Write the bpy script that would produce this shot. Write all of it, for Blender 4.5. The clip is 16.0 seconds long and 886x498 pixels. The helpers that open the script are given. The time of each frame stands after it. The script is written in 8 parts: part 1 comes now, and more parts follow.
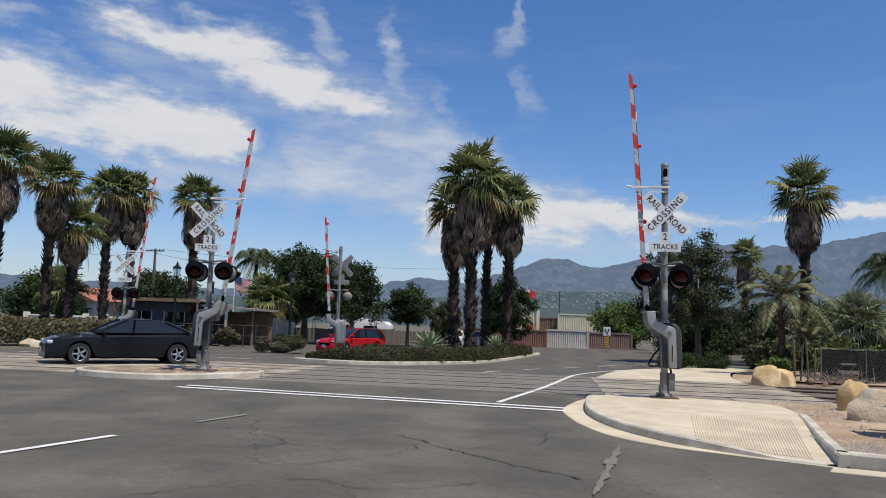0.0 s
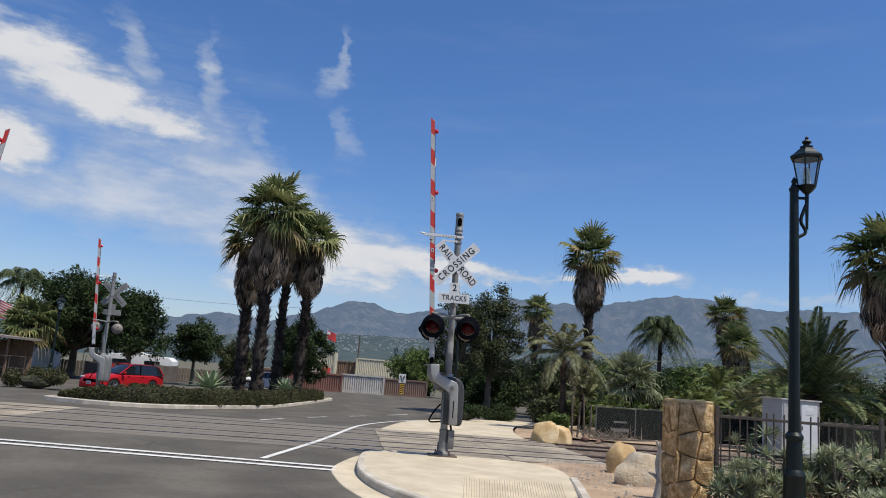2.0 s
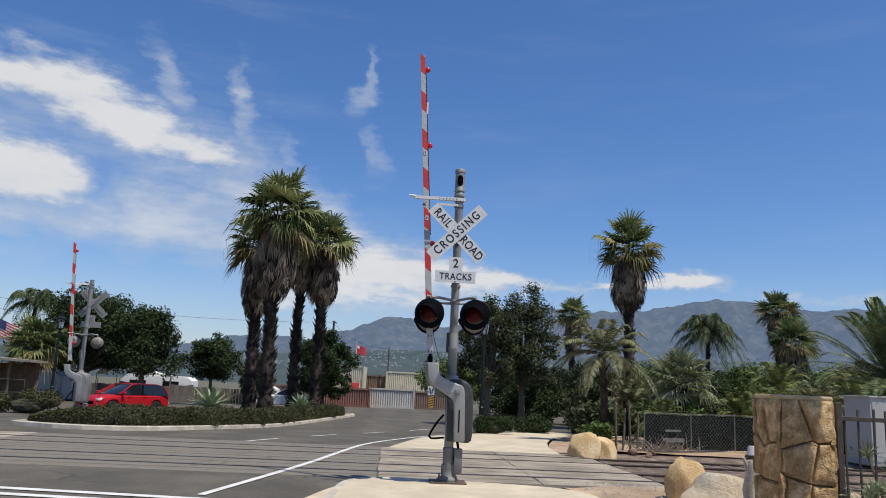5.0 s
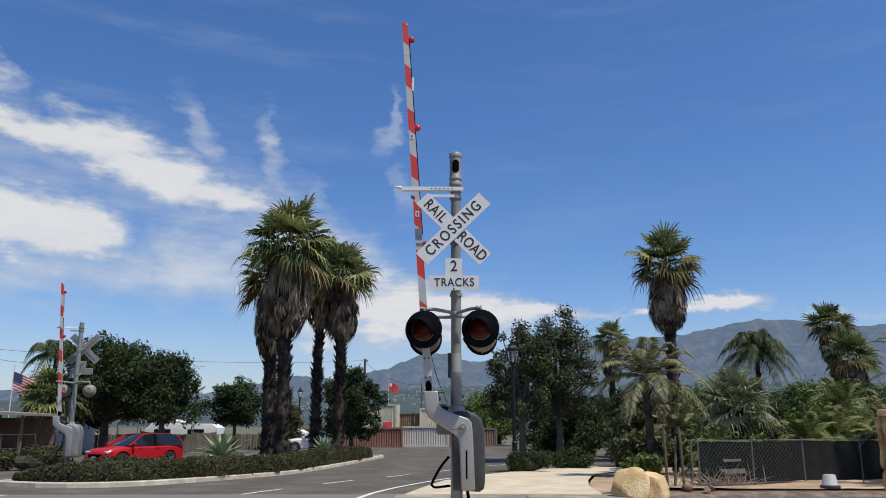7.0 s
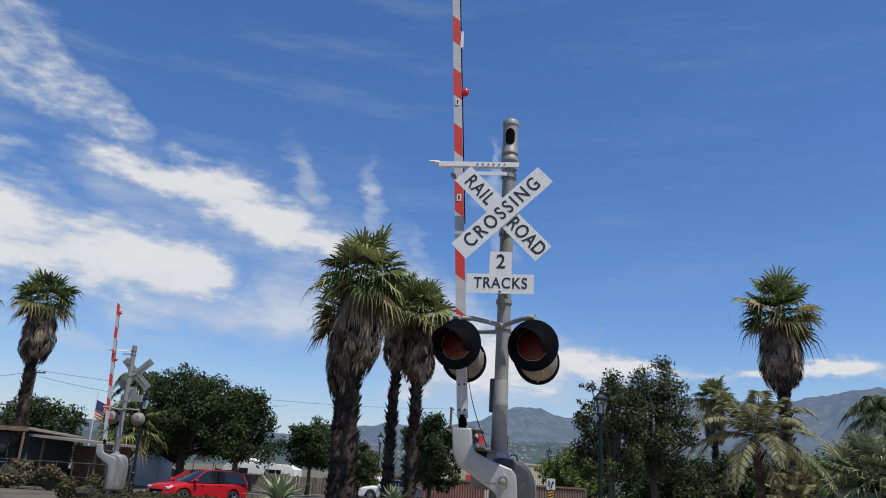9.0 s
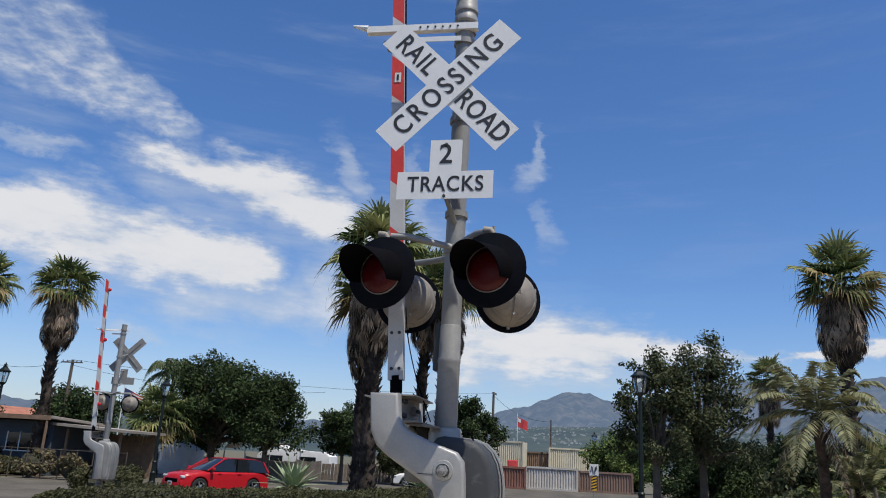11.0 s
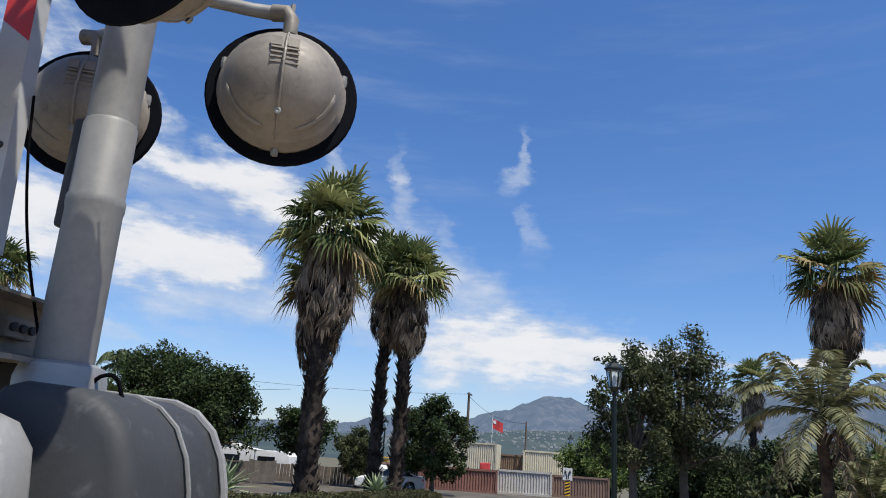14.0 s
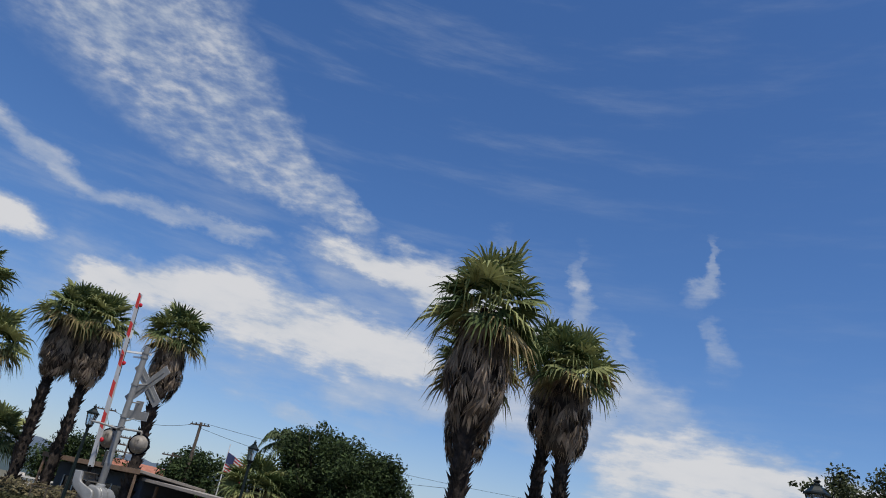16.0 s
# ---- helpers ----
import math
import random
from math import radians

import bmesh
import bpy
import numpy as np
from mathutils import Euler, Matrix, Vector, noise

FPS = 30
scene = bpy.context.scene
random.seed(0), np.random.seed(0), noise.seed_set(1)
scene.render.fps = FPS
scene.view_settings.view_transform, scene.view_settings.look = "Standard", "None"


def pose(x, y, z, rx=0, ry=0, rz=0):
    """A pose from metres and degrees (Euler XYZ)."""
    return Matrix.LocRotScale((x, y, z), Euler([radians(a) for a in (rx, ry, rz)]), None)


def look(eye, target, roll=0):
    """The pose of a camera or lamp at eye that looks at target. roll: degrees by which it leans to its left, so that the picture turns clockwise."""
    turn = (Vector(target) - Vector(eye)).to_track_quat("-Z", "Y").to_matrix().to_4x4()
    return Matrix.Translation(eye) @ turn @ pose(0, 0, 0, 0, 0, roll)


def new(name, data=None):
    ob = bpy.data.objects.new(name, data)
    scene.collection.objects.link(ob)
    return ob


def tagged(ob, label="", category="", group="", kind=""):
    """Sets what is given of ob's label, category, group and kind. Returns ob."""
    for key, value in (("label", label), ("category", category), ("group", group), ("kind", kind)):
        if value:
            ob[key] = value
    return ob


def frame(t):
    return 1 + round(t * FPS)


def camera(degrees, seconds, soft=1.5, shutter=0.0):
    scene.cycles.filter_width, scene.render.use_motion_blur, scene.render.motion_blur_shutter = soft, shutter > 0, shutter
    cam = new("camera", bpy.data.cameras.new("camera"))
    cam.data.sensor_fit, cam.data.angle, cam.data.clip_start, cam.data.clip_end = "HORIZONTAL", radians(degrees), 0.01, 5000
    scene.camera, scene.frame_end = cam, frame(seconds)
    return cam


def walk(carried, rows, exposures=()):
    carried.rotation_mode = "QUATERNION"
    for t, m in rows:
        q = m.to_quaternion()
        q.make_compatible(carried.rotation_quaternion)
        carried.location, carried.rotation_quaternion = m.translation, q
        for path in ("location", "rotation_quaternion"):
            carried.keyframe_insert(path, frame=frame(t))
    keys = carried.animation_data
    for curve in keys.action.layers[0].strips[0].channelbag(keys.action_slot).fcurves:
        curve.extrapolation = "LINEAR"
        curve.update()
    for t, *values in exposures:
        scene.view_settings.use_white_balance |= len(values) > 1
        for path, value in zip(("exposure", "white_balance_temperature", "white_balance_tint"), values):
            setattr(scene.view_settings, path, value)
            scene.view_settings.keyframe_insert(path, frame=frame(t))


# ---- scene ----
cam = camera(60.6, 16.0, soft=1.0)
PATH = [
    (0, (-2.606, -18.024, 1.487), (-2.888, -16.054, 1.686), 1.9),
    (0.5, (-2.552, -18.016, 1.507), (-2.72, -16.032, 1.703), 0.7),
    (1, (-2.432, -17.885, 1.631), (-2.272, -15.9, 1.818), 1.6),
    (1.5, (-2.321, -17.382, 1.694), (-2.043, -15.42, 1.961), 4.2),
    (2, (-2.14, -16.892, 1.654), (-1.93, -14.932, 1.99), 4.5),
    (2.5, (-1.857, -16.529, 1.561), (-1.729, -14.567, 1.927), 1.2),
    (3, (-1.579, -15.761, 1.513), (-1.457, -13.806, 1.916), -1.1),
    (3.5, (-1.422, -15.164, 1.528), (-1.316, -13.199, 1.887), 1.0),
    (4, (-1.297, -14.46, 1.515), (-1.187, -12.489, 1.833), 3.1),
    (6.5, (-0.554, -11.202, 1.52), (-0.452, -9.257, 1.972), 0.8),
    (7, (-0.351, -10.559, 1.518), (-0.32, -8.611, 1.97), -0.0),
    (7.5, (-0.156, -9.968, 1.502), (-0.152, -8.018, 1.948), 1.1),
    (8, (-0.009, -9.343, 1.509), (-0.001, -7.399, 1.98), 2.3),
    (8.5, (0.064, -8.616, 1.539), (-0.067, -6.688, 2.052), 3.9),
    (9, (0.24, -7.89, 1.495), (0.016, -5.987, 2.068), 3.6),
    (11.5, (0.938, -4.721, 1.580), (0.529, -2.835, 2.106), 3.7),
    (12, (0.988, -4.133, 1.608), (0.492, -2.290, 2.206), 4.4),
    (12.5, (1.042, -3.401, 1.633), (0.526, -1.561, 2.224), 4.0),
    (13, (1.069, -2.830, 1.655), (0.607, -0.962, 2.201), 3.8),
    (13.5, (1.155, -2.386, 1.626), (0.777, -0.487, 2.127), 4.7),
    (14, (1.317, -1.902, 1.573), (1.018, -0.000, 2.115), 3.9),
    (14.5, (1.373, -1.333, 1.517), (0.996, 0.528, 2.143), 4.6),
    (15, (1.459, -0.691, 1.585), (0.981, 1.132, 2.254), 6.0),
    (15.5, (1.431, -0.214, 1.569), (0.858, 1.561, 2.291), 8.4),
    (16, (1.460, 0.476, 1.543), (0.703, 2.173, 2.283), 11.6),
]
walk(cam, [(t, look(eye, target, roll)) for t, eye, target, roll in PATH],
     exposures=[(0, 0.0), (8, 0.03), (9, 0.05), (11.5, 0.08), (12.5, 0.12), (13, 0.2), (13.6, 0.26), (14.5, 0.17), (15, 0.02), (16, -0.12)])

# ---------------------------------------------------------------- light
SUN_AZ, SUN_EL = radians(128), radians(66)
SUN_DIR = Vector((math.sin(SUN_AZ) * math.cos(SUN_EL), math.cos(SUN_AZ) * math.cos(SUN_EL), math.sin(SUN_EL)))
sun_data = bpy.data.lights.new("sun", "SUN")
sun_data.energy, sun_data.angle, sun_data.color = 4.6, radians(0.53), (1.0, 0.95, 0.85)
sun = new("sun", sun_data)
sun.matrix_world = look(SUN_DIR * 100, (0, 0, 0))


def node(tree, kind, **values):
    n = tree.nodes.new(kind)
    for key, value in values.items():
        n.inputs[key].default_value = value
    return n


def maths(tree, op, a, b=None, c=None, clamp=False):
    """A maths node on sockets or numbers; its output socket."""
    n = tree.nodes.new("ShaderNodeMath")
    n.operation, n.use_clamp = op, clamp
    for i, v in enumerate((a, b, c)):
        if v is None:
            continue
        if isinstance(v, (int, float)):
            n.inputs[i].default_value = v
        else:
            tree.links.new(v, n.inputs[i])
    return n.outputs[0]


def span(tree, v, lo, hi, out0=0.0, out1=1.0, smooth=True):
    n = tree.nodes.new("ShaderNodeMapRange")
    n.interpolation_type = "SMOOTHSTEP" if smooth else "LINEAR"
    tree.links.new(v, n.inputs["Value"])
    for key, x in (("From Min", lo), ("From Max", hi), ("To Min", out0), ("To Max", out1)):
        n.inputs[key].default_value = x
    return n.outputs["Result"]


def make_sky():
    """Clear summer sky with a layer of torn cirrus and altocumulus lying from the north-west down to the north."""
    world = bpy.data.worlds.new("sky")
    scene.world = world
    world.use_nodes = True
    t = world.node_tree
    t.nodes.clear()
    sky = t.nodes.new("ShaderNodeTexSky")
    sky.sky_type, sky.sun_disc = "NISHITA", False
    sky.sun_elevation, sky.sun_rotation = SUN_EL, SUN_AZ
    sky.altitude, sky.air_density, sky.dust_density, sky.ozone_density = 0, 1.0, 0.6, 3.0
    tint = t.nodes.new("ShaderNodeHueSaturation")
    tint.inputs["Saturation"].default_value = SKY_SAT
    tint.inputs["Value"].default_value = 1.0
    cast = t.nodes.new("ShaderNodeMix")
    cast.data_type, cast.blend_type = "RGBA", "MULTIPLY"
    cast.inputs["Factor"].default_value = 1.0
    cast.inputs["B"].default_value = (1.09, 1.12, 1.29, 1)
    t.links.new(sky.outputs[0], cast.inputs["A"])
    t.links.new(cast.outputs["Result"], tint.inputs["Color"])
    coord = t.nodes.new("ShaderNodeTexCoord")
    sep = t.nodes.new("ShaderNodeSeparateXYZ")
    t.links.new(coord.outputs["Generated"], sep.inputs[0])
    x, y, z = sep.outputs
    az = maths(t, "MULTIPLY", maths(t, "ARCTAN2", x, y), 57.2958)
    el = maths(t, "MULTIPLY", maths(t, "ARCSINE", z), 57.2958)
    # Angular coordinates, torn a little by noise so that no outline is smooth.
    comb = t.nodes.new("ShaderNodeCombineXYZ")
    t.links.new(maths(t, "MULTIPLY", az, 0.1), comb.inputs[0])
    t.links.new(maths(t, "MULTIPLY", el, 0.16), comb.inputs[1])

    def fbm(scale, detail, rough, dx=0.0, dy=0.0, sx=1.0, sy=1.0, turn=0.0):
        m = t.nodes.new("ShaderNodeMapping")
        m.inputs["Location"].default_value = (dx, dy, 0)
        m.inputs["Rotation"].default_value = (0, 0, radians(turn))
        m.inputs["Scale"].default_value = (sx, sy, 1)
        t.links.new(comb.outputs[0], m.inputs[0])
        n = node(t, "ShaderNodeTexNoise", Scale=scale, Detail=detail, Roughness=rough)
        t.links.new(m.outputs[0], n.inputs["Vector"])
        return n.outputs["Fac"]

    warp_a = maths(t, "MULTIPLY", maths(t, "SUBTRACT", fbm(2.4, 6, 0.62, 3, 1), 0.5), 5.0)
    warp_e = maths(t, "MULTIPLY", maths(t, "SUBTRACT", fbm(2.8, 6, 0.62, -4, 7), 0.5), 3.2)
    wa, we = maths(t, "ADD", az, warp_a), maths(t, "ADD", el, warp_e)

    def streak(a0, e0, a1, e1, half0, half1, soft, weight):
        """Cloud mass along a line in azimuth and elevation (degrees), with half widths at its ends."""
        da, de = a1 - a0, e1 - e0
        ln = math.hypot(da, de)
        u = maths(t, "ADD", maths(t, "MULTIPLY", maths(t, "SUBTRACT", wa, a0), da / ln), maths(t, "MULTIPLY", maths(t, "SUBTRACT", we, e0), de / ln))
        v = maths(t, "ADD", maths(t, "MULTIPLY", maths(t, "SUBTRACT", wa, a0), -de / ln), maths(t, "MULTIPLY", maths(t, "SUBTRACT", we, e0), da / ln))
        half = span(t, u, 0, ln, half0, half1, smooth=False)
        side = maths(t, "DIVIDE", maths(t, "ABSOLUTE", v), half)
        across = span(t, side, 1.0 - soft, 1.0 + soft, 1, 0)
        ends = maths(t, "MULTIPLY", span(t, u, -3, 2), span(t, u, ln - 2, ln + 3, 1, 0))
        return maths(t, "MULTIPLY", maths(t, "MULTIPLY", across, ends), weight)

    def most(group):
        out = group[0]
        for g in group[1:]:
            out = maths(t, "MAXIMUM", out, g)
        return out

    def torn(mass, grain, lo, hi, depth):
        """Eats into the soft edges of a mass with noise, so that its outline frays and its middle stays whole."""
        worn = maths(t, "ADD", mass, maths(t, "MULTIPLY", maths(t, "SUBTRACT", grain, 0.5), depth))
        return maths(t, "MULTIPLY", span(t, worn, lo, hi), span(t, mass, 0.0, 0.12))

    solid = most([
        streak(-64, 16.6, -54, 15.2, 2.4, 1.0, 0.95, 1.0),
        streak(-50, 13.0, -38, 14.2, 1.1, 2.5, 0.95, 1.0),     # broad white bank low in the west
        streak(-40, 14.0, -23.0, 12.6, 3.0, 2.2, 0.95, 1.0),
        streak(-33.5, 20.0, -24, 18.9, 0.95, 1.9, 0.95, 0.9),   # bank above it
        streak(-26, 18.9, -13.5, 15.7, 2.0, 1.5, 0.95, 0.92),
        streak(-9.5, 8.8, 4, 8.2, 3.4, 1.9, 0.95, 0.95),         # bank over the mountains
        streak(1, 8.6, 13, 7.9, 1.3, 0.45, 0.95, 0.95),
        streak(14.2, 7.9, 23.5, 8.5, 0.22, 0.62, 0.95, 0.9),
    ])
    soft = most([
        streak(-52, 12.6, -22, 11.4, 3.2, 4.2, 0.9, 0.62),    # thin cloud about the banks
        streak(-34, 19.0, -10, 14.4, 2.6, 4.0, 0.9, 0.72),
        streak(-31, 9.4, -19, 11.2, 1.4, 2.0, 0.9, 0.9),
        streak(-21, 11.6, -8, 10.6, 2.4, 3.6, 0.8, 1.0),
        streak(-14.5, 15.4, -4, 11.6, 2.2, 1.7, 0.8, 1.0),
        streak(-6, 6.4, 8, 6.4, 1.8, 1.4, 1.0, 0.8),
        streak(-2.9, 23.8, -3.7, 21.2, 0.30, 0.95, 0.8, 1.0),  # lone wisps
        streak(-2.2, 18.5, -1.9, 16.4, 0.55, 0.9, 0.9, 0.75),
        streak(-18.8, 22.4, -17.0, 19, 0.8, 1.2, 0.9, 0.95),
        streak(-13.0, 22.2, -11.9, 17.3, 0.6, 1.0, 0.9, 0.85),
        streak(-9.2, 17.6, -8.4, 15.5, 0.6, 0.8, 0.9, 0.7),
        streak(-62, 21.9, -50, 18.5, 0.9, 0.8, 0.9, 0.9),     # thin band in the west
        streak(-51, 18.5, -38, 19.4, 0.8, 0.6, 0.9, 0.85),
        streak(26, 7.2, 40, 7.0, 0.35, 0.45, 0.9, 0.7),
        streak(-34, 7.6, -29, 6.8, 0.6, 0.5, 0.9, 0.7),
    ])
    billow = fbm(2.1, 10, 0.60, 0, 0, 0.8, 1.3, 18)
    fibre = fbm(3.2, 9, 0.64, 5, 2, 0.55, 1.9, 32)
    grain = maths(t, "ADD", maths(t, "MULTIPLY", billow, 0.6), maths(t, "MULTIPLY", fibre, 0.4))
    bank = torn(solid, grain, 0.04, 1.02, 2.2)
    thin = maths(t, "MULTIPLY", torn(soft, grain, 0.05, 1.25, 2.0), 0.70)
    # Rippled altocumulus higher up in the north-west.
    field = most([streak(-64, 39, -42, 25.6, 8.5, 3.8, 0.5, 1.0), streak(-44, 26.6, -30.5, 21.8, 3.8, 0.9, 0.5, 0.95)])
    cell = fbm(6.2, 6, 0.58, 2, 2, 0.8, 1.25, -30)
    patch = fbm(1.6, 5, 0.6, 7, 4, 1.0, 1.0, 40)
    lumps = span(t, maths(t, "ADD", maths(t, "MULTIPLY", cell, 0.65), maths(t, "MULTIPLY", patch, 0.35)), 0.34, 0.68)
    ripple = maths(t, "MULTIPLY", span(t, field, 0.05, 0.9), maths(t, "ADD", maths(t, "MULTIPLY", lumps, 0.62), 0.16))
    veil = maths(t, "MULTIPLY", span(t, fbm(0.9, 7, 0.62, 8, 3, 0.5, 2.0, 28), 0.47, 0.8), maths(t, "MULTIPLY", span(t, az, -60, 25, 0.36, 0.08), span(t, el, 2, 12)))
    cloud = maths(t, "MAXIMUM", maths(t, "MAXIMUM", bank, thin), maths(t, "MAXIMUM", ripple, veil))
    low = span(t, el, -1.0, 11.0, 0.36, 0.0)
    cloud = maths(t, "MAXIMUM", cloud, low)
    cloud = maths(t, "MINIMUM", cloud, 0.95)
    body = maths(t, "ADD", maths(t, "MULTIPLY", cloud, 0.75), maths(t, "MULTIPLY", maths(t, "SUBTRACT", billow, 0.5), 1.1))
    shade = t.nodes.new("ShaderNodeMix")
    shade.data_type = "RGBA"
    shade.inputs["A"].default_value, shade.inputs["B"].default_value = (*[CLOUD * v for v in (0.74, 0.83, 0.96)], 1), (*[CLOUD * v for v in (1.10, 1.10, 1.12)], 1)
    t.links.new(span(t, body, 0.25, 0.85), shade.inputs["Factor"])
    mix = t.nodes.new("ShaderNodeMix")
    mix.data_type = "RGBA"
    t.links.new(cloud, mix.inputs["Factor"])
    t.links.new(tint.outputs[0], mix.inputs["A"])
    t.links.new(shade.outputs["Result"], mix.inputs["B"])
    back = node(t, "ShaderNodeBackground", Strength=0.1)
    t.links.new(mix.outputs["Result"], back.inputs["Color"])
    out = t.nodes.new("ShaderNodeOutputWorld")
    t.links.new(back.outputs[0], out.inputs["Surface"])


SKY_SAT, CLOUD = 1.165, 6.7
make_sky()

# ---------------------------------------------------------------- materials


def material(name, base, rough=0.7, metal=0.0, vary=0.25, scale=3.0, fine=40.0, bump=0.3, depth=0.004, hue=None, per_piece=0.0, stain=None, leaf=False, spec=0.5, bias=1.0):
    """Surface with variation at two scales, stains of a second colour, fine relief."""
    m = bpy.data.materials.new(name)
    m.use_nodes = True
    t = m.node_tree
    bsdf = t.nodes["Principled BSDF"]
    bsdf.inputs["Metallic"].default_value = metal
    bsdf.inputs["Specular IOR Level"].default_value = 0.15 if leaf else spec
    rough = max(rough, 0.7) if leaf else rough
    coord = t.nodes.new("ShaderNodeTexCoord")
    where = coord.outputs["Object"]
    big = node(t, "ShaderNodeTexNoise", Scale=scale, Detail=6, Roughness=0.6)
    small = node(t, "ShaderNodeTexNoise", Scale=fine, Detail=4, Roughness=0.65)
    t.links.new(where, big.inputs["Vector"])
    t.links.new(where, small.inputs["Vector"])
    level = maths(t, "ADD", span(t, big.outputs["Fac"], 0.3, 0.7, 1 - vary, 1 + vary, False), span(t, small.outputs["Fac"], 0.25, 0.75, -vary * 0.6, vary * 0.6, False))
    if per_piece:
        if leaf:
            geo = t.nodes.new("ShaderNodeNewGeometry")
            rnd = geo.outputs["Random Per Island"]
        else:
            info = t.nodes.new("ShaderNodeObjectInfo")
            rnd = info.outputs["Random"]
        level = maths(t, "MULTIPLY", level, span(t, rnd, 0, 1, 1 - per_piece, 1 + per_piece, False))
    colour = t.nodes.new("ShaderNodeMix")
    colour.data_type = "RGBA"
    colour.inputs["A"].default_value = (*base, 1)
    colour.inputs["B"].default_value = (*(hue or base), 1)
    t.links.new(span(t, big.outputs["Fac"], 0.4, 0.65), colour.inputs["Factor"])
    if leaf and hue:
        t.links.new(maths(t, "POWER", rnd, bias), colour.inputs["Factor"])
    result = colour.outputs["Result"]
    if stain:
        spots = node(t, "ShaderNodeTexNoise", Scale=scale * 2.3, Detail=8, Roughness=0.7, Distortion=0.6)
        t.links.new(where, spots.inputs["Vector"])
        mix = t.nodes.new("ShaderNodeMix")
        mix.data_type = "RGBA"
        t.links.new(maths(t, "MULTIPLY", span(t, spots.outputs["Fac"], 0.55, 0.72), 0.75), mix.inputs["Factor"])
        t.links.new(result, mix.inputs["A"])
        mix.inputs["B"].default_value = (*stain, 1)
        result = mix.outputs["Result"]
    scaled = t.nodes.new("ShaderNodeVectorMath")
    scaled.operation = "SCALE"
    t.links.new(result, scaled.inputs[0])
    t.links.new(level, scaled.inputs["Scale"])
    t.links.new(scaled.outputs[0], bsdf.inputs["Base Color"])
    t.links.new(span(t, small.outputs["Fac"], 0.3, 0.7, max(0.03, rough - 0.12), min(1.0, rough + 0.1), False), bsdf.inputs["Roughness"])
    if bump:
        relief = node(t, "ShaderNodeBump", Strength=bump, Distance=depth)
        t.links.new(maths(t, "ADD", small.outputs["Fac"], big.outputs["Fac"]), relief.inputs["Height"])
        t.links.new(relief.outputs[0], bsdf.inputs["Normal"])
    if leaf:
        trans = t.nodes.new("ShaderNodeBsdfTranslucent")
        t.links.new(scaled.outputs[0], trans.inputs["Color"])
        both = node(t, "ShaderNodeMixShader", Fac=0.2)
        t.links.new(bsdf.outputs[0], both.inputs[1])
        t.links.new(trans.outputs[0], both.inputs[2])
        t.links.new(both.outputs[0], t.nodes["Material Output"].inputs["Surface"])
    return m


def glass_material(name, tint, rough=0.03):
    m = bpy.data.materials.new(name)
    m.use_nodes = True
    b = m.node_tree.nodes["Principled BSDF"]
    b.inputs["Base Color"].default_value = (*tint, 1)
    b.inputs["Roughness"].default_value = rough
    b.inputs["Specular IOR Level"].default_value = 0.6
    return m


def clear_glass(name, tint):
    m = bpy.data.materials.new(name)
    m.use_nodes = True
    b = m.node_tree.nodes["Principled BSDF"]
    b.inputs["Base Color"].default_value = (*tint, 1)
    b.inputs["Roughness"].default_value = 0.12
    b.inputs["Transmission Weight"].default_value = 0.85
    b.inputs["IOR"].default_value = 1.1
    return m


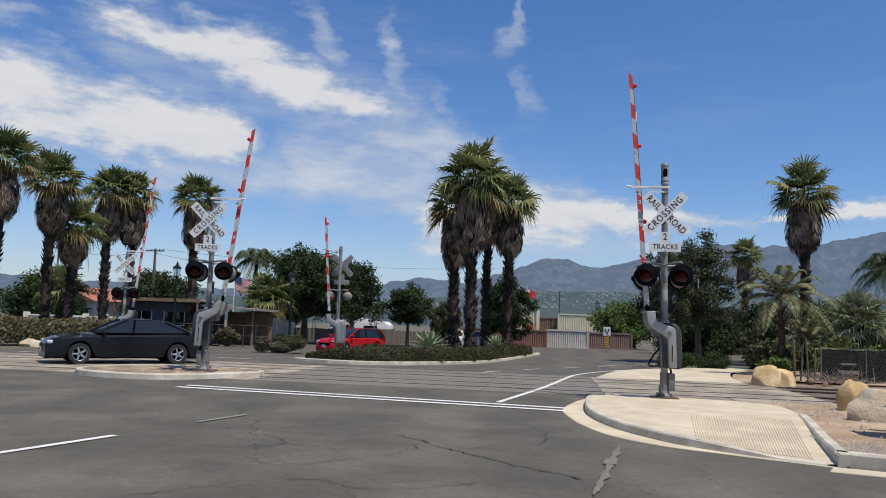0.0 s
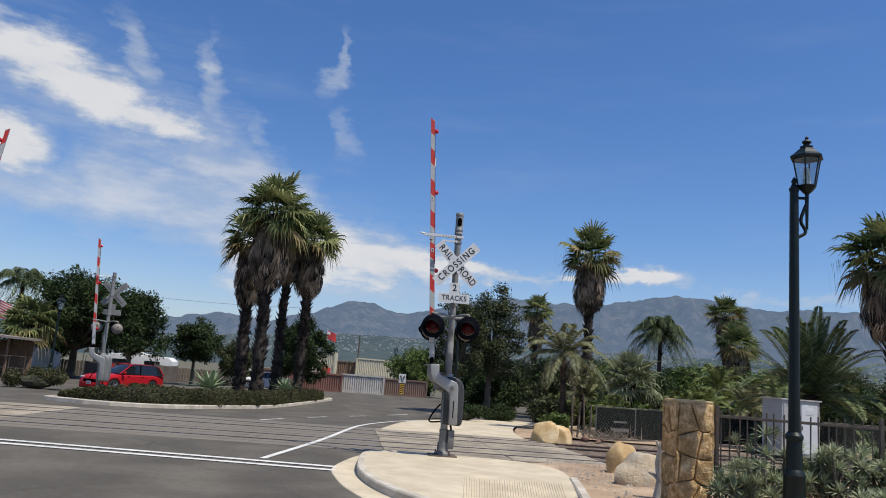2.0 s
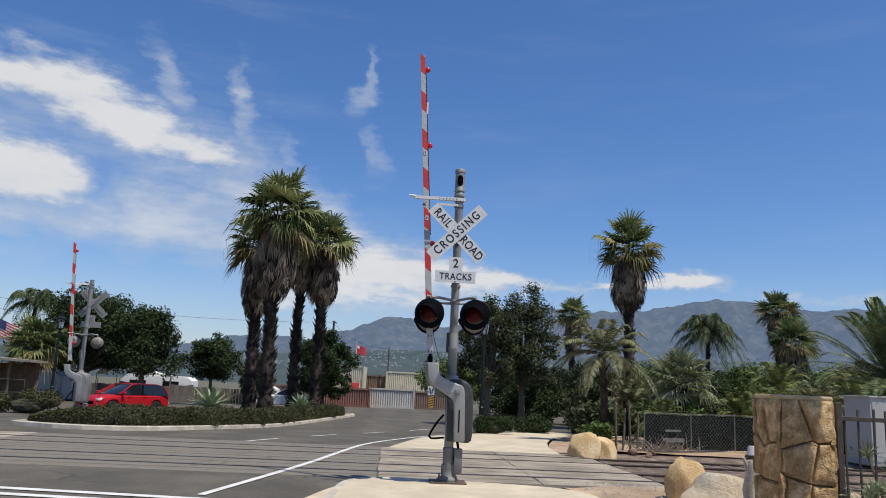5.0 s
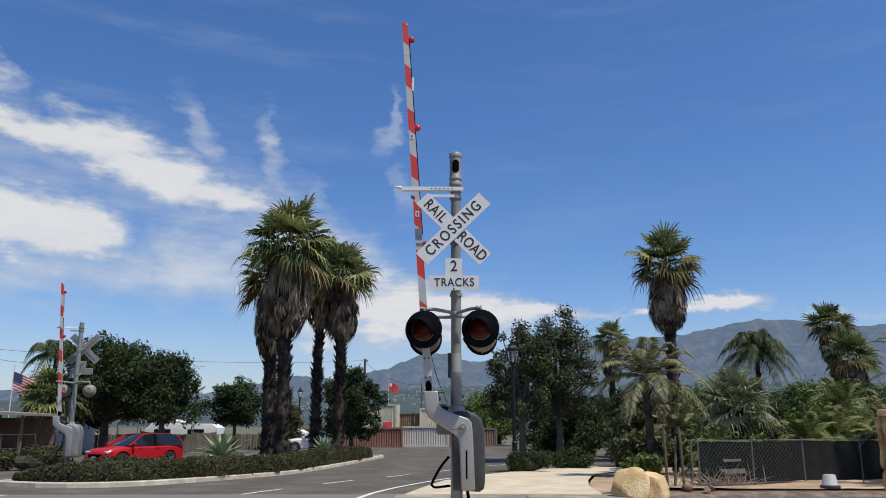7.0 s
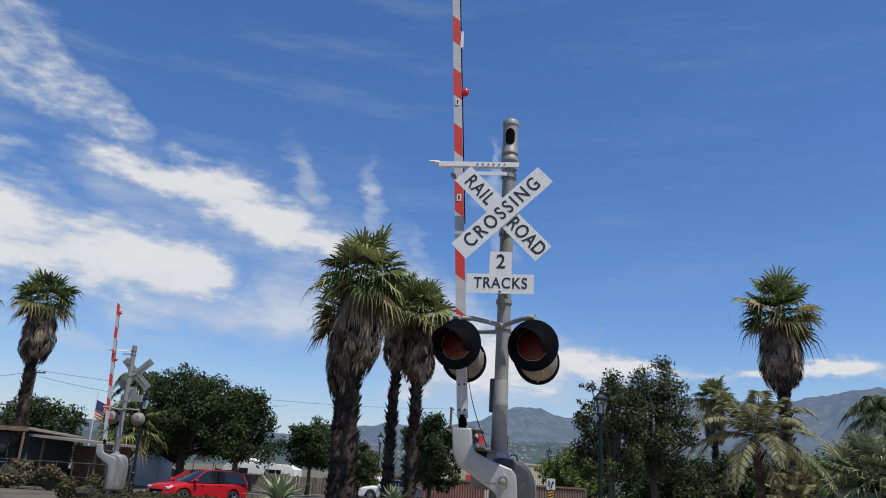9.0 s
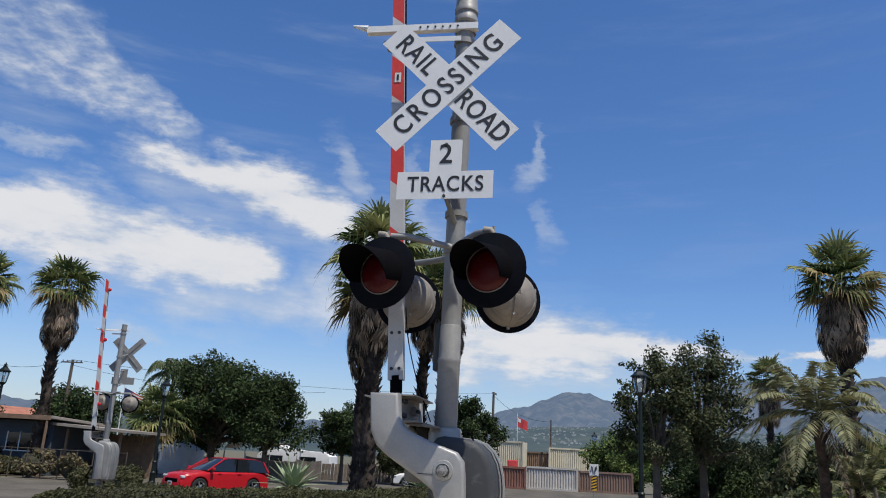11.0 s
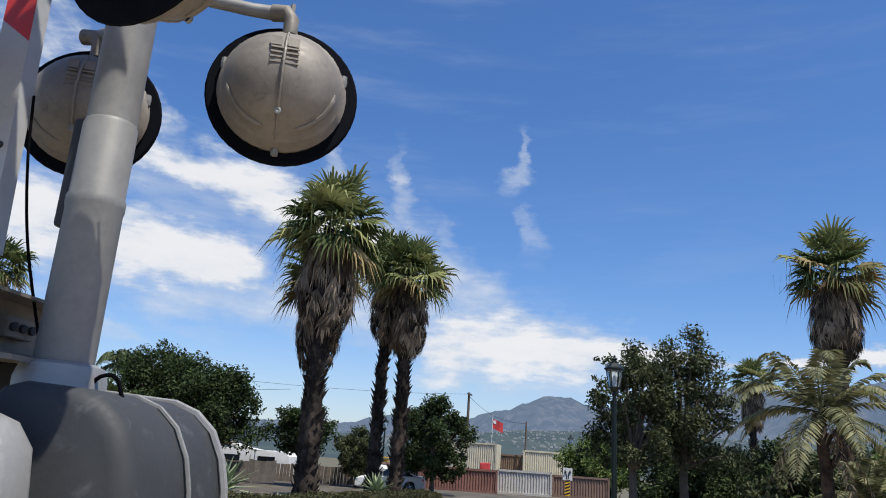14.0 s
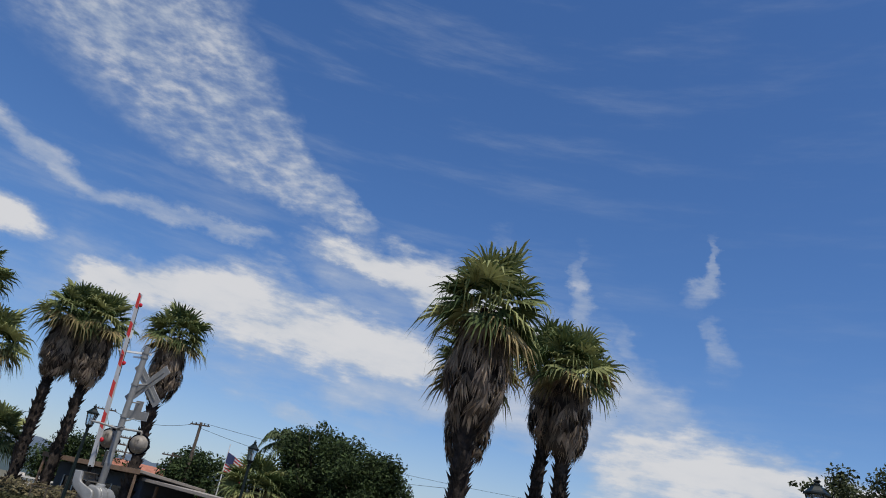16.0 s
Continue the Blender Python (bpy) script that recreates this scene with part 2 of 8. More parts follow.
def asphalt_material():
    """Worn grey asphalt with aggregate, patches and dark crack lines."""
    m = material("asphalt", (0.082, 0.071, 0.053), 0.9, vary=0.18, scale=0.6, fine=48, bump=0.6, depth=0.008, hue=(0.100, 0.087, 0.066))
    t = m.node_tree
    bsdf = t.nodes["Principled BSDF"]
    old = bsdf.inputs["Base Color"].links[0].from_socket
    coord = t.nodes.new("ShaderNodeTexCoord")
    wob = node(t, "ShaderNodeTexNoise", Scale=0.9, Detail=5, Roughness=0.6)
    t.links.new(coord.outputs["Object"], wob.inputs["Vector"])
    shift = t.nodes.new("ShaderNodeVectorMath")
    shift.operation = "MULTIPLY_ADD"
    t.links.new(wob.outputs["Color"], shift.inputs[0])
    shift.inputs[1].default_value = (1.6, 1.6, 0)
    t.links.new(coord.outputs["Object"], shift.inputs[2])
    vor = node(t, "ShaderNodeTexVoronoi", Scale=0.21)
    vor.feature = "DISTANCE_TO_EDGE"
    t.links.new(shift.outputs[0], vor.inputs["Vector"])
    gap = node(t, "ShaderNodeTexNoise", Scale=0.4, Detail=3)
    t.links.new(coord.outputs["Object"], gap.inputs["Vector"])
    crack = maths(t, "MULTIPLY", span(t, vor.outputs["Distance"], 0.002, 0.006, 1, 0), span(t, gap.outputs["Fac"], 0.45, 0.6))
    grain = node(t, "ShaderNodeTexNoise", Scale=160, Detail=2)
    t.links.new(coord.outputs["Object"], grain.inputs["Vector"])
    speck = span(t, grain.outputs["Fac"], 0.35, 0.7, 0.78, 1.25, False)
    mott = node(t, "ShaderNodeTexNoise", Scale=9, Detail=7, Roughness=0.72)
    t.links.new(coord.outputs["Object"], mott.inputs["Vector"])
    speck = maths(t, "MULTIPLY", speck, span(t, mott.outputs["Fac"], 0.3, 0.7, 0.80, 1.22, False))
    worn = node(t, "ShaderNodeTexWave", Scale=0.11, Distortion=2.5, Detail=3)
    worn.bands_direction = "X"
    t.links.new(coord.outputs["Object"], worn.inputs["Vector"])
    gain = maths(t, "MULTIPLY", maths(t, "MULTIPLY", speck, span(t, worn.outputs["Fac"], 0, 1, 0.92, 1.07)), maths(t, "SUBTRACT", 1.0, maths(t, "MULTIPLY", crack, 0.5)))
    sc = t.nodes.new("ShaderNodeVectorMath")
    sc.operation = "SCALE"
    t.links.new(old, sc.inputs[0])
    t.links.new(gain, sc.inputs["Scale"])
    t.links.new(sc.outputs[0], bsdf.inputs["Base Color"])
    return m


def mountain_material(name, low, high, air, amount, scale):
    """Far slopes: chaparral and bare rock, with the air's haze mixed in as blue emission."""
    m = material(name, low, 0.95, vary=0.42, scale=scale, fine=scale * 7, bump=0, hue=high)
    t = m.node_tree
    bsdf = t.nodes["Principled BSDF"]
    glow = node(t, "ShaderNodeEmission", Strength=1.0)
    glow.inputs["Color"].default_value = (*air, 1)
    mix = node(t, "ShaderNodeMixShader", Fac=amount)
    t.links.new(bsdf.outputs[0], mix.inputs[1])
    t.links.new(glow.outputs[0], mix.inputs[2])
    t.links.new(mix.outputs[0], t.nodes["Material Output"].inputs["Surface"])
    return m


M = {
    "asphalt": asphalt_material(),
    "concrete": material("concrete", (0.50, 0.42, 0.292), 0.85, vary=0.10, scale=1.2, fine=60, bump=0.35, hue=(0.55, 0.465, 0.33), stain=(0.40, 0.33, 0.24)),
    "kerb": material("kerb_concrete", (0.44, 0.385, 0.30), 0.85, vary=0.15, scale=2.0, fine=45, bump=0.4, hue=(0.52, 0.47, 0.39), stain=(0.30, 0.27, 0.22)),
    "panel": material("crossing_concrete", (0.245, 0.205, 0.150), 0.85, vary=0.25, scale=0.8, fine=30, bump=0.3, hue=(0.315, 0.265, 0.195), stain=(0.155, 0.13, 0.10)),
    "paint": material("road_paint", (0.62, 0.605, 0.565), 0.8, vary=0.14, scale=2.5, fine=70, bump=0.3, stain=(0.34, 0.33, 0.31)),
    "oldpaint": material("worn_road_paint", (0.20, 0.188, 0.17), 0.85, vary=0.2, scale=4, fine=70, bump=0.3, stain=(0.13, 0.125, 0.115)),
    "seam": material("pale_asphalt_filler", (0.150, 0.136, 0.112), 0.9, vary=0.3, scale=6, fine=60, bump=0.4, stain=(0.095, 0.085, 0.07)),
    "dirt": material("dirt", (0.335, 0.228, 0.137), 0.95, vary=0.2, scale=0.7, fine=22, bump=0.8, depth=0.02, hue=(0.40, 0.29, 0.19), stain=(0.225, 0.15, 0.09)),
    "soil": material("earth", (0.24, 0.17, 0.11), 0.95, vary=0.3, scale=1.2, fine=25, bump=0.9, depth=0.03, hue=(0.33, 0.25, 0.17)),
    "ground": material("dry_ground", (0.12, 0.105, 0.068), 0.95, vary=0.25, scale=0.05, fine=2, bump=0.4, depth=0.03, hue=(0.085, 0.085, 0.045)),
    "ballast": material("dark_ballast", (0.15, 0.105, 0.072), 0.95, vary=0.35, scale=3, fine=28, bump=1.0, depth=0.04, hue=(0.21, 0.155, 0.11), stain=(0.085, 0.06, 0.042)),
    "gravel": material("gravel", (0.36, 0.30, 0.24), 0.9, vary=0.2, scale=6, fine=60, bump=0.4, per_piece=0.45, leaf=False),
    "rail": material("rail_steel", (0.13, 0.092, 0.07), 0.7, 0.4, vary=0.25, scale=5, fine=60, bump=0.3),
    "railtop": material("polished_rail", (0.42, 0.40, 0.38), 0.35, 0.9, vary=0.15, scale=5, fine=60, bump=0.1),
    "rubber": material("flangeway_rubber", (0.030, 0.027, 0.024), 0.85, vary=0.3, scale=4, fine=40, bump=0.4),
    "sleeper": material("sleeper_wood", (0.13, 0.095, 0.07), 0.9, vary=0.3, scale=6, fine=50, bump=0.6),
    "galv": material("galvanised_steel", (0.228, 0.226, 0.216), 0.55, 0.15, spec=0.35, vary=0.16, scale=5, fine=50, bump=0.12, stain=(0.21, 0.205, 0.20)),
    "alu": material("silver_painted_casting", (0.292, 0.287, 0.272), 0.42, 0.2, vary=0.13, scale=4, fine=60, bump=0.12, stain=(0.30, 0.295, 0.29)),
    "cover": material("grey_painted_cover", (0.047, 0.050, 0.053), 0.62, 0.0, spec=0.25, vary=0.10, scale=5, fine=60, bump=0.15, stain=(0.10, 0.105, 0.11)),
    "housing": material("weathered_lamp_housing", (0.205, 0.182, 0.152), 0.6, 0.1, vary=0.24, scale=6, fine=50, bump=0.25, stain=(0.115, 0.092, 0.072)),
    "black": material("black_paint", (0.005, 0.006, 0.009), 0.75, spec=0.04, vary=0.2, scale=10, fine=60, bump=0.1),
    "matteblack": material("matte_black", (0.004, 0.004, 0.005), 0.95, spec=0.03, vary=0.2, scale=10, fine=60, bump=0.1),
    "lens": material("red_lens", (0.060, 0.004, 0.006), 0.3, vary=0.1, scale=30, fine=160, bump=0.3, spec=0.22),
    "redlamp": glass_material("red_marker", (0.50, 0.012, 0.02), 0.2),
    "sign": material("white_sheeting", (0.66, 0.665, 0.65), 0.5, vary=0.04, scale=4, fine=60, bump=0.03, stain=(0.66, 0.65, 0.62)),
    "ink": material("sign_black", (0.015, 0.015, 0.016), 0.55, vary=0.1, bump=0),
    "band_white": material("white_reflective_band", (0.43, 0.43, 0.425), 0.5, vary=0.08, scale=6, fine=60, bump=0.08, stain=(0.34, 0.335, 0.33)),
    "band_red": material("red_reflective_band", (0.52, 0.035, 0.025), 0.5, vary=0.12, scale=6, fine=60, bump=0.08, stain=(0.42, 0.05, 0.04)),
    "lamp_green": material("dark_green_iron", (0.006, 0.012, 0.011), 0.45, spec=0.3, vary=0.2, scale=8, fine=60, bump=0.15),
    "lampglass": clear_glass("seeded_lantern_glass", (0.72, 0.78, 0.78)),
    "stone": material("golden_sandstone", (0.62, 0.385, 0.170), 0.95, vary=0.34, scale=9, fine=42, bump=1.0, depth=0.06, hue=(0.76, 0.54, 0.29), stain=(0.36, 0.21, 0.095), per_piece=0.16, spec=0.2),
    "mortar": material("brown_mortar", (0.20, 0.13, 0.075), 0.95, vary=0.25, scale=8, fine=50, bump=0.7, depth=0.01),
    "boulder": material("pale_sandstone", (0.50, 0.40, 0.27), 0.92, vary=0.18, scale=2.2, fine=20, bump=0.8, depth=0.03, hue=(0.42, 0.38, 0.31), stain=(0.34, 0.27, 0.18), per_piece=0.08),
    "boulder_y": material("ochre_sandstone", (0.55, 0.37, 0.17), 0.92, vary=0.2, scale=2.2, fine=20, bump=0.8, depth=0.03, hue=(0.58, 0.45, 0.27), stain=(0.36, 0.22, 0.10), per_piece=0.08),
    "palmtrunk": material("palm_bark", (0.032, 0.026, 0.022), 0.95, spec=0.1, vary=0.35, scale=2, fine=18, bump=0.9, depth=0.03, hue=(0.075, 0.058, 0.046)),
    "skirt": material("dead_palm_thatch", (0.085, 0.064, 0.047), 0.9, vary=0.3, scale=1.5, fine=20, bump=0.3, per_piece=0.5, leaf=True, hue=(0.38, 0.285, 0.195), bias=1.4),
    "fan": material("fan_palm_green", (0.062, 0.100, 0.034), 0.5, vary=0.25, scale=1.5, fine=20, bump=0.1, per_piece=0.35, leaf=True, hue=(0.24, 0.245, 0.10), bias=1.5),
    "fan_old": material("yellowing_fan_palm", (0.12, 0.105, 0.045), 0.6, vary=0.25, scale=1.5, fine=20, bump=0.1, per_piece=0.4, leaf=True, hue=(0.27, 0.21, 0.10)),
    "feather": material("feather_palm_green", (0.105, 0.135, 0.038), 0.5, vary=0.25, scale=1.5, fine=20, bump=0.1, per_piece=0.35, leaf=True, hue=(0.165, 0.185, 0.070)),
    "feather_grey": material("grey_green_palm", (0.125, 0.138, 0.072), 0.6, vary=0.25, scale=1.5, fine=20, bump=0.1, per_piece=0.35, leaf=True, hue=(0.205, 0.20, 0.105)),
    "oak": material("dark_tree_leaves", (0.021, 0.036, 0.013), 0.5, vary=0.3, scale=0.7, fine=10, bump=0.1, per_piece=0.38, leaf=True, hue=(0.048, 0.070, 0.024)),
    "gum": material("olive_tree_leaves", (0.044, 0.064, 0.025), 0.5, vary=0.3, scale=0.7, fine=10, bump=0.1, per_piece=0.5, leaf=True, hue=(0.085, 0.090, 0.045)),
    "brightleaf": material("bright_green_leaves", (0.075, 0.125, 0.032), 0.5, vary=0.3, scale=0.7, fine=10, bump=0.1, per_piece=0.4, leaf=True, hue=(0.13, 0.165, 0.05)),
    "hedge": material("hedge_leaves", (0.058, 0.066, 0.028), 0.6, vary=0.35, scale=0.9, fine=10, bump=0.1, per_piece=0.15, leaf=True, hue=(0.080, 0.074, 0.036)),
    "hedgecore": material("dark_hedge_fill", (0.045, 0.045, 0.024), 0.95, vary=0.3, scale=3, fine=20, bump=0.9, depth=0.05),
    "drybrush": material("dry_brush", (0.21, 0.165, 0.10), 0.9, vary=0.3, scale=1, fine=10, bump=0.2, per_piece=0.5, leaf=True, hue=(0.12, 0.11, 0.06)),
    "succulent": material("grey_green_succulent", (0.35, 0.365, 0.225), 0.55, vary=0.25, scale=3, fine=30, bump=0.1, per_piece=0.3, leaf=True, hue=(0.24, 0.28, 0.165)),
    "agave": material("agave_green", (0.24, 0.31, 0.19), 0.5, vary=0.2, scale=3, fine=30, bump=0.1, per_piece=0.25, leaf=True, hue=(0.31, 0.36, 0.21)),
    "bark": material("tree_bark", (0.12, 0.095, 0.07), 0.95, vary=0.3, scale=3, fine=25, bump=0.9, depth=0.03),
    "twig": material("grey_branch", (0.23, 0.19, 0.145), 0.9, vary=0.3, scale=5, fine=40, bump=0.5),
    "pole": material("weathered_pole_wood", (0.10, 0.075, 0.055), 0.9, vary=0.25, scale=3, fine=40, bump=0.4),
    "wire": material("wire", (0.03, 0.03, 0.03), 0.6, vary=0.1, bump=0),
    "picket": material("weathered_iron", (0.085, 0.068, 0.055), 0.7, 0.2, vary=0.3, scale=8, fine=60, bump=0.3, stain=(0.17, 0.10, 0.06)),
    "screen": material("dark_fence_screen", (0.011, 0.014, 0.012), 0.9, vary=0.25, scale=2, fine=60, bump=0.2, spec=0.1),
    "white": material("white_painted_metal", (0.70, 0.70, 0.68), 0.5, vary=0.06, scale=2, fine=40, bump=0.08, stain=(0.58, 0.56, 0.53)),
    "boxgrey": material("pale_grey_cabinet", (0.43, 0.42, 0.395), 0.5, vary=0.06, scale=2, fine=40, bump=0.06, stain=(0.38, 0.38, 0.37)),
    "stucco": material("white_stucco", (0.68, 0.63, 0.55), 0.9, vary=0.08, scale=1, fine=30, bump=0.3),
    "tile": material("red_roof_tile", (0.33, 0.13, 0.08), 0.85, vary=0.25, scale=2, fine=20, bump=0.6, depth=0.02),
    "navy": material("slate_blue_siding", (0.060, 0.075, 0.095), 0.75, vary=0.15, scale=1.5, fine=20, bump=0.2),
    "roof": material("grey_roofing", (0.26, 0.23, 0.20), 0.9, vary=0.2, scale=1, fine=20, bump=0.3, stain=(0.16, 0.13, 0.11)),
    "timber": material("brown_timber", (0.20, 0.13, 0.085), 0.85, vary=0.25, scale=3, fine=30, bump=0.4),
    "cream": material("cream_steel", (0.58, 0.52, 0.38), 0.6, vary=0.1, scale=1, fine=20, bump=0.1, stain=(0.44, 0.36, 0.25)),
    "castgrey": material("weathered_cast_iron", (0.15, 0.148, 0.14), 0.6, vary=0.25, scale=6, fine=40, bump=0.3, stain=(0.09, 0.075, 0.06)),
    "redrock": material("reddish_rock", (0.19, 0.105, 0.07), 0.9, vary=0.3, scale=6, fine=40, bump=0.6),
    "datefrond": material("date_palm_green", (0.066, 0.100, 0.038), 0.5, vary=0.25, scale=1.5, fine=20, bump=0.1, per_piece=0.35, leaf=True, hue=(0.16, 0.185, 0.080)),
    "greyboard": material("weathered_board", (0.125, 0.10, 0.08), 0.9, vary=0.3, scale=3, fine=30, bump=0.3, per_piece=0.25),
    "taupe": material("taupe_cloth", (0.17, 0.145, 0.12), 0.9, vary=0.2, scale=3, fine=60, bump=0.2),
    "driftwood": material("bleached_driftwood", (0.46, 0.42, 0.36), 0.9, vary=0.25, scale=5, fine=40, bump=0.6, depth=0.02, stain=(0.22, 0.19, 0.15)),
    "oldwhite": material("stained_white_steel", (0.46, 0.44, 0.40), 0.7, vary=0.15, scale=1.2, fine=20, bump=0.1, stain=(0.27, 0.22, 0.17)),
    "palefan": material("pale_fan_palm", (0.15, 0.18, 0.095), 0.6, vary=0.25, scale=1.5, fine=20, bump=0.1, per_piece=0.4, leaf=True, hue=(0.30, 0.31, 0.19)),
    "feather_dark": material("queen_palm_green", (0.050, 0.075, 0.034), 0.5, vary=0.25, scale=1.5, fine=20, bump=0.1, per_piece=0.35, leaf=True, hue=(0.105, 0.125, 0.060)),
    "tarband": material("old_tar", (0.034, 0.030, 0.025), 0.9, vary=0.3, scale=6, fine=60, bump=0.3),
    "rust": material("rust_red_steel", (0.20, 0.095, 0.07), 0.8, vary=0.25, scale=1, fine=20, bump=0.1, stain=(0.13, 0.075, 0.055)),
    "brown": material("brown_steel", (0.19, 0.125, 0.095), 0.7, vary=0.15, scale=1, fine=20, bump=0.1, stain=(0.13, 0.09, 0.07)),
    "tyre": material("tyre_rubber", (0.018, 0.018, 0.018), 0.85, vary=0.2, scale=10, fine=60, bump=0.2),
    "rim": material("alloy_rim", (0.50, 0.51, 0.52), 0.3, 0.8, vary=0.08, scale=8, fine=60, bump=0.05),
    "carglass": glass_material("tinted_car_glass", (0.012, 0.015, 0.018), 0.04),
    "headlight": glass_material("headlight_glass", (0.55, 0.57, 0.58), 0.08),
    "yellow": material("yellow_sheeting", (0.75, 0.42, 0.03), 0.5, vary=0.05, bump=0.02),
    "flag_red": material("red_cloth", (0.55, 0.05, 0.05), 0.8, vary=0.12, scale=2, fine=40, bump=0.1),
    "flag_white": material("white_cloth", (0.70, 0.68, 0.66), 0.8, vary=0.08, scale=2, fine=40, bump=0.1),
    "flag_blue": material("blue_cloth", (0.04, 0.055, 0.14), 0.8, vary=0.12, scale=2, fine=40, bump=0.1),
    # Backdrop surfaces: the third colour is painted haze, given off as glow.
    "mountain": mountain_material("hazed_mountain_slope", (0.060, 0.070, 0.055), (0.25, 0.205, 0.165), (0.122, 0.176, 0.268), 0.85, 0.014),
    "foothill": mountain_material("hazed_foothill_slope", (0.035, 0.052, 0.028), (0.075, 0.085, 0.045), (0.082, 0.122, 0.165), 0.66, 0.012),
    "farhouse": mountain_material("hazed_house_wall", (0.55, 0.50, 0.44), (0.55, 0.51, 0.45), (0.13, 0.17, 0.22), 0.62, 0.05),
    "panel_dark": material("tyre_marked_concrete", (0.185, 0.158, 0.122), 0.85, vary=0.25, scale=0.8, fine=30, bump=0.3, hue=(0.145, 0.127, 0.102), stain=(0.075, 0.077, 0.066)),
}


def car_paint(name, colour, rough=0.25):
    m = material(name, colour, rough, 0.0, vary=0.04, scale=3, fine=60, bump=0.0, spec=0.22)
    m.node_tree.nodes["Principled BSDF"].inputs["Coat Weight"].default_value = 0.10
    m.node_tree.nodes["Principled BSDF"].inputs["Coat Roughness"].default_value = 0.1
    return m


M["car_black"] = car_paint("black_car_paint", (0.006, 0.007, 0.010))
M["car_red"] = car_paint("red_car_paint", (0.42, 0.014, 0.020))
M["car_maroon"] = car_paint("maroon_car_paint", (0.20, 0.012, 0.018))
M["car_white"] = car_paint("white_car_paint", (0.72, 0.72, 0.71))
M["car_silver"] = car_paint("silver_car_paint", (0.42, 0.46, 0.50))
M["car_blue"] = car_paint("dark_blue_car_paint", (0.015, 0.028, 0.060))

# ---------------------------------------------------------------- building helpers


def link_mesh(name, bm, mat, smooth=None):
    me = bpy.data.meshes.new(name)
    bm.normal_update()
    bm.to_mesh(me)
    bm.free()
    for one in mat if isinstance(mat, (list, tuple)) else [mat]:
        me.materials.append(M[one])
    if smooth:
        me.polygons.foreach_set("use_smooth", [True] * len(me.polygons))
        me.set_sharp_from_angle(angle=radians(smooth))
    return me


def part(name, bm, mat, parent, label="", smooth=None):
    ob = new(name, link_mesh(name, bm, mat, smooth))
    ob.parent = parent
    return tagged(ob, label=label)


def single(name, bm, mat, label, category, group="", kind="", smooth=None, m=None):
    ob = new(name, link_mesh(name, bm, mat, smooth))
    if m is not None:
        ob.matrix_world = m
    return tagged(ob, label, category, group, kind)


def thing(name, m, label, category, group="", kind=""):
    ob = new(name)
    ob.empty_display_size = 0.2
    ob.matrix_world = m
    return tagged(ob, label, category, group, kind)


def raw(verts, faces):
    """A bmesh from lists, quickly."""
    me = bpy.data.meshes.new("raw")
    me.from_pydata(verts, [], faces)
    bm = bmesh.new()
    bm.from_mesh(me)
    bpy.data.meshes.remove(me)
    return bm


def add_box(bm, c, s, rot=None, bevel=0.0):
    m = Matrix.Translation(c) @ (rot.to_4x4() if rot is not None else Matrix()) @ Matrix.Diagonal((*s, 1))
    made = bmesh.ops.create_cube(bm, size=1.0, matrix=m)["verts"]
    if bevel:
        edges = list({e for v in made for e in v.link_edges})
        bmesh.ops.bevel(bm, geom=edges, offset=bevel, segments=2, affect="EDGES", profile=0.5)
    return bm


def box_bm(c, s, rot=None, bevel=0.0):
    return add_box(bmesh.new(), c, s, rot, bevel)


def add_tube(bm, pts, radii, seg=10, caps=True):
    """A round tube along points, with a radius for each."""
    pts = [Vector(p) for p in pts]
    if isinstance(radii, (int, float)):
        radii = [radii] * len(pts)
    rings, side = [], None
    for i, p in enumerate(pts):
        d = (pts[min(i + 1, len(pts) - 1)] - pts[max(i - 1, 0)]).normalized()
        if side is None:
            side = d.orthogonal().normalized()
        side = (side - d * side.dot(d)).normalized()
        up = d.cross(side)
        rings.append([bm.verts.new(p + radii[i] * (math.cos(a) * side + math.sin(a) * up)) for a in [2 * math.pi * k / seg for k in range(seg)]])
    for a, b in zip(rings, rings[1:]):
        for k in range(seg):
            bm.faces.new((a[k], a[(k + 1) % seg], b[(k + 1) % seg], b[k]))
    if caps:
        bm.faces.new(rings[0][::-1])
        bm.faces.new(rings[-1])
    return bm


def tube_bm(pts, radii, seg=10, caps=True):
    return add_tube(bmesh.new(), pts, radii, seg, caps)


def add_lathe(bm, profile, seg=24, m=None, sweep=2 * math.pi):
    """Radius and height pairs turned about z."""
    m = m or Matrix()
    closed = sweep > 6.28
    n = seg if closed else seg + 1
    rings = []
    for r, z in profile:
        if r < 1e-5:
            rings.append([bm.verts.new(m @ Vector((0, 0, z)))] * n)
        else:
            rings.append([bm.verts.new(m @ Vector((r * math.cos(sweep * k / seg), r * math.sin(sweep * k / seg), z))) for k in range(n)])
    for a, b in zip(rings, rings[1:]):
        for k in range(seg):
            q = [a[k], a[(k + 1) % n], b[(k + 1) % n], b[k]]
            q = [v for i, v in enumerate(q) if v not in q[:i]]
            if len(q) > 2:
                bm.faces.new(q)
    return bm


def lathe_bm(profile, seg=24, m=None, sweep=2 * math.pi):
    return add_lathe(bmesh.new(), profile, seg, m, sweep)


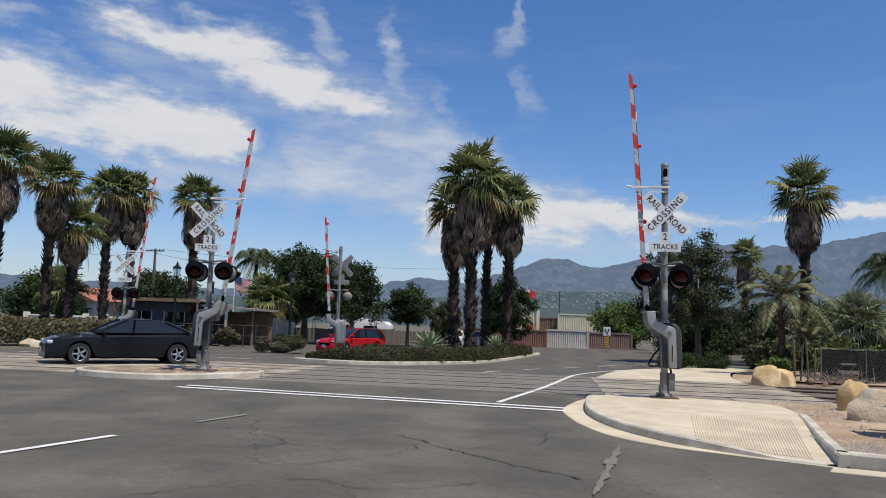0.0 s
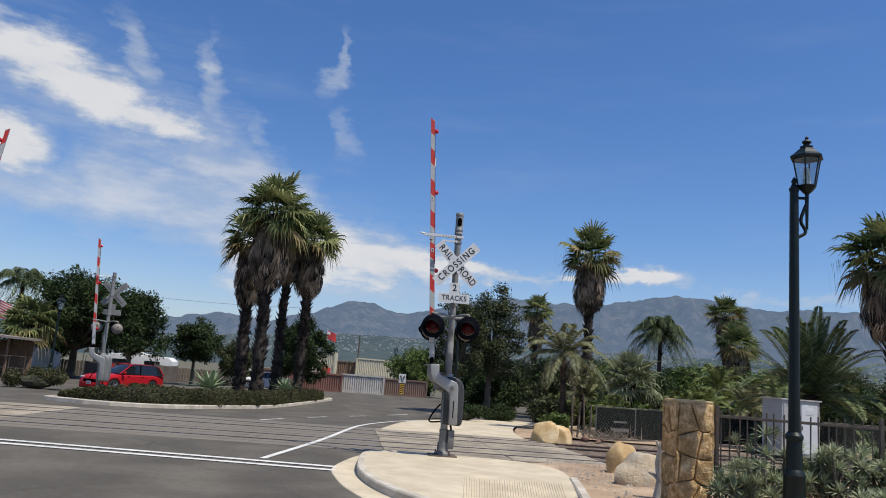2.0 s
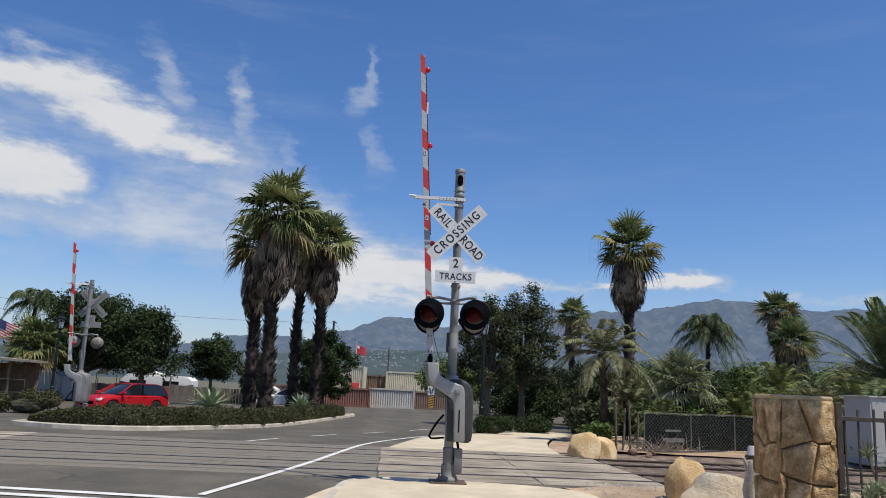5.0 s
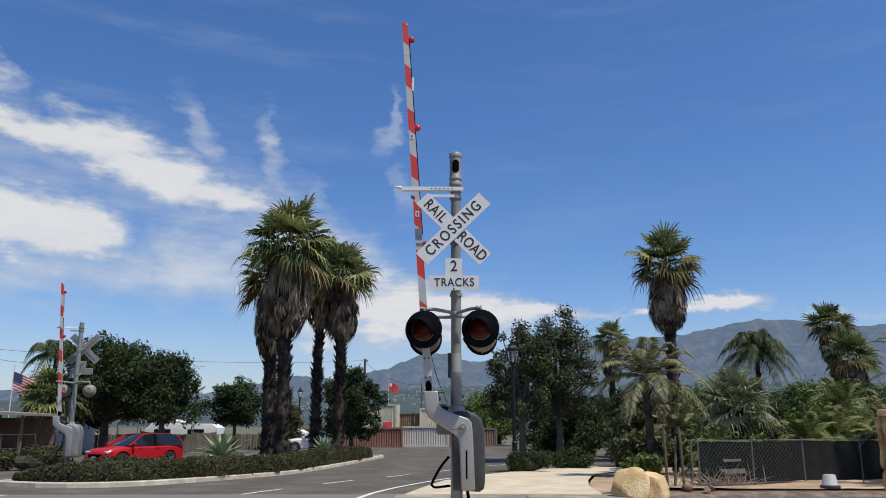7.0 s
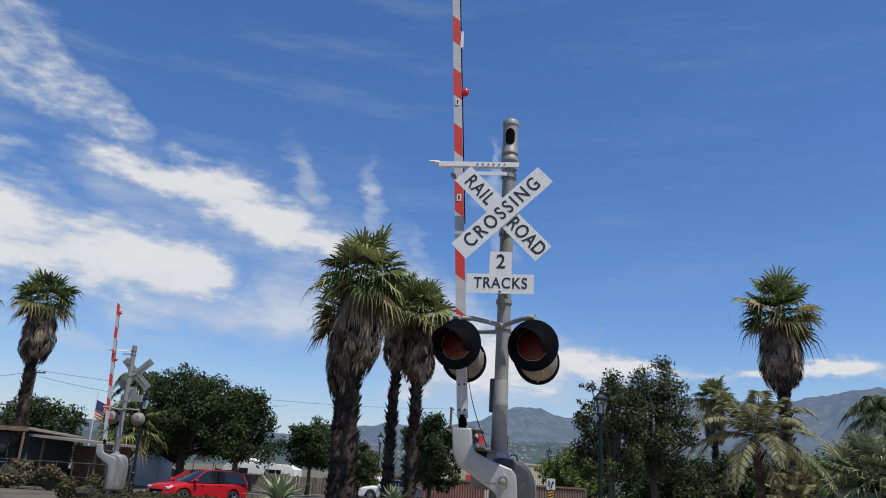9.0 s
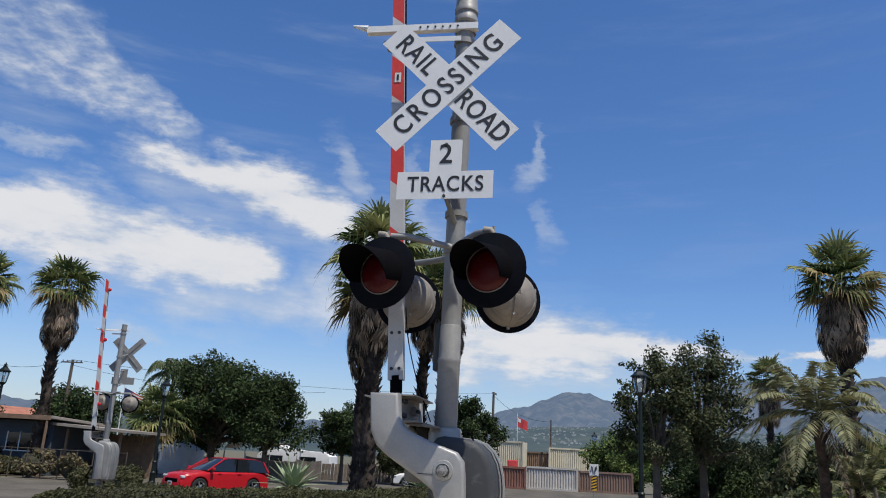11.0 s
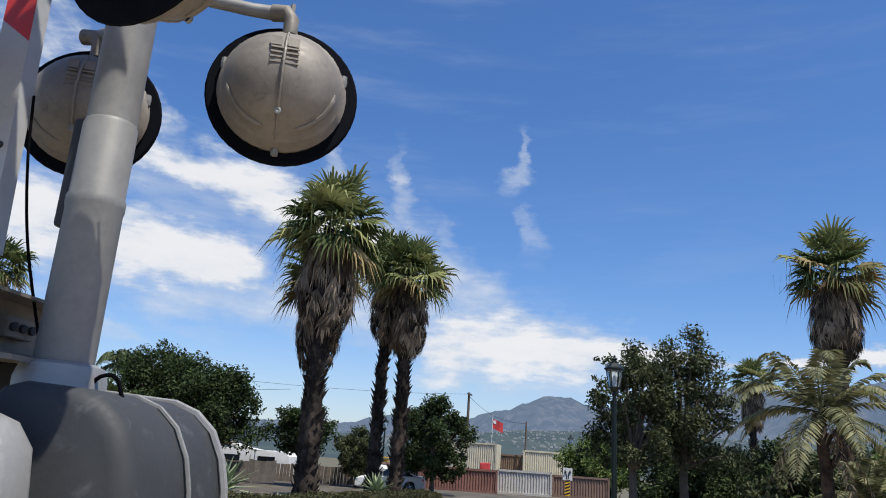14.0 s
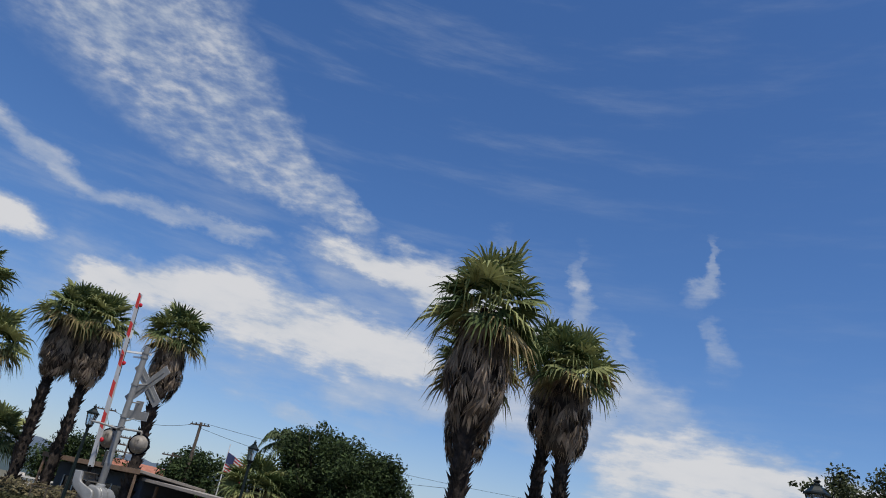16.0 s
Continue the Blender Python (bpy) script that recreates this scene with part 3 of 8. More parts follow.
def add_prism(bm, outline, y0, y1, bevel=0.0):
    """An outline in x and z, made solid from y0 to y1."""
    a = [bm.verts.new((x, y0, z)) for x, z in outline]
    b = [bm.verts.new((x, y1, z)) for x, z in outline]
    faces = [bm.faces.new(a), bm.faces.new(b[::-1])]
    for i in range(len(a)):
        j = (i + 1) % len(a)
        faces.append(bm.faces.new((a[j], a[i], b[i], b[j])))
    bmesh.ops.recalc_face_normals(bm, faces=faces)
    if bevel:
        edges = list({e for f in faces[:2] for e in f.edges})
        bmesh.ops.bevel(bm, geom=edges, offset=bevel, segments=3, affect="EDGES", profile=0.5)
    return bm


def resample(pts, n):
    pts = [Vector(p) for p in pts]
    d = [0.0]
    for a, b in zip(pts, pts[1:]):
        d.append(d[-1] + (b - a).length)
    out, k = [], 0
    for i in range(n):
        s = d[-1] * i / (n - 1)
        while k < len(pts) - 2 and d[k + 1] < s:
            k += 1
        out.append(pts[k].lerp(pts[k + 1], (s - d[k]) / max(1e-9, d[k + 1] - d[k])))
    return out


def curved(pts, n):
    """A smooth line through points."""
    pts = [Vector(p) for p in pts]
    full = [pts[0] * 2 - pts[1]] + pts + [pts[-1] * 2 - pts[-2]]
    fine = []
    for i in range(1, len(full) - 2):
        p0, p1, p2, p3 = full[i - 1 : i + 3]
        for k in range(12):
            u = k / 12
            fine.append(0.5 * (2 * p1 + (p2 - p0) * u + (2 * p0 - 5 * p1 + 4 * p2 - p3) * u * u + (3 * p1 - p0 - 3 * p2 + p3) * u**3))
    return resample(fine + [pts[-1]], n)


def loft_bm(lines):
    """A sheet between lines of equally many points."""
    n = len(lines[0])
    verts = [tuple(p) for line in lines for p in line]
    faces = [(i * n + k, i * n + k + 1, (i + 1) * n + k + 1, (i + 1) * n + k) for i in range(len(lines) - 1) for k in range(n - 1)]
    bm = raw(verts, faces)
    bmesh.ops.recalc_face_normals(bm, faces=bm.faces)
    if sum(f.normal.z * f.calc_area() for f in bm.faces) < 0:
        bmesh.ops.reverse_faces(bm, faces=bm.faces)
    return bm


def lettering(text, height, parent, m, mat="ink", name="lettering", squeeze=1.0, space=1.0):
    cu = bpy.data.curves.new(name, "FONT")
    cu.body, cu.size, cu.align_x, cu.align_y = text, height / 0.72, "CENTER", "CENTER"
    cu.extrude, cu.space_character, cu.offset = 0.0012, space, height * 0.018
    tmp = bpy.data.objects.new(name, cu)
    me = bpy.data.meshes.new_from_object(tmp)
    bpy.data.objects.remove(tmp)
    me.materials.append(M[mat])
    ob = new(name, me)
    ob.parent = parent
    ob.matrix_local = m @ Matrix.Diagonal((squeeze, 1, 1, 1))
    return ob

# ---------------------------------------------------------------- the ground and the road


def gz(y):
    """Height of the road: level south of the tracks, falling gently to the north of them."""
    return -0.13 if y < 9 else max(-0.45, -0.13 - 0.0246 * (y - 9))


def flat(pts, dz=0.0):
    return [(x, y, gz(y) + dz) for x, y in pts]


def make_ground():
    xs = [-4200, -2000, -900, -400, -200] + list(range(-120, 121, 12)) + [200, 400, 900, 2000, 4200]
    ys = [-900, -300, -120] + list(range(-60, 3, 6)) + list(range(3, 31, 3)) + list(range(36, 121, 12)) + [200, 400, 900, 2000, 4400]
    lines = [[(x, y, gz(y) - 0.06) for x in xs] for y in ys]
    single("ground", loft_bm(lines), "ground", "dry brown earth reaching to the far hills", "ground", kind="structure")


def make_road():
    """Asphalt between the western kerb and the eastern sidewalks, turning to the north-east beyond them."""
    ys = [-60, -40, -25, -14, -9, -7, -5, -3, -1, 1, 3, 6, 9, 12, 15, 18, 21, 24, 27, 30, 34, 38, 44, 50, 58, 64]
    lines = []
    for y in ys:
        xr = 24.0 if y < -12 else 12.0 if y < -8.5 else (0.4 if y < -2 else 4.2 if y < 24 else min(30.0, 2.0 + (y - 24) * 2.2))
        xl = -60.0 if y < -20 else -27.0 - max(0.0, y - 24) * 0.05
        lines.append([(xl + (xr - xl) * k / 24, y, gz(y)) for k in range(25)])
    single("road", loft_bm(lines), "asphalt", "worn grey asphalt road with fine cracks", "road", kind="structure")


def strip(name, line, width, mat, label, category="road marking", dz=0.013, n=24, thick=True):
    pts = curved([(*p, 0) for p in line], n) if len(line) > 2 else resample([(*p, 0) for p in line], n)
    left, right = [], []
    for i, p in enumerate(pts):
        d = (pts[min(i + 1, n - 1)] - pts[max(i - 1, 0)]).normalized()
        s = Vector((-d.y, d.x, 0)) * width / 2
        for side, q in ((left, p + s), (right, p - s)):
            side.append((q.x, q.y, gz(q.y) + dz))
    return single(name, loft_bm([left, right]), mat, label, category, kind="structure")


def crack(line, width, mat, label, name="asphalt_crack", jitter=0.05, seed=0, dz=0.0135):
    """A jagged line in the asphalt whose width comes and goes."""
    n = 90
    pts = curved([(*p, 0) for p in line], n)
    left, right = [], []
    for i, p in enumerate(pts):
        d = (pts[min(i + 1, n - 1)] - pts[max(i - 1, 0)]).normalized()
        s = Vector((-d.y, d.x, 0))
        q = p + s * jitter * (noise.noise(Vector((p.x * 2.1, p.y * 2.1, seed))) + 0.7 * noise.noise(Vector((p.x * 9, p.y * 9, seed + 3))))
        w = width * max(0.12, 0.6 + 1.1 * noise.noise(Vector((p.x * 3.3, p.y * 3.3, seed + 7)))) * min(1.0, i / 6 + 0.1, (n - 1 - i) / 6 + 0.1)
        left.append((*(q + s * w / 2).to_2d(), gz(q.y) + dz))
        right.append((*(q - s * w / 2).to_2d(), gz(q.y) + dz))
    return single(name, loft_bm([left, right]), mat, label, "crack", kind="structure")


def make_markings():
    strip("stop_line_1", [(-11.0, -0.98), (-2.25, -2.12)], 0.20, "paint", "white painted line across the lane before the tracks")
    strip("stop_line_2", [(-11.0, -1.48), (-2.25, -2.62)], 0.20, "paint", "second white painted line across the lane")
    strip("edge_line", [(-3.66, -1.55), (-2.72, 3.2), (-1.85, 8.6), (-0.95, 13), (0.9, 19), (3.6, 23)], 0.13, "paint", "curving white edge line beside the kerb", n=40)
    dash = [((-4.9, 8.7), (-4.35, 10.9)), ((-3.6, 13.6), (-2.95, 16)), ((-2.0, 18.5), (-1.2, 20.9)), ((0.0, 23.5), (1.2, 25.8)), ((2.4, 28), (4.4, 30.2))]
    for a, b in dash:
        strip("lane_dash", [a, b], 0.11, "paint", "white lane dash on grey asphalt", n=4)
    strip("lane_line", [(-8.78, -10.14), (-8.31, -8.43)], 0.12, "paint", "white lane line on grey asphalt", n=6)
    strip("faded_lane_line", [(-7.93, -6.79), (-7.63, -5.65)], 0.10, "oldpaint", "faded remains of a lane line", n=6)
    crack([(-1.56, -6.76), (-1.70, -7.6), (-1.92, -8.91), (-2.15, -10.31)], 0.10, "seam", "pale worn seam in the asphalt", "patched_seam", 0.025, 2, 0.016)
    strip("asphalt_patch", [(-1.80, -8.10), (-1.86, -8.50)], 0.15, "seam", "small pale worn patch on the asphalt seam", n=6, dz=0.019)
    for k, (line, w) in enumerate((
            ([(-4.93, -6.71), (-3.83, -8.03), (-2.9, -8.9), (-2.11, -9.62)], 0.035),
            ([(-7.6, -9.6), (-6.5, -9.1), (-5.6, -9.7), (-4.7, -8.9)], 0.018),
            ([(-4.7, -8.9), (-4.3, -8.2), (-4.45, -7.6)], 0.014),
            ([(-3.8, -8.05), (-3.2, -7.5), (-2.6, -7.35)], 0.014),
            ([(-6.4, -11.6), (-5.2, -10.4), (-4.2, -10.6), (-3.2, -9.9)], 0.016),
            ([(-9.6, -8.8), (-8.2, -7.7), (-6.9, -7.3), (-5.4, -7.35)], 0.014),
            ([(-3.0, -4.9), (-2.6, -6.0), (-2.75, -7.2)], 0.014),
            ([(-2.1, -9.6), (-1.2, -10.2), (-0.2, -10.1), (0.9, -10.6)], 0.016),
            ([(-10.5, -4.2), (-8.6, -4.5), (-6.6, -4.1), (-4.6, -4.6)], 0.012))):
        crack(line, w, "tarband", "thin dark crack in the asphalt", jitter=0.09, seed=k)
    strip("old_paint_line", [(1.64, -8.34), (1.37, -9.96)], 0.13, "oldpaint", "worn remains of white paint on the asphalt", n=6)
    for a, b in (((-24, 10.4), (-17, 11.0)), ((-24, 0.6), (-18, 0.4)), ((-24, 14.2), (-15, 13.0))):
        strip("west_road_line", [a, b], 0.18, "paint", "white line on the western carriageway", n=6)


def sidewalk_height(x, y):
    """Level, but for the ramp that runs down to the gutter on its south side."""
    down = min(1.0, max(0.0, (-3.4 - y) / 4.1))
    left = min(1.0, max(0.0, (x + 0.2 + 0.16 * (y + 3.4) + 0.9) / 0.9))
    return -0.112 * down * left


KERB_LINE = [(-1.55, 0.1), (-1.74, -0.5), (-1.84, -2.0), (-1.82, -3.2), (-1.62, -4.4), (-1.28, -5.4), (-0.72, -6.4), (-0.1, -6.98), (0.45, -7.35), (0.92, -7.62)]
GUTTER_LINE = [(-1.62, 0.5), (-1.95, -0.4), (-2.3, -2.2), (-2.24, -3.4), (-2.02, -4.7), (-1.62, -5.85), (-1.02, -6.6), (-0.3, -7.05), (0.4, -7.42), (1.0, -7.72)]
BACK_LINE = [(-1.4, 0.32), (-0.9, 0.45), (0.2, 0.3), (1.3, 0.05), (1.95, -0.3), (2.26, -1.1), (2.14, -2.6), (1.78, -4.4), (1.46, -5.9), (1.08, -7.55)]


def make_sidewalk():
    walk_top = thing("pavement", Matrix(), "pale concrete sidewalk corner with a grooved kerb ramp", "sidewalk", kind="structure")
    n = 44
    a, b = curved([(*p, 0) for p in KERB_LINE], n), curved([(*p, 0) for p in BACK_LINE], n)
    inner = [p.lerp(q, min(0.5, 0.14 / max(0.15, (q - p).length))) for p, q in zip(a, b)]

    def lift(p, dz=0.0):
        return (p.x, p.y, sidewalk_height(p.x, p.y) + dz)

    rows = [[lift(p.lerp(q, k / 12)) for p, q in zip(inner, b)] for k in range(13)]
    part("slab", loft_bm(rows), "concrete", walk_top)
    foot = [(p.x - 0.02, p.y - 0.02, -0.125) for p in a]
    top = [lift(p, 0.004) for p in a]
    round_over = [Vector(t).lerp(Vector(f), 0.18) + Vector((-0.012, -0.012, 0)) for t, f in zip(top, foot)]
    kerb = part("kerb", loft_bm([foot, [tuple(p) for p in round_over], top, [lift(p, 0.004) for p in inner], [lift(p, -0.006) for p in inner]]), "kerb", walk_top, "cast concrete kerb")
    g = curved([(*p, 0) for p in GUTTER_LINE], n)
    mid = [Vector(f).lerp(Vector((q.x, q.y, -0.122)), 0.5) for f, q in zip(foot, g)]
    part("gutter", loft_bm([foot, [tuple(v) for v in mid], [(q.x, q.y, -0.120) for q in g], [(q.x - 0.01, q.y - 0.01, -0.135) for q in g]]), "concrete", walk_top)
    # Raised ribs of the ramp's warning panel.
    c = [Vector((-0.03, -3.45, 0)), Vector((1.74, -3.4, 0)), Vector((0.86, -7.3, 0)), Vector((-0.52, -6.65, 0))]
    for k in range(40):
        u = (k + 0.5) / 40
        p, q = c[0].lerp(c[1], u), c[3].lerp(c[2], u)
        line = [p.lerp(q, j / 6) for j in range(7)]
        w = (c[1] - c[0]).length / 40 * 0.28
        prof = [[(v.x - w, v.y, sidewalk_height(v.x, v.y) - 0.002) for v in line], [(v.x - w * 0.6, v.y, sidewalk_height(v.x, v.y) + 0.009) for v in line],
                [(v.x + w * 0.6, v.y, sidewalk_height(v.x, v.y) + 0.009) for v in line], [(v.x + w, v.y, sidewalk_height(v.x, v.y) - 0.002) for v in line]]
        part("rib", loft_bm(prof), "concrete", walk_top)

    def kerb_run(name, line, width, z_in, z_out, label, cut=3.0):
        run = thing(name, Matrix(), label, "kerb", kind="structure")
        pts = resample([(*p, 0) for p in line], 60)
        total = sum((q - p).length for p, q in zip(pts, pts[1:]))
        pieces = max(1, round(total / cut))
        for i in range(pieces):
            seg = pts[i * 60 // pieces : (i + 1) * 60 // pieces + 1]
            d = (seg[-1] - seg[0]).normalized()
            s = Vector((-d.y, d.x, 0))
            gap = d * 0.006
            seg = [seg[0] + gap] + seg[1:-1] + [seg[-1] - gap]
            prof = [(0.0, z_out - 0.02), (0.012, z_in - 0.03), (0.035, z_in), (width, z_in), (width, z_in - 0.12)]
            bm = loft_bm([[tuple(p + s * o + Vector((0, 0, z))) for p in seg] for o, z in prof])
            for end in (0, len(seg) - 1):
                bm.faces.new([bm.verts.new(tuple(seg[end] + s * o + Vector((0, 0, z)))) for o, z in prof])
            part("kerb_stone", bm, "kerb", run)
        return run

    kerb_run("ramp_kerb", [(1.02, -7.66), (1.36, -5.9), (1.70, -4.4), (2.08, -2.6)][::-1], 0.16, 0.03, -0.16, "raised concrete kerb along the ramp")
    kerb_run("road_kerb", [(14.0, -13.1), (4.0, -8.62), (2.3, -7.92), (1.06, -7.42)][::-1], 0.17, 0.03, -0.12, "long concrete kerb along the roadside")
    out = [(0.95, -7.72), (2.28, -8.12), (3.9, -8.86), (14, -13.4)]
    far_side = [(x - 0.16, y - 0.34) for x, y in out]
    single("gutter_apron", loft_bm([[(x, y, -0.122) for x, y in out], [(x, y, -0.121) for x, y in far_side], [(x, y - 0.01, -0.14) for x, y in far_side]]), "concrete",
           "pale concrete gutter along the kerb", "gutter", kind="structure")


def make_far_sidewalk():
    a = curved([(-1.0, 8.75, 0), (-0.2, 12, 0), (1.0, 16, 0), (2.4, 19.5, 0), (4.6, 23.0, 0), (8.2, 26, 0), (14, 29, 0)], 40)
    b = curved([(3.85, 8.75, 0), (4.0, 11, 0), (4.6, 14, 0), (5.6, 17.5, 0), (7.5, 21, 0), (10.5, 23.5, 0), (16, 26, 0)], 40)
    rows = [[(p.x, p.y, gz(p.y)) for p in a]] + [[(*p.lerp(q, k / 8).to_2d(), gz(p.lerp(q, k / 8).y) + 0.008 + 0.13 * min(1.0, max(0.0, (p.lerp(q, k / 8).y - 8.75) / 4.0))) for p, q in zip(a, b)] for k in range(9)]
    rows[1] = [(x + 0.01, y - 0.005, z) for x, y, z in rows[1]]
    single("far_pavement", loft_bm(rows), "concrete", "pale concrete sidewalk beyond the tracks", "sidewalk", kind="structure")


def make_dirt():
    """Bare earth east of the sidewalks, on both sides of the tracks."""
    def sheet(name, a, b, label, mat="dirt", z=-0.03, rise=0.06, n=40, rows=24, seed=1):
        a, b = curved([(*p, 0) for p in a], n), curved([(*p, 0) for p in b], n)
        lines = []
        for k in range(rows + 1):
            line = []
            for p, q in zip(a, b):
                v = p.lerp(q, (k / rows) ** 1.4)
                edge = min(1.0, k / 3)
                z0 = z + (gz(v.y) + 0.13)
                if name == "north_lot":  # flush with the sidewalk along its edge
                    z0 -= (0.10 - 0.13 * min(1.0, max(0.0, (v.y - 8.75) / 4.0)) + 0.004) * max(0.0, 1 - k / 7)
                line.append((v.x, v.y, z0 + rise * edge * noise.noise(Vector((v.x * 0.7, v.y * 0.7, seed))) + 0.012 * edge * noise.noise(Vector((v.x * 4, v.y * 4, seed)))))
            lines.append(line)
        lines.insert(0, [(x - 0.02, y, z0 - 0.16) for x, y, z0 in lines[0]])
        single(name, loft_bm(lines), mat, label, "bare ground", kind="structure")

    sheet("dirt_lot", [(2.0, 0.2), (2.3, -1.2), (2.05, -2.9), (1.6, -5.0), (1.2, -7.3), (2.5, -7.85), (4.1, -8.5), (14, -12.9), (40, -24)], [(6, 1.2), (9, 1.2), (12, 1.2), (16, 1.2), (22, 1.2), (28, 1.2), (34, 1.2), (42, 1.2), (60, 1.2)],
          "tan bare earth beside the sidewalk", seed=3)
    sheet("north_lot", [(3.8, 9.0), (4.05, 11.2), (4.7, 14), (5.7, 17.5), (7.6, 21), (10.5, 23.4), (16, 25.8), (40, 32)], [(14, 9.0), (18, 9.0), (22, 9.0), (26, 9.0), (30, 9), (36, 9), (44, 9), (70, 9)],
          "brown bare earth north of the tracks", rise=0.08, seed=8)


RAILS = (2.55, 3.99, 6.2, 7.64)


def make_tracks():
    bed = [[(x, y, z if x > 4.6 else -0.135 if 1.6 > y > 1.3 else z) for x in (4.40, 4.9, 6, 12, 24, 60, 200)] for y, z in ((1.0, -0.05), (1.55, -0.09), (1.9, -0.178), (5.1, -0.175), (8.2, -0.178), (8.6, -0.09), (9.4, -0.06))]
    single("track_bed", loft_bm(bed), "ballast", "brown gravel bed of the railway", "track bed", kind="structure")
    west = [[(x, y, z) for x in (-200, -60, -30, -24.6)] for y, z in ((1.0, -0.16), (1.7, -0.13), (5.1, -0.12), (8.5, -0.13), (9.2, -0.16))]
    single("track_bed_west", loft_bm(west), "soil", "dark gravel bed of the railway", "track bed", kind="structure")
    for y in RAILS:
        rail = thing("rail", Matrix.Translation((0, y, 0)), "steel rail, worn bright along its top", "rail", group="rails", kind="structure")
        prof = [(-0.07, -0.26), (0.07, -0.26), (0.07, -0.245), (0.012, -0.22), (0.012, -0.155), (0.036, -0.145), (0.036, -0.122), (-0.036, -0.122), (-0.036, -0.145), (-0.012, -0.155), (-0.012, -0.22), (-0.07, -0.245)]
        lines = [[(x, o, z + 0.004 + (0.0)) for x in (-200, -24, 4.45, 5.4, 60, 200)] for o, z in prof + prof[:1]]
        part("rail_body", loft_bm(lines), "rail", rail)
        part("rail_head", loft_bm([[(x, o, -0.1155 + (0.0)) for x in (-200, -24, 4.45, 5.4, 60, 200)] for o in (-0.030, 0.030)]), "railtop", rail, "worn bright running surface")
    # Crossing panels of concrete between and beside the rails, with dark rubber beside each rail.
    crossing = thing("crossing_surface", Matrix(), "weathered concrete crossing panels with dark joints between the rails", "crossing", kind="structure")
    random.seed(11)
    xs = [-26.0 + 3.1 * k for k in range(10)] + [4.45]
    for lo, hi in ((1.35, 1.86), (1.94, 2.41), (2.69, 3.235), (3.315, 3.85), (4.13, 4.60), (4.68, 5.06), (5.13, 5.52), (5.60, 6.06), (6.34, 6.885), (6.965, 7.50), (7.78, 8.22), (8.30, 8.75)):
        for x0, x1 in zip(xs, xs[1:]):
            g = 0.010 if random.random() < 0.8 else 0.06
            part("crossing_panel", box_bm(((x0 + x1) / 2, (lo + hi) / 2, -0.181 + random.uniform(-0.002, 0.002)), (x1 - x0 - g, hi - lo - 0.012, 0.12), bevel=0.008), "panel_dark" if -9.8 < (x0 + x1) / 2 < -2.2 else "panel", crossing)
    for y in RAILS:
        for lo, hi in ((y - 0.135, y - 0.040), (y + 0.040, y + 0.135)):
            part("rubber_strip", box_bm((-10.78, (lo + hi) / 2, -0.172), (30.5, hi - lo, 0.085)), "rubber", crossing)
    single("joint_bed", box_bm((-10.78, 5.05, -0.1865), (30.5, 7.3, 0.10)), "rubber", "dark bed showing in the panel joints", "crossing bed", kind="structure")
    random.seed(12)
    tie = box_bm((0, 0, -0.16), (0.24, 2.5, 0.16), bevel=0.012)
    me = link_mesh("sleeper", tie, "sleeper")
    for c in (3.27, 6.92):
        for k in range(22):
            ob = new("sleeper", me)
            ob.matrix_world = pose(4.75 + 0.56 * k, c + random.uniform(-0.04, 0.04), -0.085 + random.uniform(-0.01, 0.008), 0, 0, random.uniform(-1, 1))
            tagged(ob, "dark weathered timber sleeper under the rails", "sleeper", "sleepers of the track")


def make_island(name, outline, label, soil="soil", n=60, h=0.15):
    """Kerbed island: a ring of kerb round planted earth."""
    isle = thing(name, Matrix(), label, "traffic island", kind="structure")
    c = Vector((sum(p[0] for p in outline) / len(outline), sum(p[1] for p in outline) / len(outline), 0))
    ring = curved([(*p, 0) for p in outline + outline[:1]], n)
    ring[-1] = ring[0]

    def at(inset, dz):
        out = []
        for i, p in enumerate(ring):
            d = (ring[(i + 1) % (n - 1)] - ring[(i - 1) % (n - 1)]).normalized()
            s = Vector((-d.y, d.x, 0))
            if s.dot(c - p) < 0:
                s = -s
            q = p + s * inset
            out.append((q.x, q.y, gz(q.y) + dz))
        return out

    part("kerb", loft_bm([at(0, -0.03), at(0.012, h - 0.03), at(0.04, h), at(0.17, h), at(0.18, h - 0.06)]), "kerb", isle, "pale concrete kerb")
    inner = at(0.17, h - 0.03)
    rows = [[tuple(Vector(p).lerp(Vector((c.x, c.y, gz(c.y) + h - 0.03)), k / 8) + Vector((0, 0, 0.05 * math.sin(k) * noise.noise(Vector(p) * 2 + Vector((k, 0, 0)))))) for p in inner] for k in range(8)]
    rows.append([(c.x, c.y, gz(c.y) + h - 0.03)] * n)
    bm = loft_bm(rows)
    bmesh.ops.remove_doubles(bm, verts=bm.verts, dist=0.001)
    part("earth", bm, soil, isle)
    return isle


MEDIAN = [(-13.2, 12.9), (-10.8, 11.6), (-8.9, 12.4), (-7.6, 15.6), (-6.3, 20.2), (-4.9, 27), (-3.4, 36.5), (-3.3, 38.5), (-4.3, 38.8), (-6.4, 32), (-9.5, 24), (-13.0, 15.8)]
SIGNAL_ISLE = [(-15.5, 1.9), (-14.9, 0.6), (-13.2, 0.05), (-11.9, 0.5), (-10.9, 1.9), (-10.6, 2.9), (-11.6, 3.6), (-13.4, 3.7), (-14.9, 3.2)]

# ---------------------------------------------------------------- hills


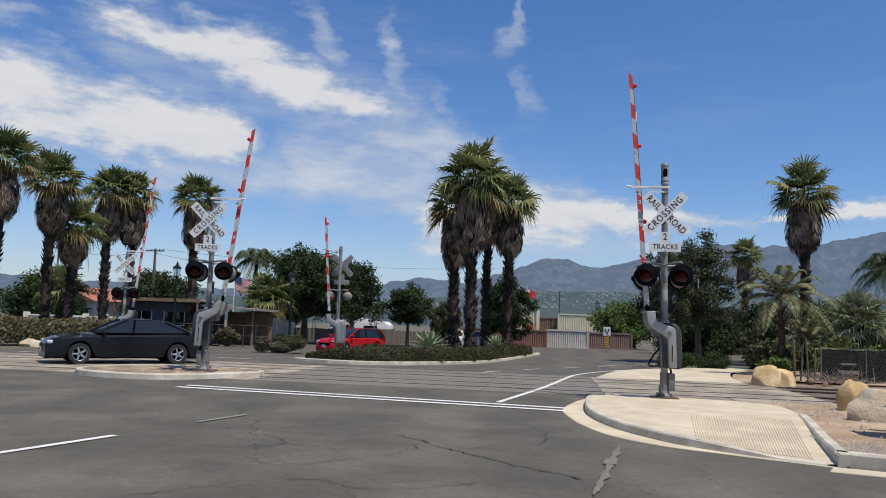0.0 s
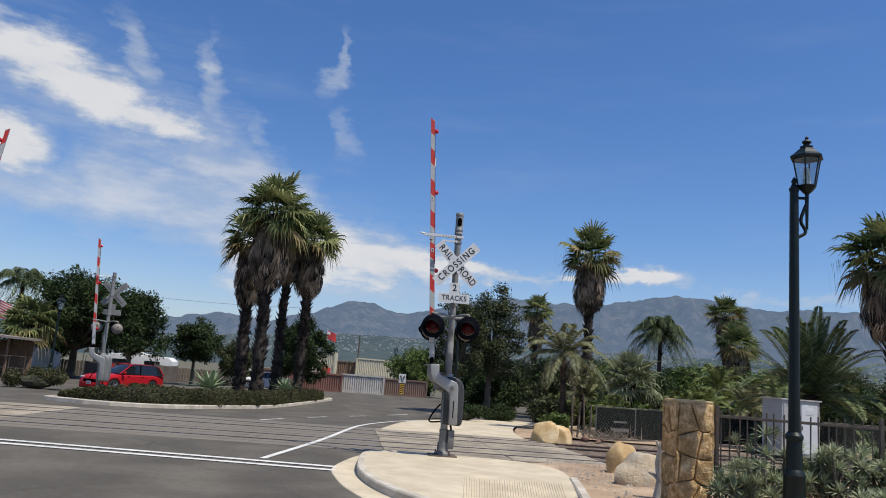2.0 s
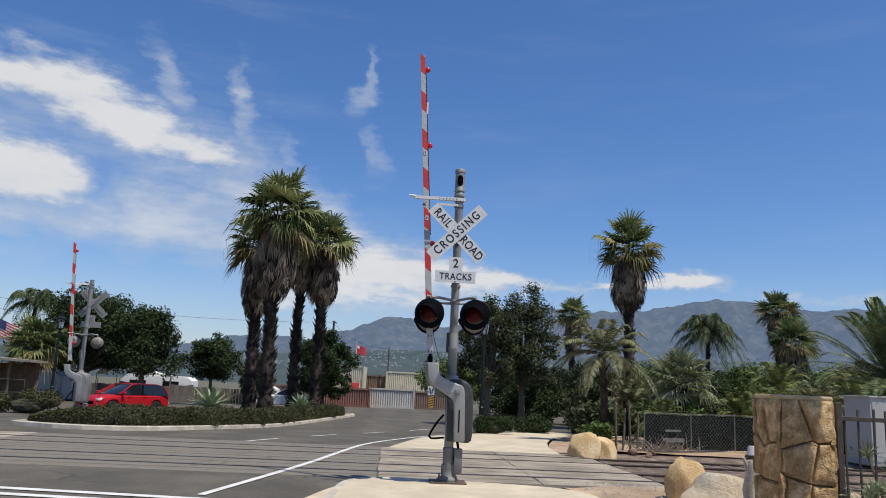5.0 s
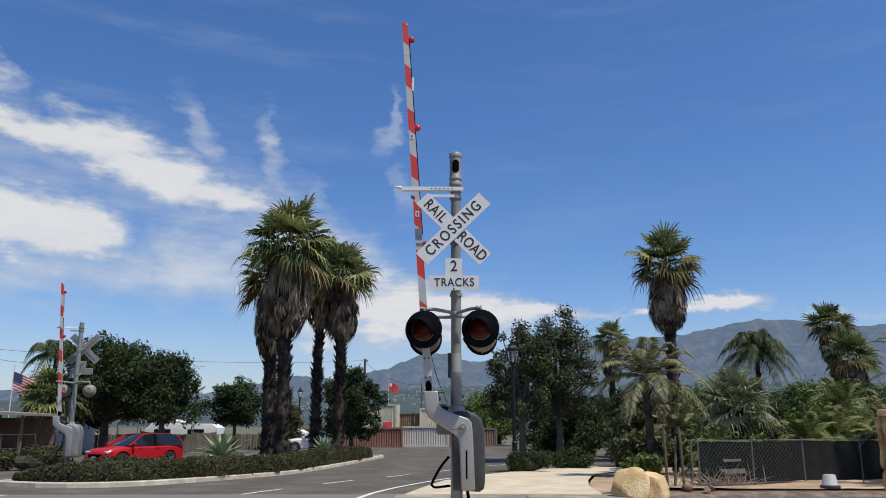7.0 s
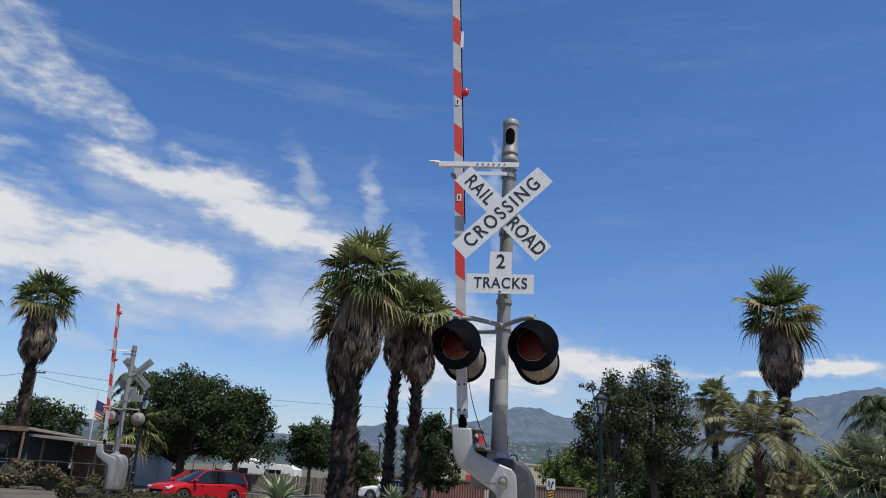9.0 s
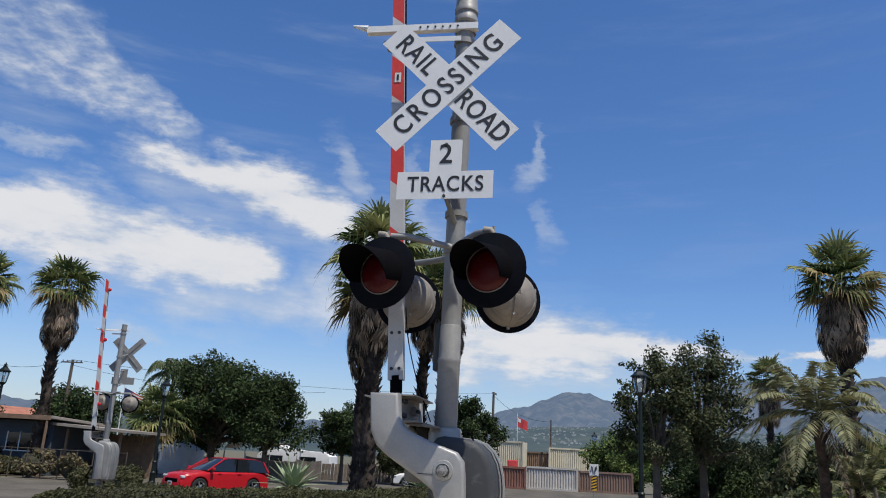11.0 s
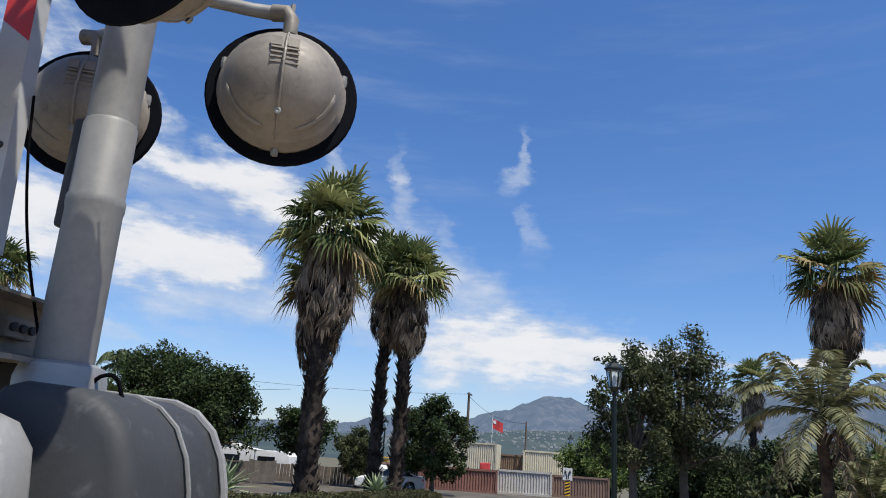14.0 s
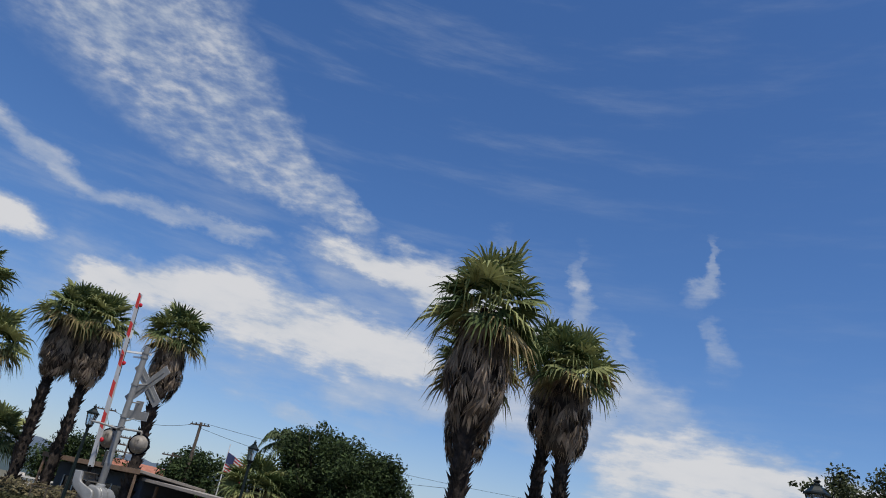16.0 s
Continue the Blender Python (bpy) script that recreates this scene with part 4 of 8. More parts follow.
def ridge(a):
    """Height of the skyline in degrees above the horizon, for a bearing in degrees east of north."""
    base = 2.1 + 4.3 / (1 + math.exp(-(a + 0.5) / 5.5))
    bumps = ((-10.5, 3.0, 0.75), (-0.7, 1.25, 0.85), (1.1, 1.5, 0.72), (-3.4, 1.6, 0.5), (11.5, 3.5, 0.40), (24.3, 3.6, 0.85), (21, 2.0, 0.15), (-38, 8, 0.3), (34, 4, 0.1))
    v = base + sum(h * math.exp(-(((a - c) / w) ** 2)) for c, w, h in bumps)
    return v - 0.4 * math.exp(-(((a - 4.2) / 3.0) ** 2)) + 0.22 * noise.fractal(Vector((a * 0.7, 3.1, 0)), 0.8, 2.1, 6)


def make_hills():
    def range_of(name, near, far, top, mat, label, a0, a1, step, rows, rough, seed):
        lines = []
        for k in range(rows + 1):
            u = k / rows
            line = []
            n = int((a1 - a0) / step) + 1
            for i in range(n):
                a = a0 + step * i
                d = near + (far - near) * u
                spur = noise.fractal(Vector((a * 0.55, u * 3.0, seed)), 0.75, 2.1, 7)
                h = math.tan(radians(top(a))) * far * (u ** 0.8) * (1 + rough * spur * math.sin(math.pi * min(1, u * 1.02)))
                h = min(h, math.tan(radians(top(a))) * (far if u > 0.999 else d * 0.985))
                line.append((d * math.sin(radians(a)), d * math.cos(radians(a)), -1.0 + max(0, h)))
            lines.append(line)
        single(name, loft_bm(lines), mat, label, "mountains", kind="structure", smooth=80)

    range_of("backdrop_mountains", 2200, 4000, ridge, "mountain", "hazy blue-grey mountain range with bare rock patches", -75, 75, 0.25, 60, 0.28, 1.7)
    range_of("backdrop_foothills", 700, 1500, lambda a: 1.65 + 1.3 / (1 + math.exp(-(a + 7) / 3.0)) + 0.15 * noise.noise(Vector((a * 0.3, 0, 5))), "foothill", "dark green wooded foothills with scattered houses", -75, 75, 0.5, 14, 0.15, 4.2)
    random.seed(5)
    bm = bmesh.new()
    verts, faces = [], []
    for _ in range(1500):
        a, u = random.uniform(-14, 46), random.uniform(0.25, 0.98)
        d = 700 + 800 * u
        h = math.tan(radians(1.65 + 1.3 / (1 + math.exp(-(a + 7) / 3.0)))) * 1500 * (u ** 0.8)
        w, t, z = random.uniform(1.4, 3.6), random.uniform(3, 6), random.uniform(0.6, 1.2)
        x, y = (d - 8) * math.sin(radians(a)), (d - 8) * math.cos(radians(a))
        i = len(verts)
        verts += [(x + sx * w / 2, y + sy * t / 2, h + sz * z) for sz in (-1, 1) for sx, sy in ((-1, -1), (1, -1), (1, 1), (-1, 1))]
        faces += [(i, i + 1, i + 5, i + 4), (i + 1, i + 2, i + 6, i + 5), (i + 2, i + 3, i + 7, i + 6), (i + 3, i, i + 4, i + 7), (i + 4, i + 5, i + 6, i + 7)]
    bm.free()
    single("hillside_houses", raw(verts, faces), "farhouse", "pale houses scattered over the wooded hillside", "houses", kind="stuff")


make_ground()
make_road()
make_markings()
make_sidewalk()
make_far_sidewalk()
make_dirt()
make_tracks()
make_island("median_island", MEDIAN, "long kerbed median island planted with a low hedge")
make_island("signal_island", SIGNAL_ISLE, "small kerbed island of brown earth round a crossing signal")
make_hills()

# ---------------------------------------------------------------- crossing signals


def flasher(sig, pos, yaw, s):
    """One flashing-light unit: disc, hood, lens and housing, hung from the cross pipe. Faces -y when yaw is 0."""
    m = Matrix.Translation(pos) @ pose(0, 0, 0, 0, 0, yaw)
    face = m @ pose(0, 0, 0, 90, 0, 0)  # local z points to the front (-y)
    unit = part("flashing_light", lathe_bm([(0.0, -0.012), (0.250, -0.012), (0.256, -0.006), (0.256, 0.004), (0.250, 0.008), (0.165, 0.008), (0.160, 0.012), (0.158, 0.0)], 40, face), "black", sig, "round black flashing light with a red lens", smooth=40)
    part("lens", lathe_bm([(0.150, 0.012), (0.140, 0.028), (0.10, 0.045), (0.05, 0.054), (0.0, 0.056)], 32, face), "lens", unit, "dark red glass lens", smooth=60)
    part("lens_ring", lathe_bm([(0.1515, 0.010), (0.1515, 0.018), (0.154, 0.020), (0.157, 0.018), (0.157, 0.008)], 32, face), "galv", unit, "thin bright ring", smooth=40)
    # Hood: a tapering half tube, longest over the top.
    bm = bmesh.new()
    for r, flip in ((0.166, 1), (0.160, -1)):
        rows = []
        for k in range(29):
            a = radians(-25 + 230 * k / 28)
            reach = 0.03 + 0.39 * max(0.0, math.sin(a) * 0.5 + 0.5) ** 0.8
            row = []
            for j in range(6):
                u = j / 5
                q = Vector((r * math.cos(a) * (1 - 0.05 * u), r * math.sin(a) * (1 - 0.05 * u) - 0.05 * u * reach / 0.3, 0.010 + reach * u))
                row.append(bm.verts.new(face @ q))
            rows.append(row)
        for p, q in zip(rows, rows[1:]):
            for j in range(5):
                f = (p[j], p[j + 1], q[j + 1], q[j])
                bm.faces.new(f if flip > 0 else f[::-1])
    part("hood", bm, "matteblack", unit, "long black visor", smooth=50)
    back = part("housing", lathe_bm([(0.214, -0.012), (0.216, -0.026), (0.207, -0.031), (0.212, -0.041), (0.203, -0.046), (0.208, -0.056), (0.199, -0.061), (0.204, -0.073), (0.194, -0.080), (0.188, -0.094), (0.170, -0.128), (0.138, -0.161), (0.092, -0.187), (0.04, -0.201), (0.0, -0.204)], 36, face), "housing", unit, "weathered grey domed housing", smooth=40)
    seam = [face @ Vector((0, 0.20 * math.cos(a), -0.03 - 0.185 * math.sin(a))) for a in [radians(v) for v in range(0, 181, 12)]]
    part("seam", tube_bm(seam, 0.005, 6), "housing", back)
    for a0, a1 in ((188, 256), (284, 352)):
        lip = [face @ Vector((0.176 * math.cos(radians(a)), 0.176 * math.sin(radians(a)), -0.118)) for a in range(a0, a1 + 1, 8)]
        part("lip", tube_bm(lip, [0.003] + [0.011] * (len(lip) - 2) + [0.003], 6), "housing", back, smooth=60)
    drain = face @ Vector((0, -0.135, -0.166))
    part("drain_plug", lathe_bm([(0.012, 0.0), (0.012, 0.012), (0.006, 0.013), (0.0, 0.010)], 10, Matrix.Translation(drain) @ (m.to_3x3() @ Matrix.Rotation(radians(-90), 3, "X")).to_4x4()), "galv", back)
    bars = [((0, 0.075 - 0.018 * k, 0.0), (0.09, 0.006, 0.006)) for k in range(4)]
    bars += [((k, 0.10, 0.0), (0.035, 0.035, 0.006)) for k in (-0.025, 0.03)]
    for at, size in bars:
        bm = bmesh.new()
        add_box(bm, at, size)
        for v in bm.verts:
            d = math.hypot(v.co.x, v.co.y)
            v.co = face @ Vector((v.co.x, v.co.y, v.co.z - 0.204 + 0.85 * d * d * 1.15))
        part("cast_mark", bm, "housing", back)
    for a in (20, 160, 270):
        c = face @ Vector((0.212 * math.cos(radians(a)), 0.212 * math.sin(radians(a)), -0.03))
        part("clip", lathe_bm([(0.0, 0.02), (0.012, 0.02), (0.014, 0.0), (0.012, -0.02), (0.0, -0.02)], 8, Matrix.Translation(c)), "galv", unit)
    top = m @ Vector((0, 0.06, 0.20))
    part("hanger", tube_bm([top, top + Vector((0, 0, 0.06)), top + Vector((-s * 0.02, 0, 0.085)), top + Vector((-s * 0.07, 0, 0.09))], [0.026, 0.026, 0.03, 0.03], 12), "housing", unit, smooth=50)
    part("bolt", lathe_bm([(0, 0.03), (0.009, 0.03), (0.009, 0.0)], 8, Matrix.Translation(top + Vector((0, 0, 0.09)))), "galv", unit)
    return unit


def crossing_signal(m, side, label, tip=(-0.78, 0.277, 7.66), bell=True, scale=1.0, rear=True, cover_mat="cover"):
    """Mast with crossbuck, flashing lights and a raised gate. side 1: the gate is to the left of the mast seen from its front."""
    sig = thing("crossing_signal", m @ Matrix.Scale(scale, 4), label, "railway signal", "signals of the crossing")
    s = side

    def X(v):
        return v * s

    base = part("mast_base", lathe_bm([(0.0, 0.028), (0.19, 0.028), (0.19, 0.055), (0.155, 0.075), (0.115, 0.11), (0.096, 0.20), (0.090, 0.50), (0.098, 0.52), (0.098, 0.56), (0.082, 0.575)], 16), "castgrey", sig, "cast dark grey mast base", smooth=40)
    part("base_plate", box_bm((0, 0, 0.012), (0.60, 0.50, 0.03), bevel=0.006), "rail", base, "rusty anchor plate")
    for a in (45, 135, 225, 315):
        part("anchor_bolt", lathe_bm([(0.0, 0.12), (0.014, 0.12), (0.014, 0.06), (0.026, 0.06), (0.026, 0.025)], 6, Matrix.Translation((0.19 * math.cos(radians(a)), 0.19 * math.sin(radians(a)), 0))), "rail", base)
        c = Matrix.Rotation(radians(a), 3, "Z")
        part("rib", box_bm(c @ Vector((0.118, 0, 0.17)), (0.05, 0.018, 0.24), c, bevel=0.004), "castgrey", base)
    part("junction_box", box_bm((X(0.155), -0.02, 0.36), (0.14, 0.19, 0.40), bevel=0.018), "castgrey", sig, "grey cable box on the base", smooth=40)
    part("conduit", tube_bm([(X(0.16), 0, 0.55), (X(0.15), 0, 0.62), (X(0.13), 0.03, 0.72)], 0.022, 8), "matteblack", sig, smooth=50)
    part("lower_mast", lathe_bm([(0.078, 0.0), (0.078, 2.20), (0.081, 2.21), (0.081, 2.235), (0.076, 2.245), (0.076, 2.46), (0.070, 2.475)], 28), "galv", sig, "silver-painted steel mast", smooth=40)
    upper = part("upper_mast", lathe_bm([(0.071, 2.45), (0.071, 4.98)], 28), "galv", sig, smooth=40)
    part("conduit_box", box_bm((X(-0.09), 0.03, 2.32), (0.05, 0.09, 0.34), bevel=0.012), "cover", sig, smooth=40)
    if bell:
        b = part("bell", lathe_bm([(0.074, 4.90), (0.092, 4.915), (0.092, 4.955), (0.084, 4.965), (0.084, 4.99), (0.094, 5.0), (0.094, 5.03), (0.086, 5.04), (0.086, 5.345), (0.094, 5.35), (0.094, 5.40), (0.086, 5.41), (0.0, 5.415)], 28), "galv", sig, "grey electronic bell on the mast top", smooth=40)
        bm = bmesh.new()
        for k in range(9):
            a0, a1 = radians(-125 + 70 * k / 9), radians(-125 + 70 * (k + 1) / 9)
            r = 0.0885
            e0, e1 = [0.05 + 0.05 * math.sin(math.pi * (k + j) / 9) ** 0.5 for j in (0, 1)]
            bm.faces.new([bm.verts.new((r * math.cos(a), r * math.sin(a), z)) for a, z in ((a0, 5.19 - e0), (a1, 5.19 - e1), (a1, 5.19 + e1), (a0, 5.19 + e0))])
        part("sound_opening", bm, "matteblack", b, "dark opening of the bell")
    else:
        part("mast_cap", lathe_bm([(0.074, 4.97), (0.074, 5.0), (0.0, 5.01)], 20), "galv", sig)
    # Crossarm that steadies the raised gate.
    arm = part("gate_rest", box_bm((X(-0.34), -0.085, 4.845), (0.90, 0.006, 0.055)), "white", sig, "white steel angle arm")
    add = part("angle_leg", box_bm((X(-0.34), -0.06, 4.82), (0.90, 0.055, 0.006)), "white", arm)
    part("point", tube_bm([(X(-0.78), -0.085, 4.85), (X(-0.90), -0.10, 4.872)], [0.03, 0.008], 8), "white", arm)
    part("lower_brace", box_bm((X(-0.20), -0.085, 4.735), (0.36, 0.006, 0.042)), "white", sig, "short white brace")
    part("brace_foot", box_bm((X(-0.62), 0.02, 4.74), (0.06, 0.16, 0.008), Matrix.Rotation(radians(20 * s), 3, "Y")), "galv", sig)
    for z in (4.84, 4.73, 4.06, 3.30, 3.02):
        part("clamp", lathe_bm([(0.074, z - 0.022), (0.086, z - 0.022), (0.086, z + 0.022), (0.074, z + 0.022)], 20), "galv", sig, smooth=40)
    for k in range(6):
        part("rivet", lathe_bm([(0.009, 0.0), (0.008, 0.006), (0.0, 0.008)], 8, pose(X(-0.05 - 0.06 * k), -0.088, 4.845, 90, 0, 0)), "cover", arm)

    # Crossbuck: two blades, one behind the other.
    def blade(turn, y, words, name):
        rot = Matrix.Rotation(radians(turn), 4, "Y")
        mm = Matrix.Translation((-0.043, y, 4.172)) @ rot
        bm = box_bm((0, 0, 0), (1.235, 0.004, 0.229))
        bmesh.ops.transform(bm, matrix=mm, verts=bm.verts)
        b = part(name, bm, "sign", sig, "white crossbuck blade with black letters")
        back = box_bm((0, 0.0035, 0), (1.228, 0.002, 0.222))
        bmesh.ops.transform(back, matrix=mm, verts=back.verts)
        part("sign_back", back, "galv", b, "bare metal back")
        for text, x, sq, sp in words:
            lettering(text, 0.150, b, mm @ pose(x, -0.0034, 0.0, 90, 0, 0), squeeze=sq, space=sp)
        part("backing_angle", box_bm((0, 0, 0), (0.01, 0.01, 0.01)), "galv", b).matrix_local = mm @ pose(0, 0.012, 0, 0, 0, 0) @ Matrix.Diagonal((100, 1.6, 3, 1))
        return b

    blade(-45, -0.392, [("CROSSING", 0.0, 0.82, 1.32)], "crossbuck_blade")
    blade(45, -0.382, [("RAIL", -0.355, 0.80, 1.12), ("ROAD", 0.36, 0.80, 1.05)], "crossbuck_blade")
    yaw = pose(-0.04, -0.348, -0.015, 0, 0, -2)
    plate = part("track_count_sign", add_prism(bmesh.new(), [(-0.345, 3.325), (0.345, 3.325), (0.345, 3.53), (0.115, 3.53), (0.115, 3.77), (-0.115, 3.77), (-0.115, 3.53), (-0.345, 3.53)], -0.002, 0.002), "sign", sig, "white T-shaped sign with black letters")
    plate.matrix_local = yaw
    part("sign_back", add_prism(bmesh.new(), [(-0.34, 3.33), (0.34, 3.33), (0.34, 3.525), (0.11, 3.525), (0.11, 3.765), (-0.11, 3.765), (-0.11, 3.525), (-0.34, 3.525)], 0.0025, 0.0045), "galv", plate, "bare metal back")
    lettering("2", 0.15, plate, pose(0, -0.0034, 3.655, 90, 0, 0), squeeze=0.95)
    lettering("TRACKS", 0.115, plate, pose(0.005, -0.0034, 3.43, 90, 0, 0), squeeze=0.86, space=1.12)
    for z in (3.735, 3.345):
        part("sign_bolt", lathe_bm([(0.012, 0), (0.011, 0.006), (0.0, 0.008)], 8, pose(0, -0.0025, z, 90, 0, 0)), "cover", plate)
    part("sign_bracket", tube_bm([(-0.03, -0.343, 3.335), (-0.01, -0.22, 3.27), (0, -0.08, 3.22)], [0.018, 0.02, 0.022], 8), "galv", sig, smooth=50)
    part("sign_bracket", tube_bm([(-0.03, -0.343, 3.70), (0, -0.08, 3.66)], 0.016, 8), "galv", sig, smooth=50)
    part("sign_bracket", tube_bm([(-0.04, -0.369, 4.17), (-0.01, -0.20, 4.12), (0, -0.07, 4.08)], 0.022, 8), "galv", sig, smooth=50)
    # Lamp arms: a cross pipe with elbows, and the four lights.
    part("lamp_arm", tube_bm([(X(-0.42), -0.27, 3.055), (X(-0.30), -0.25, 3.06), (0, -0.085, 3.03), (X(0.2), -0.33, 3.06), (X(0.29), -0.385, 3.06)], [0.026, 0.024, 0.024, 0.024, 0.026], 12), "galv", sig, "grey pipe arm for the front lights", smooth=50)
    part("rear_lamp_arm", tube_bm([(X(-0.46), 0.45, 3.04), (X(-0.30), 0.38, 3.04), (0, 0.085, 3.0), (X(0.25), 0.28, 3.04), (X(0.34), 0.31, 3.04)], [0.026, 0.024, 0.024, 0.024, 0.026], 12), "galv", sig, "grey pipe arm for the rear lights", smooth=50)
    for x, y, turn in ((-0.45, -0.335, -14), (0.31, -0.45, -14)):
        flasher(sig, Vector((X(x), y, 2.775)), turn * s, s)
    for x, y, turn in ((-0.43, 0.48, 200), (0.37, 0.35, 200)) if rear else ():
        flasher(sig, Vector((X(x), y, 2.745)), turn * s, s)
    part("cable", tube_bm(curved([(X(-0.36), 0.10, 2.62), (X(-0.33), 0.10, 2.4), (X(-0.25), 0.08, 2.12), (X(-0.12), 0.06, 1.80)], 14), 0.0045, 6), "matteblack", sig, "loose black cable", smooth=50)

    # Gate mechanism: two bent support arms with counterweight slabs, a cross channel and the motor cover.
    bent = [(-0.465, 1.95), (-0.275, 1.955), (-0.262, 1.80), (-0.235, 1.745), (-0.19, 1.715), (-0.06, 1.66), (0.045, 1.625), (0.12, 1.60), (0.165, 1.545), (0.178, 1.45), (0.205, 0.72), (0.19, 0.70), (0.045, 0.69), (0.025, 0.72), (0.005, 1.28), (-0.02, 1.36), (-0.10, 1.42), (-0.33, 1.56), (-0.40, 1.62), (-0.445, 1.71)]
    for y0, y1, name in ((-0.42, -0.30, "front_support_arm"), (0.36, 0.44, "rear_support_arm")):
        out = [(X(x + 0.02), z) for x, z in bent]
        sup = part(name, add_prism(bmesh.new(), out, y0, y1, bevel=0.022), "alu", sig, "silver cast arm that carries the gate", smooth=35)
        if y0 < 0:
            # Black plate proud of the casting paints the slot's dark hollow.
            part("slot_plate", box_bm((X(0.115), y0 - 0.001, 1.02), (0.022, 0.006, 0.36), bevel=0.002), "matteblack", sup, "black plate in place of a hollow slot")
            part("pivot_collar", lathe_bm([(0.066, 0.0), (0.062, 0.010), (0.045, 0.012), (0.043, 0.022)], 24, pose(X(0.065), y0 + 0.002, 1.485, 90, 0, 0)), "alu", sup, smooth=40)
            part("pivot_nut", lathe_bm([(0.036, 0.0), (0.036, 0.03), (0.020, 0.032), (0.020, 0.05), (0.014, 0.052), (0.0, 0.055)], 6, pose(X(0.065), y0 - 0.02, 1.485, 90, 0, 0)), "galv", sup, "large hexagon pivot nut")
            part("stamp_line", box_bm((X(-0.05), y0 - 0.001, 1.46), (0.10, 0.004, 0.004)), "cover", sup)
    ch = part("cross_channel", box_bm((X(-0.268), 0.02, 1.868), (0.012, 0.66, 0.165), bevel=0.003), "housing", sig, "stained steel channel between the support arms")
    part("channel_flange", box_bm((X(-0.215), 0.02, 1.949), (0.11, 0.66, 0.010)), "housing", ch)
    part("channel_flange", box_bm((X(-0.205), 0.02, 1.782), (0.13, 0.66, 0.010)), "housing", ch)
    part("back_plate", box_bm((X(-0.455), 0.02, 1.93), (0.10, 0.68, 0.010), Matrix.Rotation(radians(8 * s), 3, "Y")), "galv", sig)
    for y in (-0.26, -0.19, -0.16):
        for z in (1.822, 1.915):
            part("channel_bolt", lathe_bm([(0.016, 0), (0.016, 0.014), (0.008, 0.02), (0, 0.02)], 6, pose(X(-0.262), y, z, 0, 90 * s, 0)), "cover", ch)
    part("terminal_block", box_bm((X(-0.245), 0.10, 1.868), (0.04, 0.12, 0.060), bevel=0.004), "housing", ch)
    for k in range(3):
        part("terminal", lathe_bm([(0.013, 0), (0.013, 0.012), (0, 0.016)], 8, pose(X(-0.225), 0.06 + 0.04 * k, 1.868, 0, 90 * s, 0)), "cover", ch)
    # Dark block added to close the gap below the channel.
    part("drive_block", box_bm((X(-0.19), 0.16, 1.70), (0.15, 0.30, 0.13), bevel=0.02), "rubber", sig, "dark drive block", smooth=40)
    part("drive_rod", tube_bm([(X(-0.26), 0.0, 1.76), (X(-0.16), 0.05, 1.66), (X(-0.05), 0.08, 1.60)], 0.022, 8), "castgrey", sig, smooth=50)
    part("drive_plate", box_bm((X(-0.13), 0.02, 1.765), (0.22, 0.40, 0.014), Matrix.Rotation(radians(4), 3, "Y")), "housing", sig)
    part("crank_case", box_bm((X(-0.17), 0.14, 1.52), (0.20, 0.34, 0.26), bevel=0.03), "castgrey", sig, "rust-stained inner mechanism", smooth=40)
    cover = [(-0.05, 0.68), (0.30, 0.66), (0.355, 0.70), (0.37, 0.80), (0.37, 1.38), (0.362, 1.46), (0.343, 1.54), (0.305, 1.615), (0.25, 1.665), (0.18, 1.692), (0.02, 1.703), (-0.03, 1.69), (-0.06, 1.65), (-0.075, 1.58)]
    mot = part("motor_cover", add_prism(bmesh.new(), [(X(x), z) for x, z in cover], -0.20, 0.36, bevel=0.05), cover_mat, sig, "grey rounded motor cover", smooth=35)
    rimline = [(X(x * 1.03), 0.08, z) for x, z in cover[1:12]]
    part("cover_seam", tube_bm(rimline, 0.007, 6), "galv", mot)
    part("cover_strap", tube_bm([(X(x * 1.035), 0.30, z) for x, z in cover[1:12]], 0.012, 6), "alu", mot, "pale metal edge strap")
    part("collar", lathe_bm([(0.085, 1.52), (0.115, 1.54), (0.118, 1.72), (0.108, 1.755), (0.086, 1.765)], 24), "alu", sig, "pale mast clamp above the cover", smooth=40)
    part("hasp", tube_bm(curved([(X(0.10), -0.02, 1.69), (X(0.12), -0.02, 1.73), (X(0.17), -0.02, 1.735), (X(0.20), -0.02, 1.68)], 10), 0.006, 6), "matteblack", mot)
    part("handle", tube_bm(curved([(X(-0.10), 0.10, 1.1), (X(-0.22), 0.12, 0.95), (X(-0.33), 0.10, 0.75), (X(-0.30), 0.1, 0.70), (X(-0.08), 0.1, 0.72)], 14), 0.018, 8), "matteblack", sig, "dark hand crank", smooth=50)

    # Gate: striped tapering boom, raised, leaning a little.
    foot, top = Vector((X(-0.38), 0.05, 2.02)), Vector((X(tip[0]), tip[1], tip[2]))
    ax = (top - foot).normalized()
    across = Vector((1, 0, 0))
    across = (across - ax * across.dot(ax)).normalized()
    deep = ax.cross(across).normalized()
    length = (top - foot).length
    gate = part("gate_socket", tube_bm([foot - ax * 0.10, foot - ax * 0.03, foot - ax * 0.02, foot + ax * 0.09], [0.040, 0.040, 0.044, 0.044], 14), "matteblack", sig, "black boom socket", smooth=40)

    def ring(z, slant):
        w = 0.056 - 0.012 * z / length
        d = 0.034 - 0.010 * z / length
        out = []
        for a, b in ((-w, -d), (w, -d), (w, d), (-w, d)):
            lean = -slant * (a / w) * 0.045
            out.append(foot + across * a + deep * b + ax * (z + lean))
        return out

